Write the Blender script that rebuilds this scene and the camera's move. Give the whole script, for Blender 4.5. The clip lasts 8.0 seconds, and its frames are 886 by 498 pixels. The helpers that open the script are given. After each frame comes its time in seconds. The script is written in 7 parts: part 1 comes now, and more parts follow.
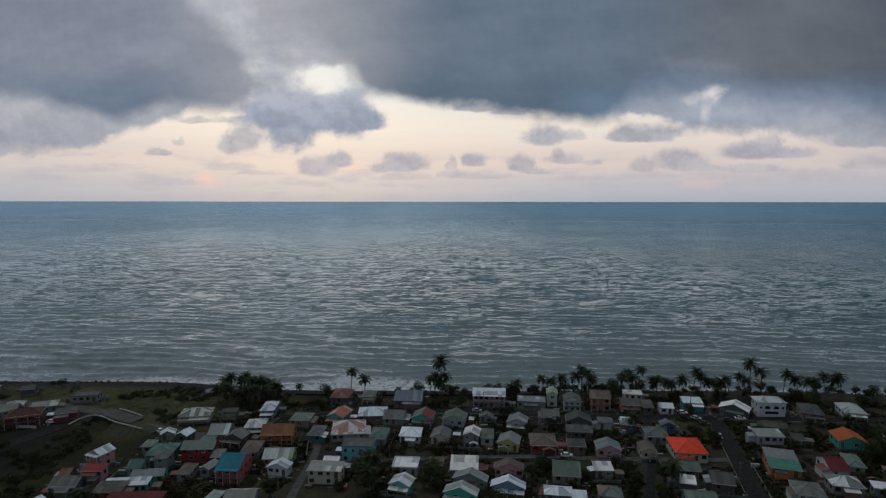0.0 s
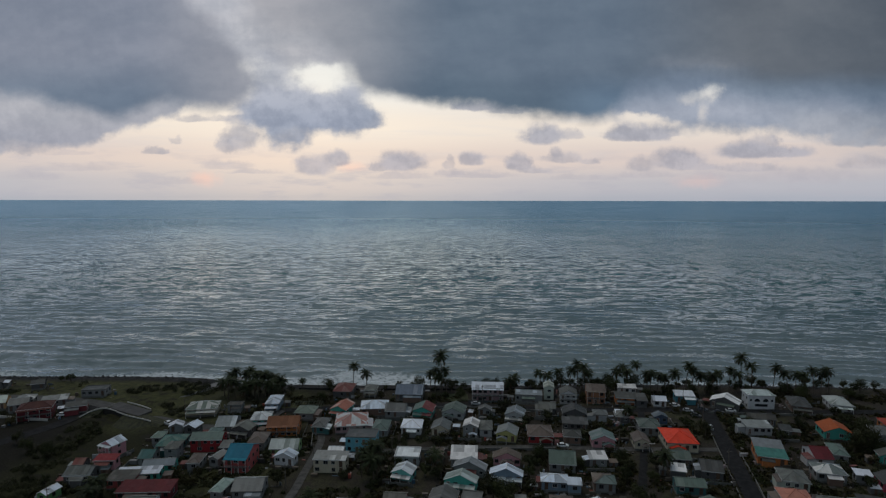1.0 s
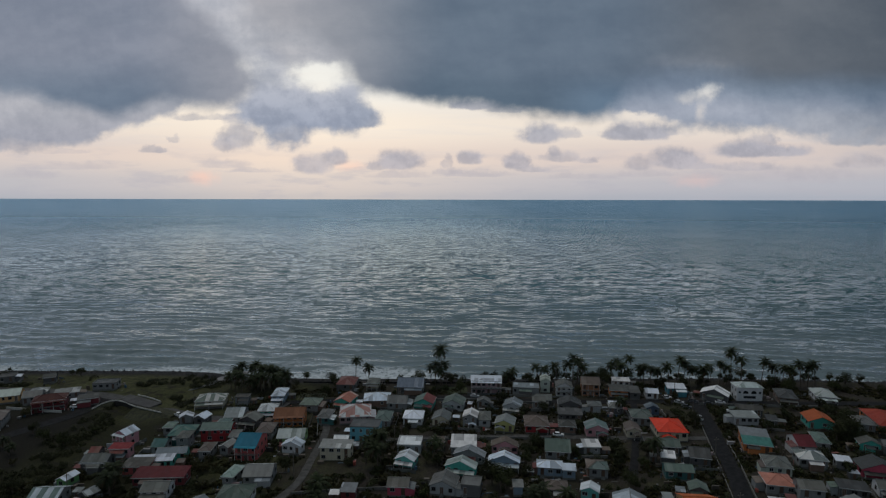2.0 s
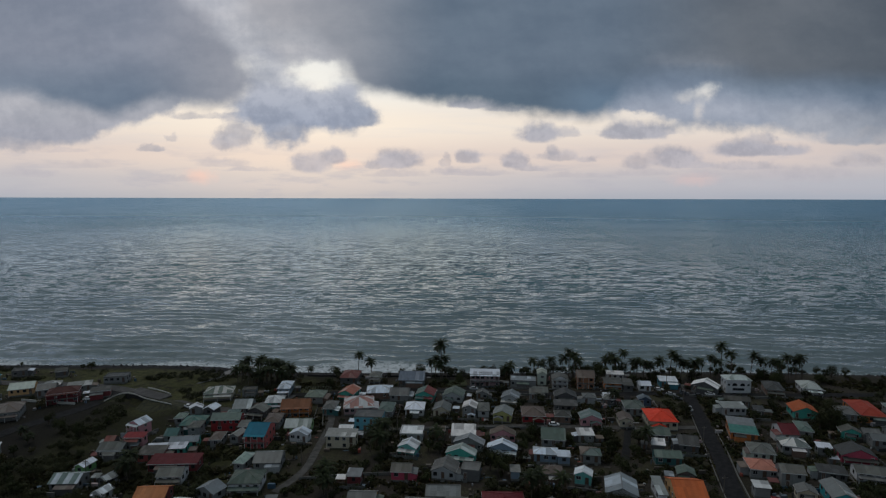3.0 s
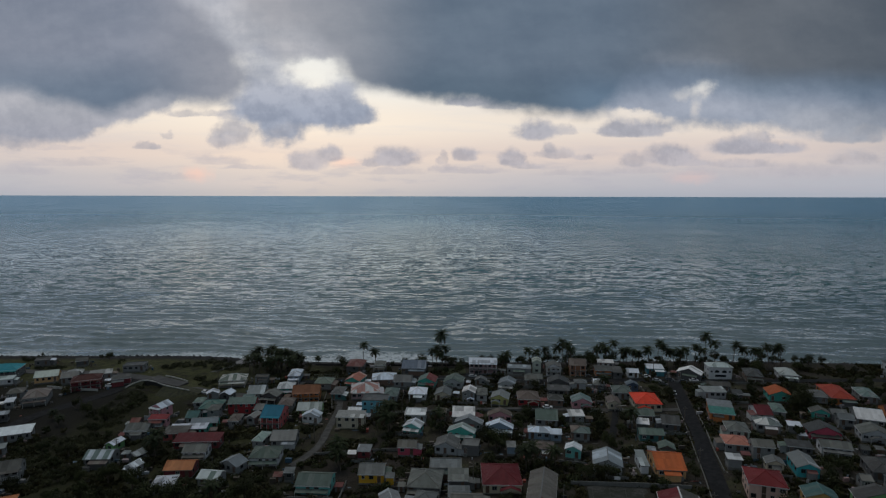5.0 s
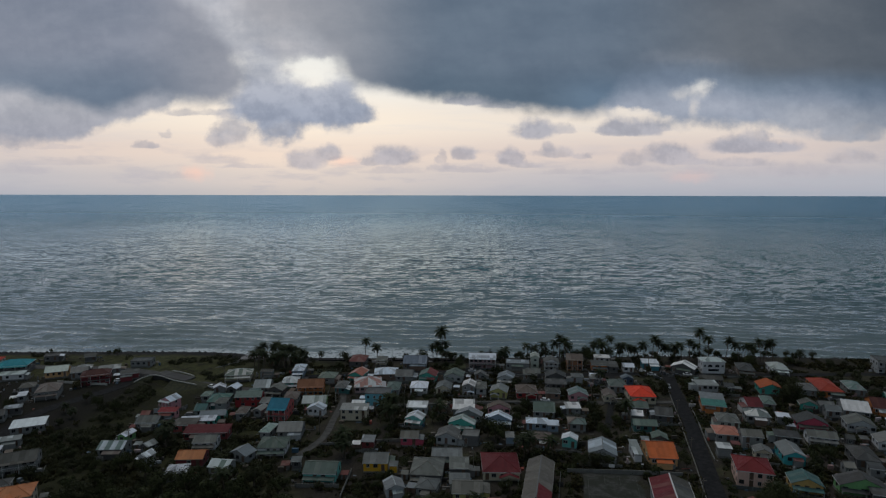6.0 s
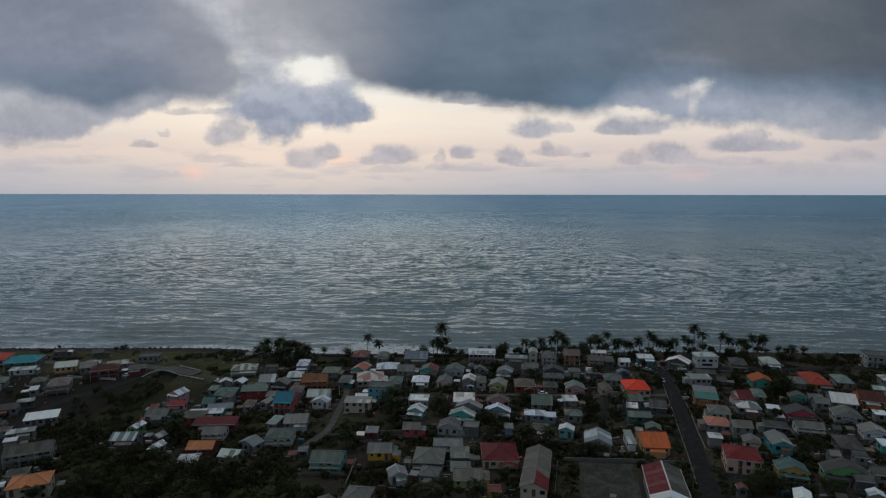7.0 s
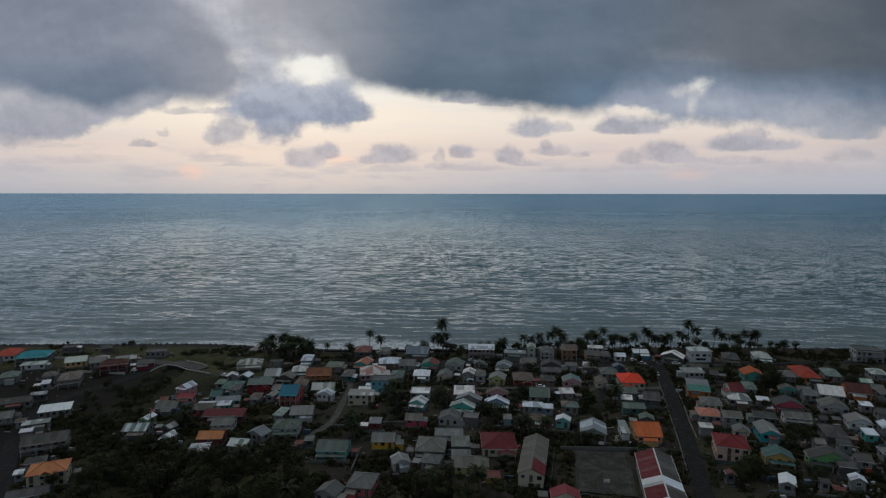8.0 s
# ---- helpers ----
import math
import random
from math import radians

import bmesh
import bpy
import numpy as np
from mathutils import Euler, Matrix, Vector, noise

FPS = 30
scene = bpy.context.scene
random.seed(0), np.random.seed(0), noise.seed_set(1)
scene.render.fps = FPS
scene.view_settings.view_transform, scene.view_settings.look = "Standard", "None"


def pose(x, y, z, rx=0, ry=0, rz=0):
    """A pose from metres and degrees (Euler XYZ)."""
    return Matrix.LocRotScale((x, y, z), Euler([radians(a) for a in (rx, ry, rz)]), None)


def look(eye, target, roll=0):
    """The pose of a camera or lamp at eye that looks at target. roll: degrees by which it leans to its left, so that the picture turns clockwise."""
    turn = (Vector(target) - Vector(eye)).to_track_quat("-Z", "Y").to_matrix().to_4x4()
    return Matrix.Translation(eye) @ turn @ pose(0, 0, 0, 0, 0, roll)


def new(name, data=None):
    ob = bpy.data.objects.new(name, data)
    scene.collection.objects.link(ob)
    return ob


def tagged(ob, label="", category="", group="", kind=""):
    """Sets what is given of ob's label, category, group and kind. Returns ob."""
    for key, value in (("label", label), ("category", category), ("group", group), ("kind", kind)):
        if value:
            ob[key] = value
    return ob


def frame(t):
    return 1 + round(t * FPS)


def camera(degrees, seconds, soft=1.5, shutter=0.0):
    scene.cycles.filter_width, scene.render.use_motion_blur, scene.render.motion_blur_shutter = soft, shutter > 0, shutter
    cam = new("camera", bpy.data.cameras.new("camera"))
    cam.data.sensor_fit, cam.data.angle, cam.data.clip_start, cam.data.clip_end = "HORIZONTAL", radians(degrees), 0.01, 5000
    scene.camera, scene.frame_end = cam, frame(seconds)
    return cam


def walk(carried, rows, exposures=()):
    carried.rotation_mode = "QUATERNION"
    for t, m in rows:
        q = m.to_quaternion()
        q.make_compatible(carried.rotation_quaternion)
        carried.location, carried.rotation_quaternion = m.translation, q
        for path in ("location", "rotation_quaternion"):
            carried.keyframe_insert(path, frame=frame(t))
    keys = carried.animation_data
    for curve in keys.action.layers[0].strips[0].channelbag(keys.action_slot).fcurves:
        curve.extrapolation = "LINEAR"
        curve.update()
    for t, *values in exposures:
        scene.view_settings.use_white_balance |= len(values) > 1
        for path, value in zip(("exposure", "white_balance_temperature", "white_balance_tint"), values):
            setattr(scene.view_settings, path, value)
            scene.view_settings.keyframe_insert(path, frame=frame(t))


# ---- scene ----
# ---- camera ----
cam = camera(74.0, 8.0, 1.25)
PATH = [
    (0, 0.000, 0.000, 100.000, 84.235, -0.066, 0.000),
    (0.5, -0.486, -3.398, 100.102, 84.182, -0.083, -0.111),
    (1, -0.974, -7.422, 100.240, 84.129, -0.100, -0.214),
    (1.5, -1.463, -11.870, 100.404, 84.077, -0.117, -0.310),
    (2.2, -2.151, -18.481, 100.664, 84.004, -0.138, -0.434),
    (3, -2.940, -26.145, 100.982, 83.920, -0.154, -0.565),
    (3.5, -3.434, -30.816, 101.181, 83.867, -0.159, -0.642),
    (4, -3.926, -35.315, 101.374, 83.815, -0.161, -0.715),
    (4.5, -4.414, -39.606, 101.555, 83.763, -0.158, -0.784),
    (5.2, -5.089, -45.255, 101.783, 83.691, -0.148, -0.876),
    (6, -5.839, -51.295, 101.992, 83.613, -0.129, -0.972),
    (6.5, -6.291, -54.957, 102.090, 83.567, -0.116, -1.026),
    (7, -6.727, -58.653, 102.161, 83.524, -0.102, -1.075),
    (7.5, -7.142, -62.513, 102.202, 83.485, -0.089, -1.118),
    (8, -7.533, -66.699, 102.212, 83.451, -0.080, -1.153),
]
walk(cam, [(t, pose(*p)) for t, *p in PATH], exposures=[(0.0, 0.0), (8.0, 0.0)])


# ---- node helpers ----
class Nodes:
    """A short way to write node trees: each call adds a node, links its inputs and returns its first output."""

    def __init__(self, tree):
        self.tree = tree
        tree.nodes.clear()

    def put(self, socket, value):
        if isinstance(value, bpy.types.NodeSocket):
            self.tree.links.new(value, socket)
        elif value is not None:
            socket.default_value = value

    def add(self, kind, **settings):
        node = self.tree.nodes.new(kind)
        for key, value in settings.items():
            setattr(node, key, value)
        return node

    def math(self, op, a, b=None, c=None, clamp=False):
        node = self.add("ShaderNodeMath", operation=op, use_clamp=clamp)
        for n, v in enumerate((a, b, c)):
            self.put(node.inputs[n], v)
        return node.outputs[0]

    def vec(self, op, a, b=None):
        node = self.add("ShaderNodeVectorMath", operation=op)
        self.put(node.inputs[0], a)
        self.put(node.inputs[1], b)
        return node.outputs["Value"] if op == "LENGTH" else node.outputs[0]

    def scale(self, a, s):
        node = self.add("ShaderNodeVectorMath", operation="SCALE")
        self.put(node.inputs[0], a)
        self.put(node.inputs["Scale"], s)
        return node.outputs[0]

    def xyz(self, x, y, z):
        node = self.add("ShaderNodeCombineXYZ")
        for n, v in enumerate((x, y, z)):
            self.put(node.inputs[n], v)
        return node.outputs[0]

    def split(self, v):
        node = self.add("ShaderNodeSeparateXYZ")
        self.put(node.inputs[0], v)
        return node.outputs

    def noise(self, v, scale, detail=4.0, rough=0.55, distortion=0.0):
        node = self.add("ShaderNodeTexNoise")
        self.put(node.inputs["Vector"], v)
        for key, value in (("Scale", scale), ("Detail", detail), ("Roughness", rough), ("Distortion", distortion)):
            self.put(node.inputs[key], value)
        return node.outputs

    def ramp(self, v, lo, hi, a=0.0, b=1.0, kind="SMOOTHSTEP"):
        node = self.add("ShaderNodeMapRange", interpolation_type=kind)
        for n, value in enumerate((v, lo, hi, a, b)):
            self.put(node.inputs[n], value)
        return node.outputs[0]

    def mix(self, fac, a, b, blend="MIX"):
        node = self.add("ShaderNodeMix", data_type="RGBA", blend_type=blend)
        self.put(node.inputs[0], fac)
        for n, value in ((6, a), (7, b)):
            self.put(node.inputs[n], (*value, 1) if isinstance(value, tuple) and len(value) == 3 else value)
        return node.outputs[2]

    def curve(self, v, stops):
        node = self.add("ShaderNodeValToRGB")
        ramp = node.color_ramp
        ramp.interpolation = "EASE"
        while len(ramp.elements) < len(stops):
            ramp.elements.new(0.5)
        for element, (at, colour) in zip(ramp.elements, stops):
            element.position, element.color = at, (*colour, 1)
        self.put(node.inputs[0], v)
        return node.outputs[0]


# ---- world: an evening sky with broken cloud, and a sun veiled by it ----
OVERHEAD = (0.335, 0.345, 0.335)
TINT = (0.915, 1.0, 1.055)


def tone(r, g, b):
    """A colour of the sky as the eye sees it, before the tint of the whole sky."""
    return r / TINT[0], g / TINT[1], b / TINT[2]


def make_world():
    world = bpy.data.worlds.new("evening_sky")
    scene.world = world
    world.use_nodes = True
    n = Nodes(world.node_tree)
    way = n.add("ShaderNodeTexCoord").outputs["Generated"]
    x, y, z = n.split(way)
    az = n.math("ARCTAN2", x, y)
    el = n.math("ARCSINE", z)
    # a flat chart of the sky over the sea: 1040 units to the radian, x to the north, y down, the sea's edge at 357
    ahead = n.math("SUBTRACT", n.math("MULTIPLY", y, 0.99494), n.math("MULTIPLY", z, 0.10045))
    front = n.ramp(ahead, 0.3, 0.55)
    ahead = n.math("MAXIMUM", ahead, 0.2)
    over = n.math("ADD", n.math("MULTIPLY", y, 0.10045), n.math("MULTIPLY", z, 0.99494))
    cx = n.math("ADD", n.math("MULTIPLY", n.math("DIVIDE", x, ahead), 1040.0), 784.0)
    cy = n.math("SUBTRACT", 441.0, n.math("MULTIPLY", n.math("DIVIDE", over, ahead), 1040.0))
    flat = n.xyz(n.math("MULTIPLY", cx, 0.001), n.math("MULTIPLY", cy, 0.001), 0.0)
    half = (0.5, 0.5, 0.5)

    def pushed(scale, detail, rough, wide, high, shift=0.0):
        """The chart with its places pushed about by billows of one size and all the smaller ones."""
        field = n.noise(n.vec("ADD", flat, (shift, shift * 0.7, 0.0)), scale, detail, rough)["Color"]
        off = n.vec("MULTIPLY", n.vec("SUBTRACT", field, half), (wide, high, 0.0))
        px, py, _ = n.split(n.vec("ADD", n.xyz(cx, cy, 0.0), off))
        return px, py

    broad = pushed(6.0, 7.0, 0.55, 130.0, 80.0)
    middle = pushed(15.0, 7.0, 0.62, 80.0, 52.0, 3.1)
    little = pushed(32.0, 6.0, 0.62, 54.0, 26.0, 7.7)
    grain = n.noise(n.vec("MULTIPLY", flat, (1.0, 1.6, 0.0)), 22.0, 7.0, 0.6)["Fac"]

    def line(px, start, *steps):
        """A level that rises and falls along x: (from, to, change) after one another."""
        level = start
        for x0, x1, change in steps:
            level = n.math("ADD", level, n.ramp(px, x0, x1, 0.0, change))
        return level

    def under(spot, edge, soft):
        """1 above the line, 0 below it."""
        return n.ramp(n.math("SUBTRACT", edge, spot[1]), n.math("MULTIPLY", soft, -0.5) if isinstance(soft, bpy.types.NodeSocket) else -0.5 * soft, soft)

    def both(p, q):
        return n.math("SUBTRACT", n.math("ADD", p, q), n.math("MULTIPLY", p, q))

    def puff(spot, px, py, rx, ry, weight=1.0, base=0.38, soft=0.6):
        """One heap: an oval, flatter below than above."""
        dx = n.math("DIVIDE", n.math("SUBTRACT", spot[0], px), rx)
        dy = n.math("SUBTRACT", spot[1], py)
        sunk = n.math("SUBTRACT", n.math("ADD", n.math("MULTIPLY", cy, 0.7), n.math("MULTIPLY", spot[1], 0.3)), py) if base < 0.5 else dy
        dy = n.math("MAXIMUM", n.math("DIVIDE", sunk, ry * base), n.math("DIVIDE", dy, -ry))
        away = n.math("SQRT", n.math("ADD", n.math("MULTIPLY", dx, dx), n.math("MULTIPLY", dy, dy)))
        return n.ramp(away, 1.0 + soft * 0.5, 1.0 - soft * 0.7, 0.0, weight)

    def cloud(spot, *heaps):
        total = None
        for heap in heaps:
            one = puff(spot, *heap)
            total = one if total is None else both(total, one)
        return total

    # the great bank to the north, thin at its southern end
    soft_r = n.math("ADD", n.ramp(cx, 480.0, 700.0, 90.0, 22.0), n.ramp(cx, 1060.0, 1200.0, 0.0, 62.0))
    north = under(broad, line(broad[0], -80.0, (345, 500, 188), (560, 680, 62), (680, 800, 22), (850, 985, 30), (1050, 1200, -60), (1240, 1420, 36)), soft_r)
    # the bank to the south, its end torn by the rift
    south = under(broad, line(broad[0], 172.0, (30, 190, 36), (215, 280, -17), (290, 340, 12), (390, 480, -45)), 26.0)
    end = n.math("ADD", 352.0, n.math("ADD", n.ramp(broad[1], -10.0, 70.0, 0.0, 48.0), n.ramp(broad[1], 60.0, 160.0, 0.0, 78.0)))
    south = n.math("MULTIPLY", south, n.ramp(n.math("SUBTRACT", end, broad[0]), -12.0, 46.0))
    # paler cloud below each of them
    low_south = under(middle, line(middle[0], 266.0, (165, 240, -32), (240, 320, -24), (295, 430, -90)), 16.0)
    low_south = both(low_south, puff(middle, 20, 268, 75, 14, 0.7, 0.8, 0.8))
    low_north = n.math("MULTIPLY", under(middle, line(middle[0], 222.0, (1150, 1200, 16), (1390, 1440, 12), (1500, 1560, -8), (1600, 1900, 75)), 20.0), n.ramp(middle[0], 1040.0, 1110.0))
    low_north = both(low_north, cloud(middle, (1460, 226, 66, 30, 0.9), (1512, 252, 46, 22, 0.8), (1565, 250, 30, 24, 0.7)))
    rent = cloud(middle, (1140, 212, 42, 11, 0.95, 1.0, 0.9), (1180, 222, 26, 8, 0.6, 1.0, 1.0), (1262, 168, 17, 17, 0.8, 1.0, 1.3), (1253, 206, 10, 16, 0.4, 1.0, 1.3), (1228, 176, 22, 9, 0.35, 1.0, 1.3))
    low_north = n.math("MULTIPLY", low_north, n.math("SUBTRACT", 1.0, rent))
    north = n.math("MULTIPLY", north, n.math("SUBTRACT", 1.0, n.math("MULTIPLY", rent, 0.8)))
    # the lone heap under the rift, and shreds round it
    lone = cloud(middle, (500, 196, 74, 52, 1.0, 0.7), (560, 210, 104, 40, 1.0, 0.75), (620, 200, 46, 54, 1.0, 0.8), (650, 222, 34, 26, 0.9), (512, 240, 44, 30, 0.9, 0.9), (482, 140, 40, 44, 0.7, 1.0, 0.9), (552, 188, 60, 30, 0.9))
    veil = cloud(broad, (470, 75, 80, 75, 0.55, 1.0, 1.3), (560, 70, 90, 60, 0.6, 1.0, 1.2), (455, 135, 60, 30, 0.5, 1.0, 1.2))
    hole = cloud(middle, (560, 134, 38, 17, 0.95, 1.0, 0.9), (590, 146, 20, 15, 0.7, 1.0, 0.9), (352, 10, 36, 24, 0.9, 1.0, 1.1), (392, 56, 18, 34, 0.7, 1.0, 1.2), (424, 108, 26, 24, 0.6, 1.0, 1.2), (392, 174, 30, 10, 0.6, 1.0, 1.2))
    lone = n.math("MULTIPLY", lone, n.math("SUBTRACT", 1.0, n.math("MULTIPLY", hole, 0.9)))
    veil = n.math("MULTIPLY", veil, n.math("SUBTRACT", 1.0, hole))
    north = n.math("MULTIPLY", north, n.math("SUBTRACT", 1.0, n.math("MULTIPLY", hole, 0.85)))
    # small heaps over the sea: flat below, in the haze
    heaps = cloud(little, (966, 248, 41, 27, 1.00), (1010, 243, 20, 15, 0.57), (1140, 243, 61, 24, 1.00), (1116, 247, 39, 15, 0.80), (1190, 239, 25, 12, 0.69))
    heaps = both(heaps, cloud(little, (845, 193, 49, 15, 0.92), (905, 199, 39, 12, 0.69), (1330, 273, 57, 24, 1.00), (1390, 273, 55, 18, 0.98), (1360, 253, 24, 15, 0.57)))
    heaps = both(heaps, cloud(little, (1205, 291, 45, 29, 0.98), (1140, 297, 29, 19, 0.69), (1330, 301, 65, 11, 0.57), (1240, 299, 35, 9, 0.69), (1530, 293, 45, 19, 0.57)))
    heaps = both(heaps, cloud(little, (712, 295, 43, 27, 0.98), (676, 301, 22, 12, 0.69), (602, 289, 25, 21, 0.92), (562, 303, 35, 27, 0.86), (838, 289, 22, 18, 0.86), (796, 295, 10, 17, 0.57)))
    heaps = both(heaps, cloud(little, (924, 295, 24, 22, 0.92), (950, 305, 29, 9, 0.69), (1000, 285, 35, 15, 0.69), (1050, 289, 22, 9, 0.57), (985, 275, 16, 12, 0.57)))
    heaps = both(heaps, cloud(little, (430, 247, 35, 24, 0.80, 0.9), (404, 261, 20, 15, 0.69, 0.8), (425, 217, 25, 12, 0.57, 0.8), (345, 215, 29, 11, 0.57), (390, 215, 25, 9, 0.46), (280, 273, 24, 9, 0.57), (318, 255, 9, 11, 0.46)))
    strips = cloud(little, (800, 310, 20, 9, 0.6), (850, 314, 66, 8, 0.6), (710, 316, 60, 9, 0.5), (405, 298, 46, 12, 0.5), (450, 308, 50, 6, 0.4), (130, 302, 90, 10, 0.35))
    strips = both(strips, cloud(little, (1150, 312, 60, 10, 0.5), (1250, 316, 36, 9, 0.4), (1430, 312, 130, 13, 0.55, 0.9, 0.9), (70, 318, 60, 9, 0.35), (300, 326, 70, 8, 0.35), (1030, 318, 70, 7, 0.4), (130, 276, 40, 6, 0.4)))
    # torn edges
    ragged = n.math("MULTIPLY", n.math("SUBTRACT", grain, 0.5), 1.1)

    def torn(cover, much=1.0):
        inner = n.math("MULTIPLY", n.math("MULTIPLY", cover, n.math("SUBTRACT", 1.0, cover)), 4.0 * much)
        return n.math("ADD", cover, n.math("MULTIPLY", inner, ragged), clamp=True)

    # the cover closes above and behind
    upper = n.ramp(el, 0.36, 0.6, 0.0, 0.8)
    behind = n.math("MULTIPLY", n.ramp(n.math("ABSOLUTE", az), 0.75, 1.2), n.ramp(el, 0.0, 0.2, 0.1, 0.8))

    # clear sky between the clouds: pink haze low down, cream above it, grey-white higher
    clear = n.curve(n.ramp(el, -0.02, 0.32, 0.0, 1.0, "LINEAR"), [(0.0, (0.42, 0.42, 0.47)), (0.07, (0.52, 0.48, 0.51)), (0.2, (0.76, 0.59, 0.53)), (0.36, (0.92, 0.745, 0.625)), (0.56, (0.86, 0.79, 0.73)), (1.0, (0.72, 0.72, 0.74))])
    bars = n.noise(n.vec("MULTIPLY", flat, (1.0, 9.0, 0.0)), 5.0, 5.0, 0.55)["Fac"]
    clear = n.mix(n.math("MULTIPLY", n.ramp(bars, 0.45, 0.7), n.ramp(el, 0.02, 0.1, 0.15, 0.4)), clear, n.mix(n.ramp(el, 0.04, 0.12), (0.60, 0.53, 0.55), (0.80, 0.70, 0.65)))
    glow = n.math("MAXIMUM", puff(little, 366, 318, 26, 12, 0.6, 1.0, 1.4), n.math("MAXIMUM", puff(little, 626, 298, 26, 8, 0.5, 1.0, 1.4), puff(little, 1240, 322, 40, 10, 0.3, 1.0, 1.4)))
    clear = n.mix(glow, clear, (0.90, 0.52, 0.45))
    clear = n.mix(n.ramp(n.math("ABSOLUTE", az), 0.45, 1.2, 0.0, 0.6), clear, (0.40, 0.44, 0.5))
    air = n.add("ShaderNodeTexSky", sky_type="NISHITA", sun_disc=False, sun_elevation=radians(14), sun_rotation=radians(-12))
    clear = n.mix(0.96, n.scale(air.outputs[0], 0.1), clear)

    # broad folds in the banks, and heaps paler on their upper sides
    folds = n.noise(n.vec("MULTIPLY", flat, (1.0, 2.2, 0.0)), 4.0, 6.0, 0.56)["Fac"]
    lift = n.math("SUBTRACT", n.noise(flat, 17.0, 5.0, 0.6)["Fac"], n.noise(n.vec("ADD", flat, (0.006, -0.014, 0.0)), 17.0, 5.0, 0.6)["Fac"])
    modelled = n.mix(n.ramp(lift, -0.14, 0.14), (0.84, 0.86, 0.89), (1.18, 1.165, 1.14))
    folded = n.mix(n.ramp(folds, 0.32, 0.68), (0.88, 0.90, 0.92), (1.13, 1.11, 1.09))

    def shaded(colour, much):
        return n.mix(1.0, n.mix(1.0, colour, folded, "MULTIPLY"), n.mix(much, (1.0, 1.0, 1.0), modelled), "MULTIPLY")

    north_grey = n.mix(n.ramp(cx, 480.0, 820.0), tone(0.37, 0.375, 0.41), tone(0.126, 0.168, 0.226))
    north_grey = n.mix(n.ramp(cx, 1050.0, 1350.0), north_grey, tone(0.119, 0.139, 0.168))
    near_edge = n.ramp(n.math("SUBTRACT", cy, n.ramp(cx, 700.0, 1000.0, 0.0, 25.0)), 95.0, 160.0, 0.0, 1.0)
    north_grey = n.mix(n.math("MULTIPLY", near_edge, n.ramp(cx, 650.0, 800.0, 0.0, 0.85)), north_grey, n.mix(n.ramp(cx, 950.0, 1080.0), tone(0.098, 0.142, 0.196), tone(0.112, 0.172, 0.25)))
    south_grey = n.mix(n.ramp(cy, 90.0, 185.0), tone(0.222, 0.25, 0.315), tone(0.16, 0.205, 0.274))
    south_grey = n.mix(n.ramp(cx, 230.0, 420.0, 0.0, 0.75), south_grey, tone(0.31, 0.32, 0.365))
    low_s_grey = n.mix(n.ramp(cy, 180.0, 255.0), tone(0.385, 0.40, 0.455), tone(0.315, 0.335, 0.405))
    low_n_grey = n.mix(n.ramp(cy, 140.0, 200.0), tone(0.17, 0.225, 0.315), n.mix(n.ramp(cy, 195.0, 238.0), tone(0.315, 0.355, 0.44), tone(0.245, 0.29, 0.375)))
    low_n_grey = n.mix(n.math("MULTIPLY", n.ramp(cx, 1350.0, 1450.0), n.ramp(cy, 185.0, 215.0, 0.0, 0.8)), low_n_grey, tone(0.365, 0.39, 0.45))
    lone_grey = n.mix(n.ramp(cy, 130.0, 235.0), tone(0.38, 0.405, 0.475), tone(0.275, 0.32, 0.42))
    heap_grey = n.mix(n.ramp(cy, 230.0, 330.0), tone(0.335, 0.35, 0.42), tone(0.45, 0.43, 0.475))

    sky = clear
    haze = n.noise(n.vec("MULTIPLY", flat, (1.0, 5.0, 0.0)), 9.0, 6.0, 0.6)["Fac"]
    sky = n.mix(n.math("MULTIPLY", n.ramp(haze, 0.48, 0.68), n.ramp(el, 0.08, 0.02, 0.0, 0.4)), sky, tone(0.46, 0.45, 0.505))
    sky = n.mix(n.math("MULTIPLY", n.math("MULTIPLY", torn(strips), 0.8), front), sky, n.mix(1.0, tone(0.47, 0.445, 0.49), n.mix(0.4, (1.0, 1.0, 1.0), modelled), "MULTIPLY"))
    sky = n.mix(n.math("MULTIPLY", n.math("MULTIPLY", torn(heaps), 0.84), front), sky, n.mix(1.0, heap_grey, n.mix(0.9, (1.0, 1.0, 1.0), modelled), "MULTIPLY"))
    sky = n.mix(n.math("MULTIPLY", n.math("MULTIPLY", torn(low_north, 0.7), 0.95), front), sky, shaded(low_n_grey, 0.45))
    sky = n.mix(n.math("MULTIPLY", n.math("MULTIPLY", torn(low_south), 0.9), front), sky, shaded(low_s_grey, 0.5))
    sky = n.mix(n.math("MULTIPLY", torn(veil, 0.7), front), sky, shaded(tone(0.47, 0.475, 0.51), 0.6))
    sky = n.mix(n.math("MULTIPLY", n.math("MULTIPLY", torn(lone), 0.95), front), sky, shaded(lone_grey, 0.8))
    sky = n.mix(n.math("MULTIPLY", torn(south, 0.6), front), sky, shaded(south_grey, 0.22))
    sky = n.mix(n.math("MULTIPLY", torn(north, 0.5), front), sky, shaded(north_grey, 0.16))
    # the cover overhead is thin and lets daylight through
    high_grey = n.mix(n.ramp(el, 0.36, 0.8), shaded(tone(0.17, 0.19, 0.235), 0.1), OVERHEAD)
    sky = n.mix(n.math("MAXIMUM", upper, behind), sky, high_grey)
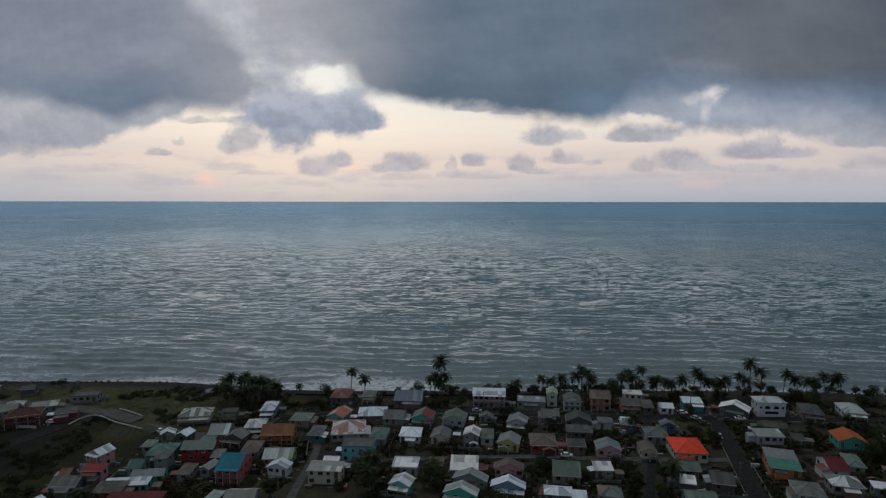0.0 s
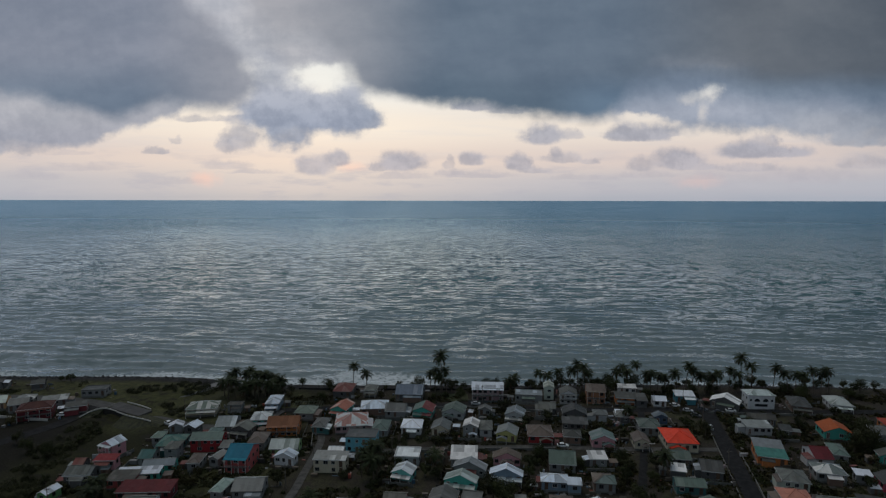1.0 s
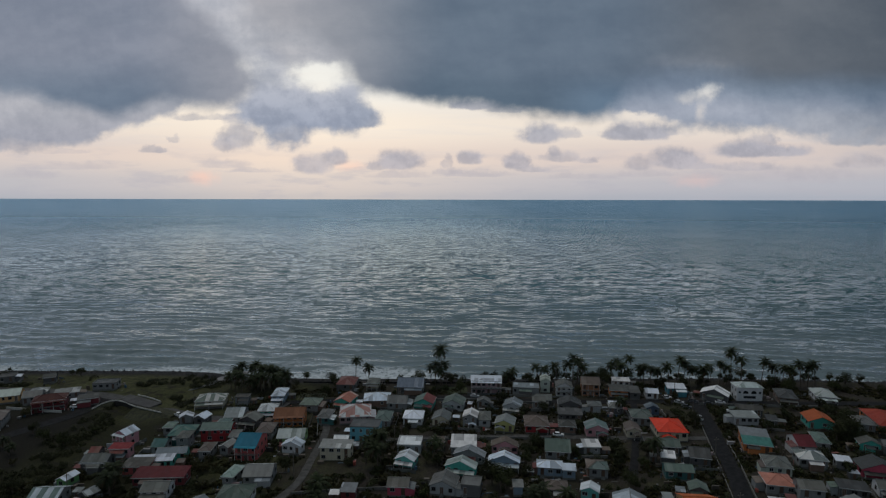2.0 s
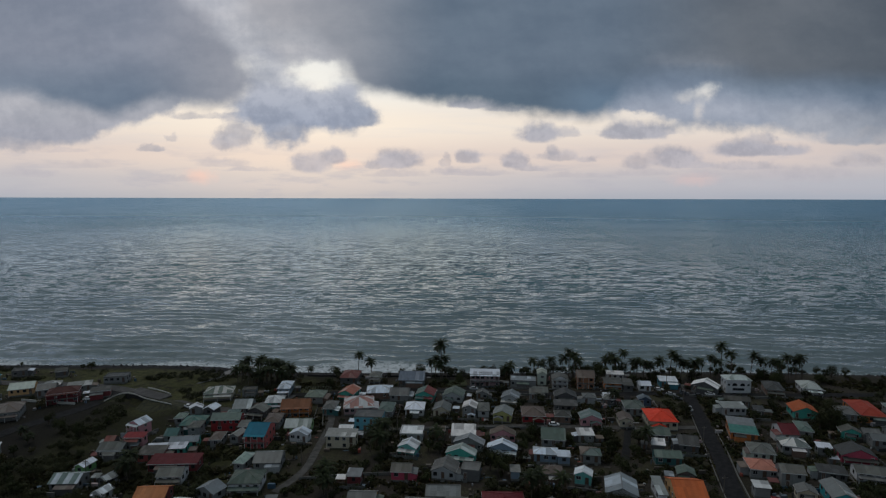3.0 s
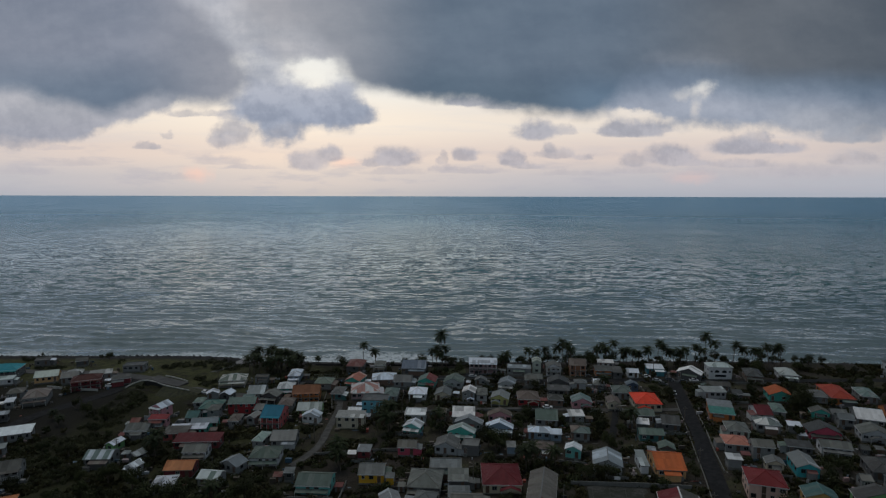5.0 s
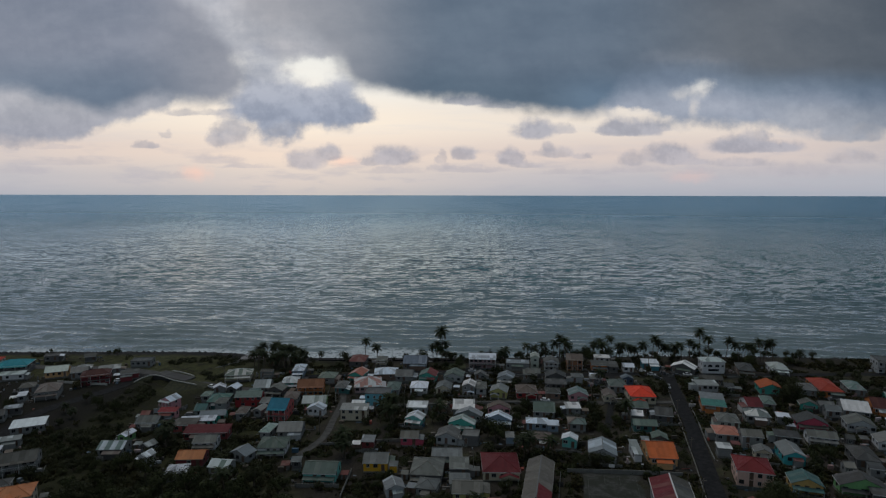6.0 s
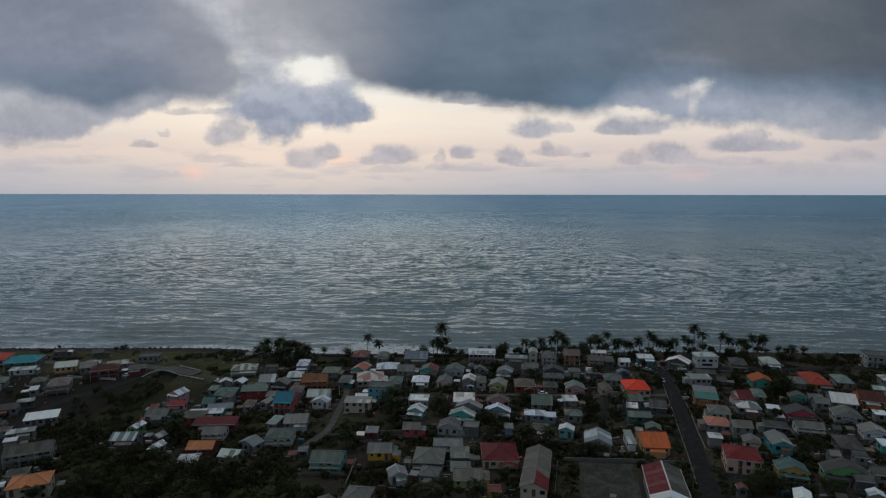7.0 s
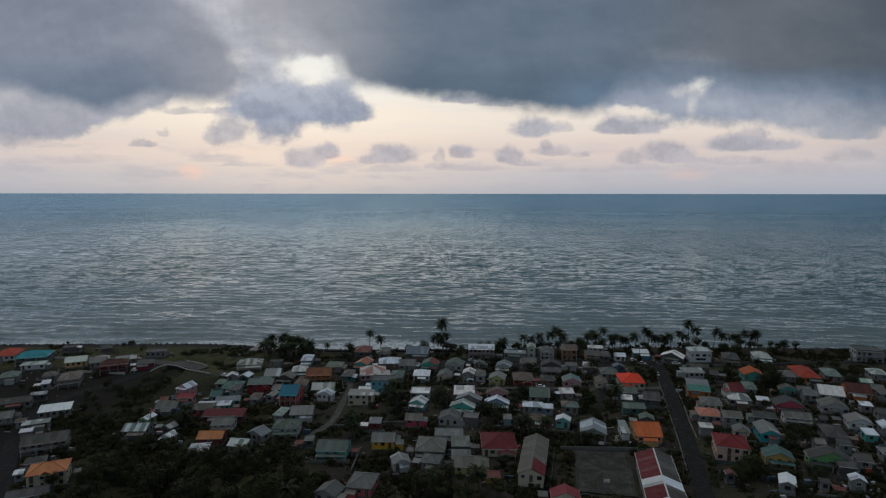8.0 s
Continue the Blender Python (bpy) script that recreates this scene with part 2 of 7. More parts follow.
    # heavier cover to the north; away from the sunset the evening sky is dim
    sky = n.mix(1.0, sky, n.mix(n.math("MULTIPLY", n.math("MAXIMUM", n.ramp(az, 0.52, 0.8), n.ramp(az, -0.6, -0.9, 0.0, 0.6)), n.ramp(el, 0.0, 0.12)), (1.0, 1.0, 1.0), (0.42, 0.5, 0.57)), "MULTIPLY")
    sky = n.mix(n.math("MULTIPLY", n.ramp(n.math("ABSOLUTE", az), 0.9, 2.0), n.ramp(el, 0.9, 0.3, 0.0, 0.75)), sky, (0.20, 0.22, 0.25))
    sky = n.mix(n.ramp(el, -0.022, -0.05), sky, (0.06, 0.09, 0.11))
    sky = n.mix(1.0, sky, TINT, "MULTIPLY")
    back = n.add("ShaderNodeBackground")
    n.put(back.inputs[0], sky)
    back.inputs[1].default_value = 1.0
    out = n.add("ShaderNodeOutputWorld")
    n.tree.links.new(back.outputs[0], out.inputs[0])


make_world()
lamp = bpy.data.lights.new("sun", "SUN")
lamp.energy, lamp.angle, lamp.color = 0.5, radians(25), (1.0, 0.93, 0.86)
new("sun", lamp).matrix_world = look((-60, 260, 320), (0, 150, 0))


# ---- materials ----
def surface(name, rough=0.8, metal=0.0):
    """A new material: its nodes, its principled shader and its object coordinates."""
    m = bpy.data.materials.new(name)
    m.use_nodes = True
    n = Nodes(m.node_tree)
    p = n.add("ShaderNodeBsdfPrincipled")
    out = n.add("ShaderNodeOutputMaterial")
    n.tree.links.new(p.outputs[0], out.inputs[0])
    p.inputs["Roughness"].default_value, p.inputs["Metallic"].default_value = rough, metal
    at = n.add("ShaderNodeTexCoord").outputs["Object"]
    return m, n, p, at


def bump(n, p, height, strength, distance):
    node = n.add("ShaderNodeBump")
    n.put(node.inputs["Height"], height)
    node.inputs["Strength"].default_value, node.inputs["Distance"].default_value = strength, distance
    n.tree.links.new(node.outputs[0], p.inputs["Normal"])


def dim(c, k):
    return tuple(v * k for v in c)


def painted(name, colour, rough=0.85, wear=0.35):
    """Painted render or boards: blotches, rain streaks and fine grain."""
    m, n, p, at = surface(name, rough)
    spot = n.add("ShaderNodeObjectInfo").outputs["Random"]
    place = n.vec("ADD", at, n.xyz(n.math("MULTIPLY", spot, 91.0), n.math("MULTIPLY", spot, 37.0), 0.0))
    blotch = n.noise(place, 0.7, 5.0, 0.6)["Fac"]
    streak = n.noise(n.vec("MULTIPLY", place, (3.5, 3.5, 0.35)), 1.0, 4.0, 0.6)["Fac"]
    dirt = n.math("MULTIPLY", n.ramp(n.math("ADD", n.math("MULTIPLY", blotch, 0.5), n.math("MULTIPLY", streak, 0.5)), 0.42, 0.68), wear)
    colour_out = n.mix(dirt, colour, dim(colour, 0.45))
    n.put(p.inputs["Base Color"], colour_out)
    bump(n, p, n.noise(place, 14.0, 3.0)["Fac"], 0.3, 0.02)
    return m


def sheet(name, colour, other=None, share=0.0, rough=0.62, metal=0.0, rust=0.4, split_x=False, split_y=False):
    """Ribbed metal roof sheets laid down the slope: each sheet its own tone, some of another colour, with ribs, laps and rust."""
    m, n, p, at = surface(name, rough, metal)
    spot = n.add("ShaderNodeObjectInfo").outputs["Random"]
    nx, ny, _ = n.split(n.add("ShaderNodeTexCoord").outputs["Normal"])
    side = n.math("GREATER_THAN", n.math("ABSOLUTE", nx), n.math("ABSOLUTE", ny))
    px, py, pz = n.split(at)
    along = n.math("ADD", n.math("MULTIPLY", py, side), n.math("MULTIPLY", px, n.math("SUBTRACT", 1.0, side)))
    down = n.math("ADD", n.math("MULTIPLY", px, side), n.math("MULTIPLY", py, n.math("SUBTRACT", 1.0, side)))
    strip = n.math("FLOOR", n.math("DIVIDE", along, 0.95))
    lap = n.math("FLOOR", n.math("DIVIDE", down, 2.6))
    cell = n.add("ShaderNodeTexWhiteNoise", noise_dimensions="3D")
    n.put(cell.inputs["Vector"], n.xyz(strip, lap, n.math("MULTIPLY", spot, 50.0)))
    tone = n.ramp(cell.outputs["Value"], 0.0, 1.0, 0.86, 1.08, "LINEAR")
    base = n.mix(0.0, colour, colour)
    if other:
        wide = n.add("ShaderNodeTexWhiteNoise", noise_dimensions="3D")
        n.put(wide.inputs["Vector"], n.xyz(n.math("FLOOR", n.math("DIVIDE", along, 1.9)), n.math("FLOOR", n.math("DIVIDE", down, 6.1)), n.math("MULTIPLY", spot, 50.0)))
        pick = n.math("GREATER_THAN", px, 0.0) if split_x else n.math("GREATER_THAN", py, 0.0) if split_y else n.math("LESS_THAN", wide.outputs["Value"], share)
        base = n.mix(pick, colour, other)
    base = n.scale(base, tone)
    # no two houses have quite the same paint
    base = n.mix(1.0, base, n.curve(n.math("FRACT", n.math("MULTIPLY", spot, 7.3)), [(0.0, (0.92, 1.0, 1.06)), (0.4, (1.0, 1.0, 1.02)), (0.65, (0.98, 1.02, 0.98)), (1.0, (1.07, 1.0, 0.92))]), "MULTIPLY")
    base = n.scale(base, n.ramp(n.math("FRACT", n.math("MULTIPLY", spot, 13.7)), 0.0, 1.0, 0.8, 1.2, "LINEAR"))
    place = n.vec("ADD", at, n.xyz(n.math("MULTIPLY", spot, 91.0), n.math("MULTIPLY", spot, 37.0), 0.0))
    stain = n.noise(place, 0.55, 6.0, 0.65)["Fac"]
    run = n.noise(n.xyz(n.math("MULTIPLY", along, 4.0), n.math("MULTIPLY", down, 0.5), spot), 1.0, 3.0)["Fac"]
    dirt = n.math("MULTIPLY", n.ramp(n.math("ADD", n.math("MULTIPLY", stain, 0.65), n.math("MULTIPLY", run, 0.35)), 0.48, 0.68), rust)
    base = n.mix(dirt, base, n.mix(0.55, n.scale(base, 0.5), (0.11, 0.075, 0.05)))
    n.put(p.inputs["Base Color"], base)
    n.put(p.inputs["Roughness"], n.ramp(stain, 0.3, 0.7, rough - 0.1, rough + 0.15))
    p.inputs["Specular IOR Level"].default_value = 0.2
    rib = n.math("SINE", n.math("MULTIPLY", along, 2 * math.pi / 0.32))
    bump(n, p, rib, 0.5, 0.03)
    return m


ROOFS = {}
ROOFS["white"] = sheet("white_roof_sheet", (0.66, 0.69, 0.74), (0.38, 0.40, 0.43), 0.18, rust=0.2)
ROOFS["pale"] = sheet("pale_roof_sheet", (0.46, 0.49, 0.46), (0.26, 0.29, 0.26), 0.35, rust=0.3)
ROOFS["lgrey"] = sheet("light_grey_roof_sheet", (0.22, 0.235, 0.243), (0.42, 0.445, 0.47), 0.18, rust=0.35)
ROOFS["grey"] = sheet("grey_roof_sheet", (0.125, 0.13, 0.125), (0.165, 0.17, 0.165), 0.3, rust=0.4)
ROOFS["dgrey"] = sheet("dark_grey_roof_sheet", (0.066, 0.067, 0.066), (0.095, 0.096, 0.094), 0.25, rust=0.4)
ROOFS["slate"] = sheet("slate_blue_roof_sheet", (0.12, 0.15, 0.19), (0.2, 0.23, 0.27), 0.25, rust=0.3)
ROOFS["green"] = sheet("grey_green_roof_sheet", (0.15, 0.2, 0.18), (0.2, 0.25, 0.23), 0.3)
ROOFS["lgreen"] = sheet("light_green_roof_sheet", (0.27, 0.35, 0.32), (0.4, 0.46, 0.45), 0.3)
ROOFS["dgreen"] = sheet("dark_green_roof_sheet", (0.1, 0.135, 0.12), (0.14, 0.17, 0.155), 0.3)
ROOFS["greengrey"] = sheet("green_grey_roof_sheet", (0.12, 0.175, 0.165), (0.19, 0.22, 0.22), 0.35)
ROOFS["dteal"] = sheet("dark_teal_roof_sheet", (0.06, 0.145, 0.14), (0.1, 0.17, 0.16), 0.3)
ROOFS["tealgrey"] = sheet("teal_and_grey_roof_sheet", (0.08, 0.2, 0.18), (0.22, 0.24, 0.25), 0.45)
ROOFS["blue"] = sheet("blue_roof_sheet", (0.012, 0.14, 0.205), (0.016, 0.165, 0.24), 0.2, rust=0.2)
ROOFS["turquoise"] = sheet("turquoise_roof_sheet", (0.02, 0.2, 0.235), (0.026, 0.225, 0.26), 0.2, rust=0.15)
ROOFS["red"] = sheet("red_roof_sheet", (0.185, 0.02, 0.022), (0.21, 0.026, 0.028), 0.3, rust=0.2)
ROOFS["dred"] = sheet("dark_red_roof_sheet", (0.118, 0.015, 0.021), (0.14, 0.02, 0.026), 0.3, rust=0.25)
ROOFS["darkred"] = sheet("brownish_red_roof_sheet", (0.062, 0.018, 0.016), (0.075, 0.024, 0.02), 0.3, rust=0.3)
ROOFS["redbr"] = sheet("rusty_red_roof_sheet", (0.17, 0.06, 0.055), (0.2, 0.1, 0.09), 0.3, rust=0.5)
ROOFS["salmon"] = sheet("faded_red_roof_sheet", (0.42, 0.17, 0.13), (0.55, 0.42, 0.4), 0.2, rust=0.3)
ROOFS["vermilion"] = sheet("vermilion_roof_sheet", (0.66, 0.05, 0.022), (0.62, 0.06, 0.025), 0.3, rust=0.06)
ROOFS["orangered"] = sheet("orange_red_roof_sheet", (0.36, 0.052, 0.034), (0.4, 0.066, 0.04), 0.3, rust=0.15)
ROOFS["orange"] = sheet("orange_roof_sheet", (0.45, 0.105, 0.032), (0.4, 0.098, 0.032), 0.3, rust=0.12)
ROOFS["orangetile"] = sheet("orange_tiled_roof", (0.4, 0.15, 0.065), (0.45, 0.18, 0.08), 0.3, rust=0.2)
ROOFS["orangebr"] = sheet("orange_brown_roof_sheet", (0.2, 0.085, 0.045), (0.25, 0.11, 0.06), 0.3, rust=0.3)
ROOFS["brown"] = sheet("brown_roof_sheet", (0.14, 0.11, 0.095), (0.18, 0.15, 0.13), 0.3, rust=0.4)
ROOFS["concrete"] = sheet("weathered_flat_roof", (0.09, 0.095, 0.095), (0.12, 0.12, 0.12), 0.3, rust=0.5)
ROOFS["patch"] = sheet("patched_white_and_green_roof", (0.55, 0.58, 0.6), (0.16, 0.21, 0.19), 0.45, rust=0.3)
ROOFS["pinkpatch"] = sheet("patched_white_and_pink_roof", (0.52, 0.52, 0.54), (0.38, 0.2, 0.18), 0.35, rust=0.3)
ROOFS["greenred"] = sheet("green_and_red_roof_sheet", (0.13, 0.19, 0.17), (0.22, 0.07, 0.07), 0.5, rust=0.2, split_x=True)
ROOFS["halfteal"] = sheet("grey_and_teal_roof_sheet", (0.05, 0.16, 0.135), (0.17, 0.18, 0.185), 0.5, rust=0.25, split_y=True)
ROOFS["hallgrey"] = sheet("grey_hall_roof_sheet", (0.135, 0.135, 0.132), (0.16, 0.16, 0.155), 0.3, rust=0.35)
ROOFS["redwhite"] = sheet("red_and_white_roof_sheet", (0.26, 0.05, 0.06), (0.6, 0.62, 0.65), 0.12, rust=0.15)
ROOFS["whiteglass"] = sheet("white_roof_with_grey_sheets", (0.58, 0.61, 0.63), (0.16, 0.2, 0.21), 0.4, rust=0.2)
WALLS = {key: painted(name, colour) for key, name, colour in (
    ("white", "white_paint", (0.62, 0.63, 0.64)), ("cream", "cream_paint", (0.55, 0.5, 0.38)), ("grey", "grey_render", (0.24, 0.25, 0.25)), ("lgreyw", "light_grey_render", (0.4, 0.42, 0.43)),
    ("dgreyw", "dark_grey_render", (0.14, 0.14, 0.14)), ("dark", "dark_weathered_boards", (0.1, 0.1, 0.1)), ("teal", "teal_paint", (0.075, 0.41, 0.34)), ("tealw", "pale_teal_paint", (0.16, 0.5, 0.46)),
    ("turq", "turquoise_paint", (0.05, 0.4, 0.44)), ("dteal", "dark_teal_paint", (0.05, 0.15, 0.15)), ("tealblue", "blue_green_paint", (0.06, 0.22, 0.28)), ("bluewall", "bright_blue_paint", (0.15, 0.44, 0.54)),
    ("navy", "dark_blue_paint", (0.07, 0.1, 0.16)), ("slate", "blue_grey_paint", (0.22, 0.3, 0.38)), ("red", "red_paint", (0.34, 0.03, 0.035)), ("dred", "dark_red_paint", (0.18, 0.035, 0.04)),
    ("pinkred", "pink_red_paint", (0.52, 0.08, 0.13)), ("pink", "pink_paint", (0.6, 0.3, 0.33)), ("pinkcream", "pale_pink_paint", (0.68, 0.46, 0.38)), ("pinkgr", "greyish_pink_paint", (0.4, 0.27, 0.28)),
    ("salmon", "salmon_paint", (0.52, 0.12, 0.115)), ("orange", "orange_paint", (0.55, 0.19, 0.06)), ("orangebrw", "orange_brown_paint", (0.42, 0.2, 0.11)), ("peach", "peach_paint", (0.66, 0.4, 0.19)),
    ("yellow", "yellow_paint", (0.72, 0.4, 0.03)), ("yellowgr", "greenish_yellow_paint", (0.46, 0.45, 0.17)), ("ochre", "ochre_paint", (0.55, 0.36, 0.12)), ("lime", "lime_green_paint", (0.3, 0.45, 0.2)),
    ("green", "green_paint", (0.17, 0.38, 0.15)), ("brownw", "brown_boards", (0.2, 0.13, 0.1)), ("pale", "pale_green_paint", (0.5, 0.55, 0.48)))}
SHADES = {key: m.name.replace("_", " ") for key, m in (ROOFS | WALLS).items()}
GLASS, _n, _p, _ = surface("dark_window_glass", 0.12)
_p.inputs["Base Color"].default_value = (0.02, 0.024, 0.028, 1)
TRIM = painted("white_trim_paint", (0.6, 0.6, 0.6), 0.6, 0.25)
JOINERY, _n, _p, _ = surface("window_joinery_paint", 0.6)
_n.put(_p.inputs["Base Color"], _n.curve(_n.add("ShaderNodeObjectInfo").outputs["Random"], [(0.0, (0.03, 0.025, 0.02)), (0.35, (0.07, 0.06, 0.055)), (0.6, (0.16, 0.16, 0.16)), (0.8, (0.42, 0.42, 0.42)), (1.0, (0.6, 0.6, 0.58))]))
DOOR = painted("brown_door_paint", (0.12, 0.07, 0.045), 0.6, 0.3)
CONCRETE = painted("weathered_concrete", (0.17, 0.17, 0.16), 0.9, 0.5)
BARK = painted("grey_bark", (0.1, 0.08, 0.062), 0.95, 0.5)


def leafy(name, dark, light, rough=0.6):
    m, n, p, at = surface(name, rough)
    one = n.add("ShaderNodeNewGeometry").outputs["Random Per Island"]
    spot = n.add("ShaderNodeObjectInfo").outputs["Random"]
    patch = n.noise(at, 0.9, 3.0)["Fac"]
    mixed = n.math("ADD", n.math("MULTIPLY", one, 0.5), n.math("ADD", n.math("MULTIPLY", patch, 0.35), n.math("MULTIPLY", spot, 0.3)))
    n.put(p.inputs["Base Color"], n.mix(n.ramp(mixed, 0.2, 0.95), dark, light))
    p.inputs["Specular IOR Level"].default_value = 0.1
    return m


LEAF = leafy("broad_leaves", (0.014, 0.019, 0.009), (0.056, 0.064, 0.024))
LEAF_DARK = leafy("dark_leaves", (0.016, 0.019, 0.010), (0.055, 0.058, 0.026))
FROND = leafy("palm_fronds", (0.010, 0.015, 0.008), (0.040, 0.052, 0.022))
DRY = leafy("dry_palm_fronds", (0.025, 0.019, 0.010), (0.07, 0.052, 0.028))
BUSH = leafy("bush_leaves", (0.017, 0.018, 0.009), (0.076, 0.066, 0.028))


# ---- the lie of the land ----
def smooth(a, b, v):
    k = min(1.0, max(0.0, (v - a) / (b - a)))
    return k * k * (3 - 2 * k)


def shore(x):
    """The y of the waterline."""
    return 284 + 14 / (1 + math.exp(min(50, (x + 110) / 14))) - 0.00055 * min(200, max(0, x - 60)) ** 2 - 0.22 * max(0, x - 260)


RIVER = [(-104, 300), (-116, 268), (-134, 238), (-138, 205), (-124, 165), (-104, 120), (-84, 60), (-70, -60)]


def off_line(line, x, y):
    best = 1e9
    for (x0, y0), (x1, y1) in zip(line, line[1:]):
        dx, dy = x1 - x0, y1 - y0
        k = min(1, max(0, ((x - x0) * dx + (y - y0) * dy) / (dx * dx + dy * dy)))
        best = min(best, math.hypot(x - x0 - k * dx, y - y0 - k * dy))
    return best


def ground_z(x, y):
    g = min(12.5, max(2.6, 4.6 + 0.022 * x + 0.035 * (200 - y)))
    g -= (g - 0.6) * 0.75 * (1 - smooth(3, 15, off_line(RIVER, x, y)))
    d = shore(x) - y
    return -3 + (g + 3) * smooth(-19, 16, d) if d < 16 else g


def stations(*spans):
    """Grid lines: (start, end, step) after one another."""
    out = []
    for a, b, step in spans:
        k = max(1, round((b - a) / step))
        out += [a + (b - a) * i / k for i in range(k)]
    return out + [spans[-1][1]]


def grid_mesh(name, xs, ys, height):
    verts = [(x, y, height(x, y)) for y in ys for x in xs]
    w = len(xs)
    faces = [(j * w + i, j * w + i + 1, (j + 1) * w + i + 1, (j + 1) * w + i) for j in range(len(ys) - 1) for i in range(w - 1)]
    mesh = bpy.data.meshes.new(name)
    mesh.from_pydata(verts, [], faces)
    mesh.polygons.foreach_set("use_smooth", [True] * len(faces))
    return mesh


def surf_reach(x):
    """How many metres of white water lie off the beach: sets of breakers with quiet stretches between."""
    return 5 + sum(far * math.exp(-((x - at) / wide) ** 2) for at, wide, far in ((-250, 26, 14), (-142, 40, 13), (-40, 40, 26), (62, 30, 8), (130, 30, 10), (222, 24, 18)))


def give_shore(mesh):
    """Stores each vertex's distance inland from the waterline, and how far out the surf breaks there."""
    data = mesh.attributes.new("inland", "FLOAT", "POINT").data
    data.foreach_set("value", [shore(v.co.x) - v.co.y for v in mesh.vertices])
    data = mesh.attributes.new("surf", "FLOAT", "POINT").data
    data.foreach_set("value", [surf_reach(v.co.x) for v in mesh.vertices])


def make_ground():
    xs = stations((-3200, -800, 300), (-800, -300, 40), (-300, 300, 3), (300, 800, 40), (800, 3200, 300))
    ys = stations((-1500, -100, 100), (-100, 60, 8), (60, 310, 3), (310, 420, 40))
    mesh = grid_mesh("ground", xs, ys, lambda x, y: ground_z(x, y) + 0.25 * noise.noise((x * 0.11, y * 0.11, 0)))
    give_shore(mesh)
    m, n, p, at = surface("earth_grass_and_black_sand", 0.95)
    inland = n.add("ShaderNodeAttribute", attribute_name="inland").outputs["Fac"]
    large, mid, fine = n.noise(at, 0.035, 4.0)["Fac"], n.noise(at, 0.22, 5.0, 0.65)["Fac"], n.noise(at, 2.2, 4.0, 0.7)["Fac"]
    grass = n.mix(n.ramp(fine, 0.3, 0.7), (0.009, 0.010, 0.005), (0.028, 0.028, 0.012))
    dry = n.mix(n.ramp(n.math("ADD", n.math("MULTIPLY", fine, 0.5), n.math("MULTIPLY", n.noise(at, 0.5, 5.0, 0.7)["Fac"], 0.5)), 0.36, 0.64), (0.026, 0.030, 0.013), (0.098, 0.100, 0.044))
    earth = n.mix(n.ramp(fine, 0.3, 0.7), (0.011, 0.010, 0.009), (0.030, 0.027, 0.023))
    west = n.math("MULTIPLY", n.ramp(n.split(at)[0], -80.0, -125.0), n.ramp(n.split(at)[1], 222.0, 252.0, 0.2, 1.0))
    valley = n.math("MULTIPLY", n.ramp(n.split(at)[0], -60.0, -95.0), n.ramp(n.split(at)[1], 248.0, 215.0, 0.0, 0.75))
    base = n.mix(n.math("MULTIPLY", n.math("MAXIMUM", n.ramp(large, 0.42, 0.6), n.math("MULTIPLY", west, 0.8)), n.math("SUBTRACT", 1.0, valley)), grass, dry)
    base = n.mix(n.math("MULTIPLY", n.ramp(mid, 0.5, 0.66), 0.8), base, earth)
    # bare dark earth round the houses beyond the river
    beyond = n.math("MULTIPLY", n.ramp(n.split(at)[0], -138.0, -160.0), n.ramp(n.split(at)[1], 250.0, 232.0, 0.0, 0.85))
    base = n.mix(beyond, base, n.mix(n.ramp(fine, 0.3, 0.7), (0.007, 0.0065, 0.006), (0.019, 0.017, 0.015)))
    # trodden yards of the town
    yards = n.math("MULTIPLY", n.ramp(n.split(at)[0], -70.0, -45.0), n.ramp(n.noise(at, 0.09, 4.0, 0.6)["Fac"], 0.42, 0.56, 0.5, 0.95))
    base = n.mix(yards, base, n.mix(n.ramp(fine, 0.3, 0.7), (0.018, 0.015, 0.0125), (0.054, 0.046, 0.040)))
    sand = n.mix(n.ramp(fine, 0.35, 0.7), (0.012, 0.012, 0.013), (0.035, 0.034, 0.035))
    edge = n.math("ADD", inland, n.math("MULTIPLY", n.math("SUBTRACT", mid, 0.5), 14.0))
    base = n.mix(n.ramp(edge, 17.0, 11.0), base, sand)
    n.put(p.inputs["Base Color"], base)
    p.inputs["Specular IOR Level"].default_value = 0.15
    bump(n, p, n.math("ADD", mid, fine), 0.6, 0.25)
    mesh.materials.append(m)
    tagged(new("ground", mesh), "dark grass, bare earth and black beach sand under a seaside town", "ground", kind="structure")


make_ground()


def swell(x, y):
    """Waves running in on the beach: long crests that steepen near it."""
    d = y - shore(x)
    k = smooth(-4, 26, d)
    bend = 8 * noise.noise((x * 0.01, y * 0.012, 3.0)) + 3.0 * noise.noise((x * 0.03, y * 0.05, 9.0)) + 0.03 * x
    phase = (d + bend * 2.0) * 2 * math.pi / 12.5
    set_size = 0.45 + 1.1 * max(0.0, noise.noise((x * 0.013, y * 0.03, 5.0)) + 0.25)
    amp = (0.62 * math.exp(-max(0, d) / 70) + 0.17) * set_size
    crest = (0.5 + 0.5 * math.sin(phase)) ** 1.8
    chop = noise.noise((x * 0.04, y * 0.17, 1.0)) * 0.26 + noise.noise((x * 0.1, y * 0.36, 2.0)) * 0.1
    fade = 1 - smooth(120, 480, d)
    return -0.25 + k * fade * (amp * (crest * 2.0 - 0.6) + chop)


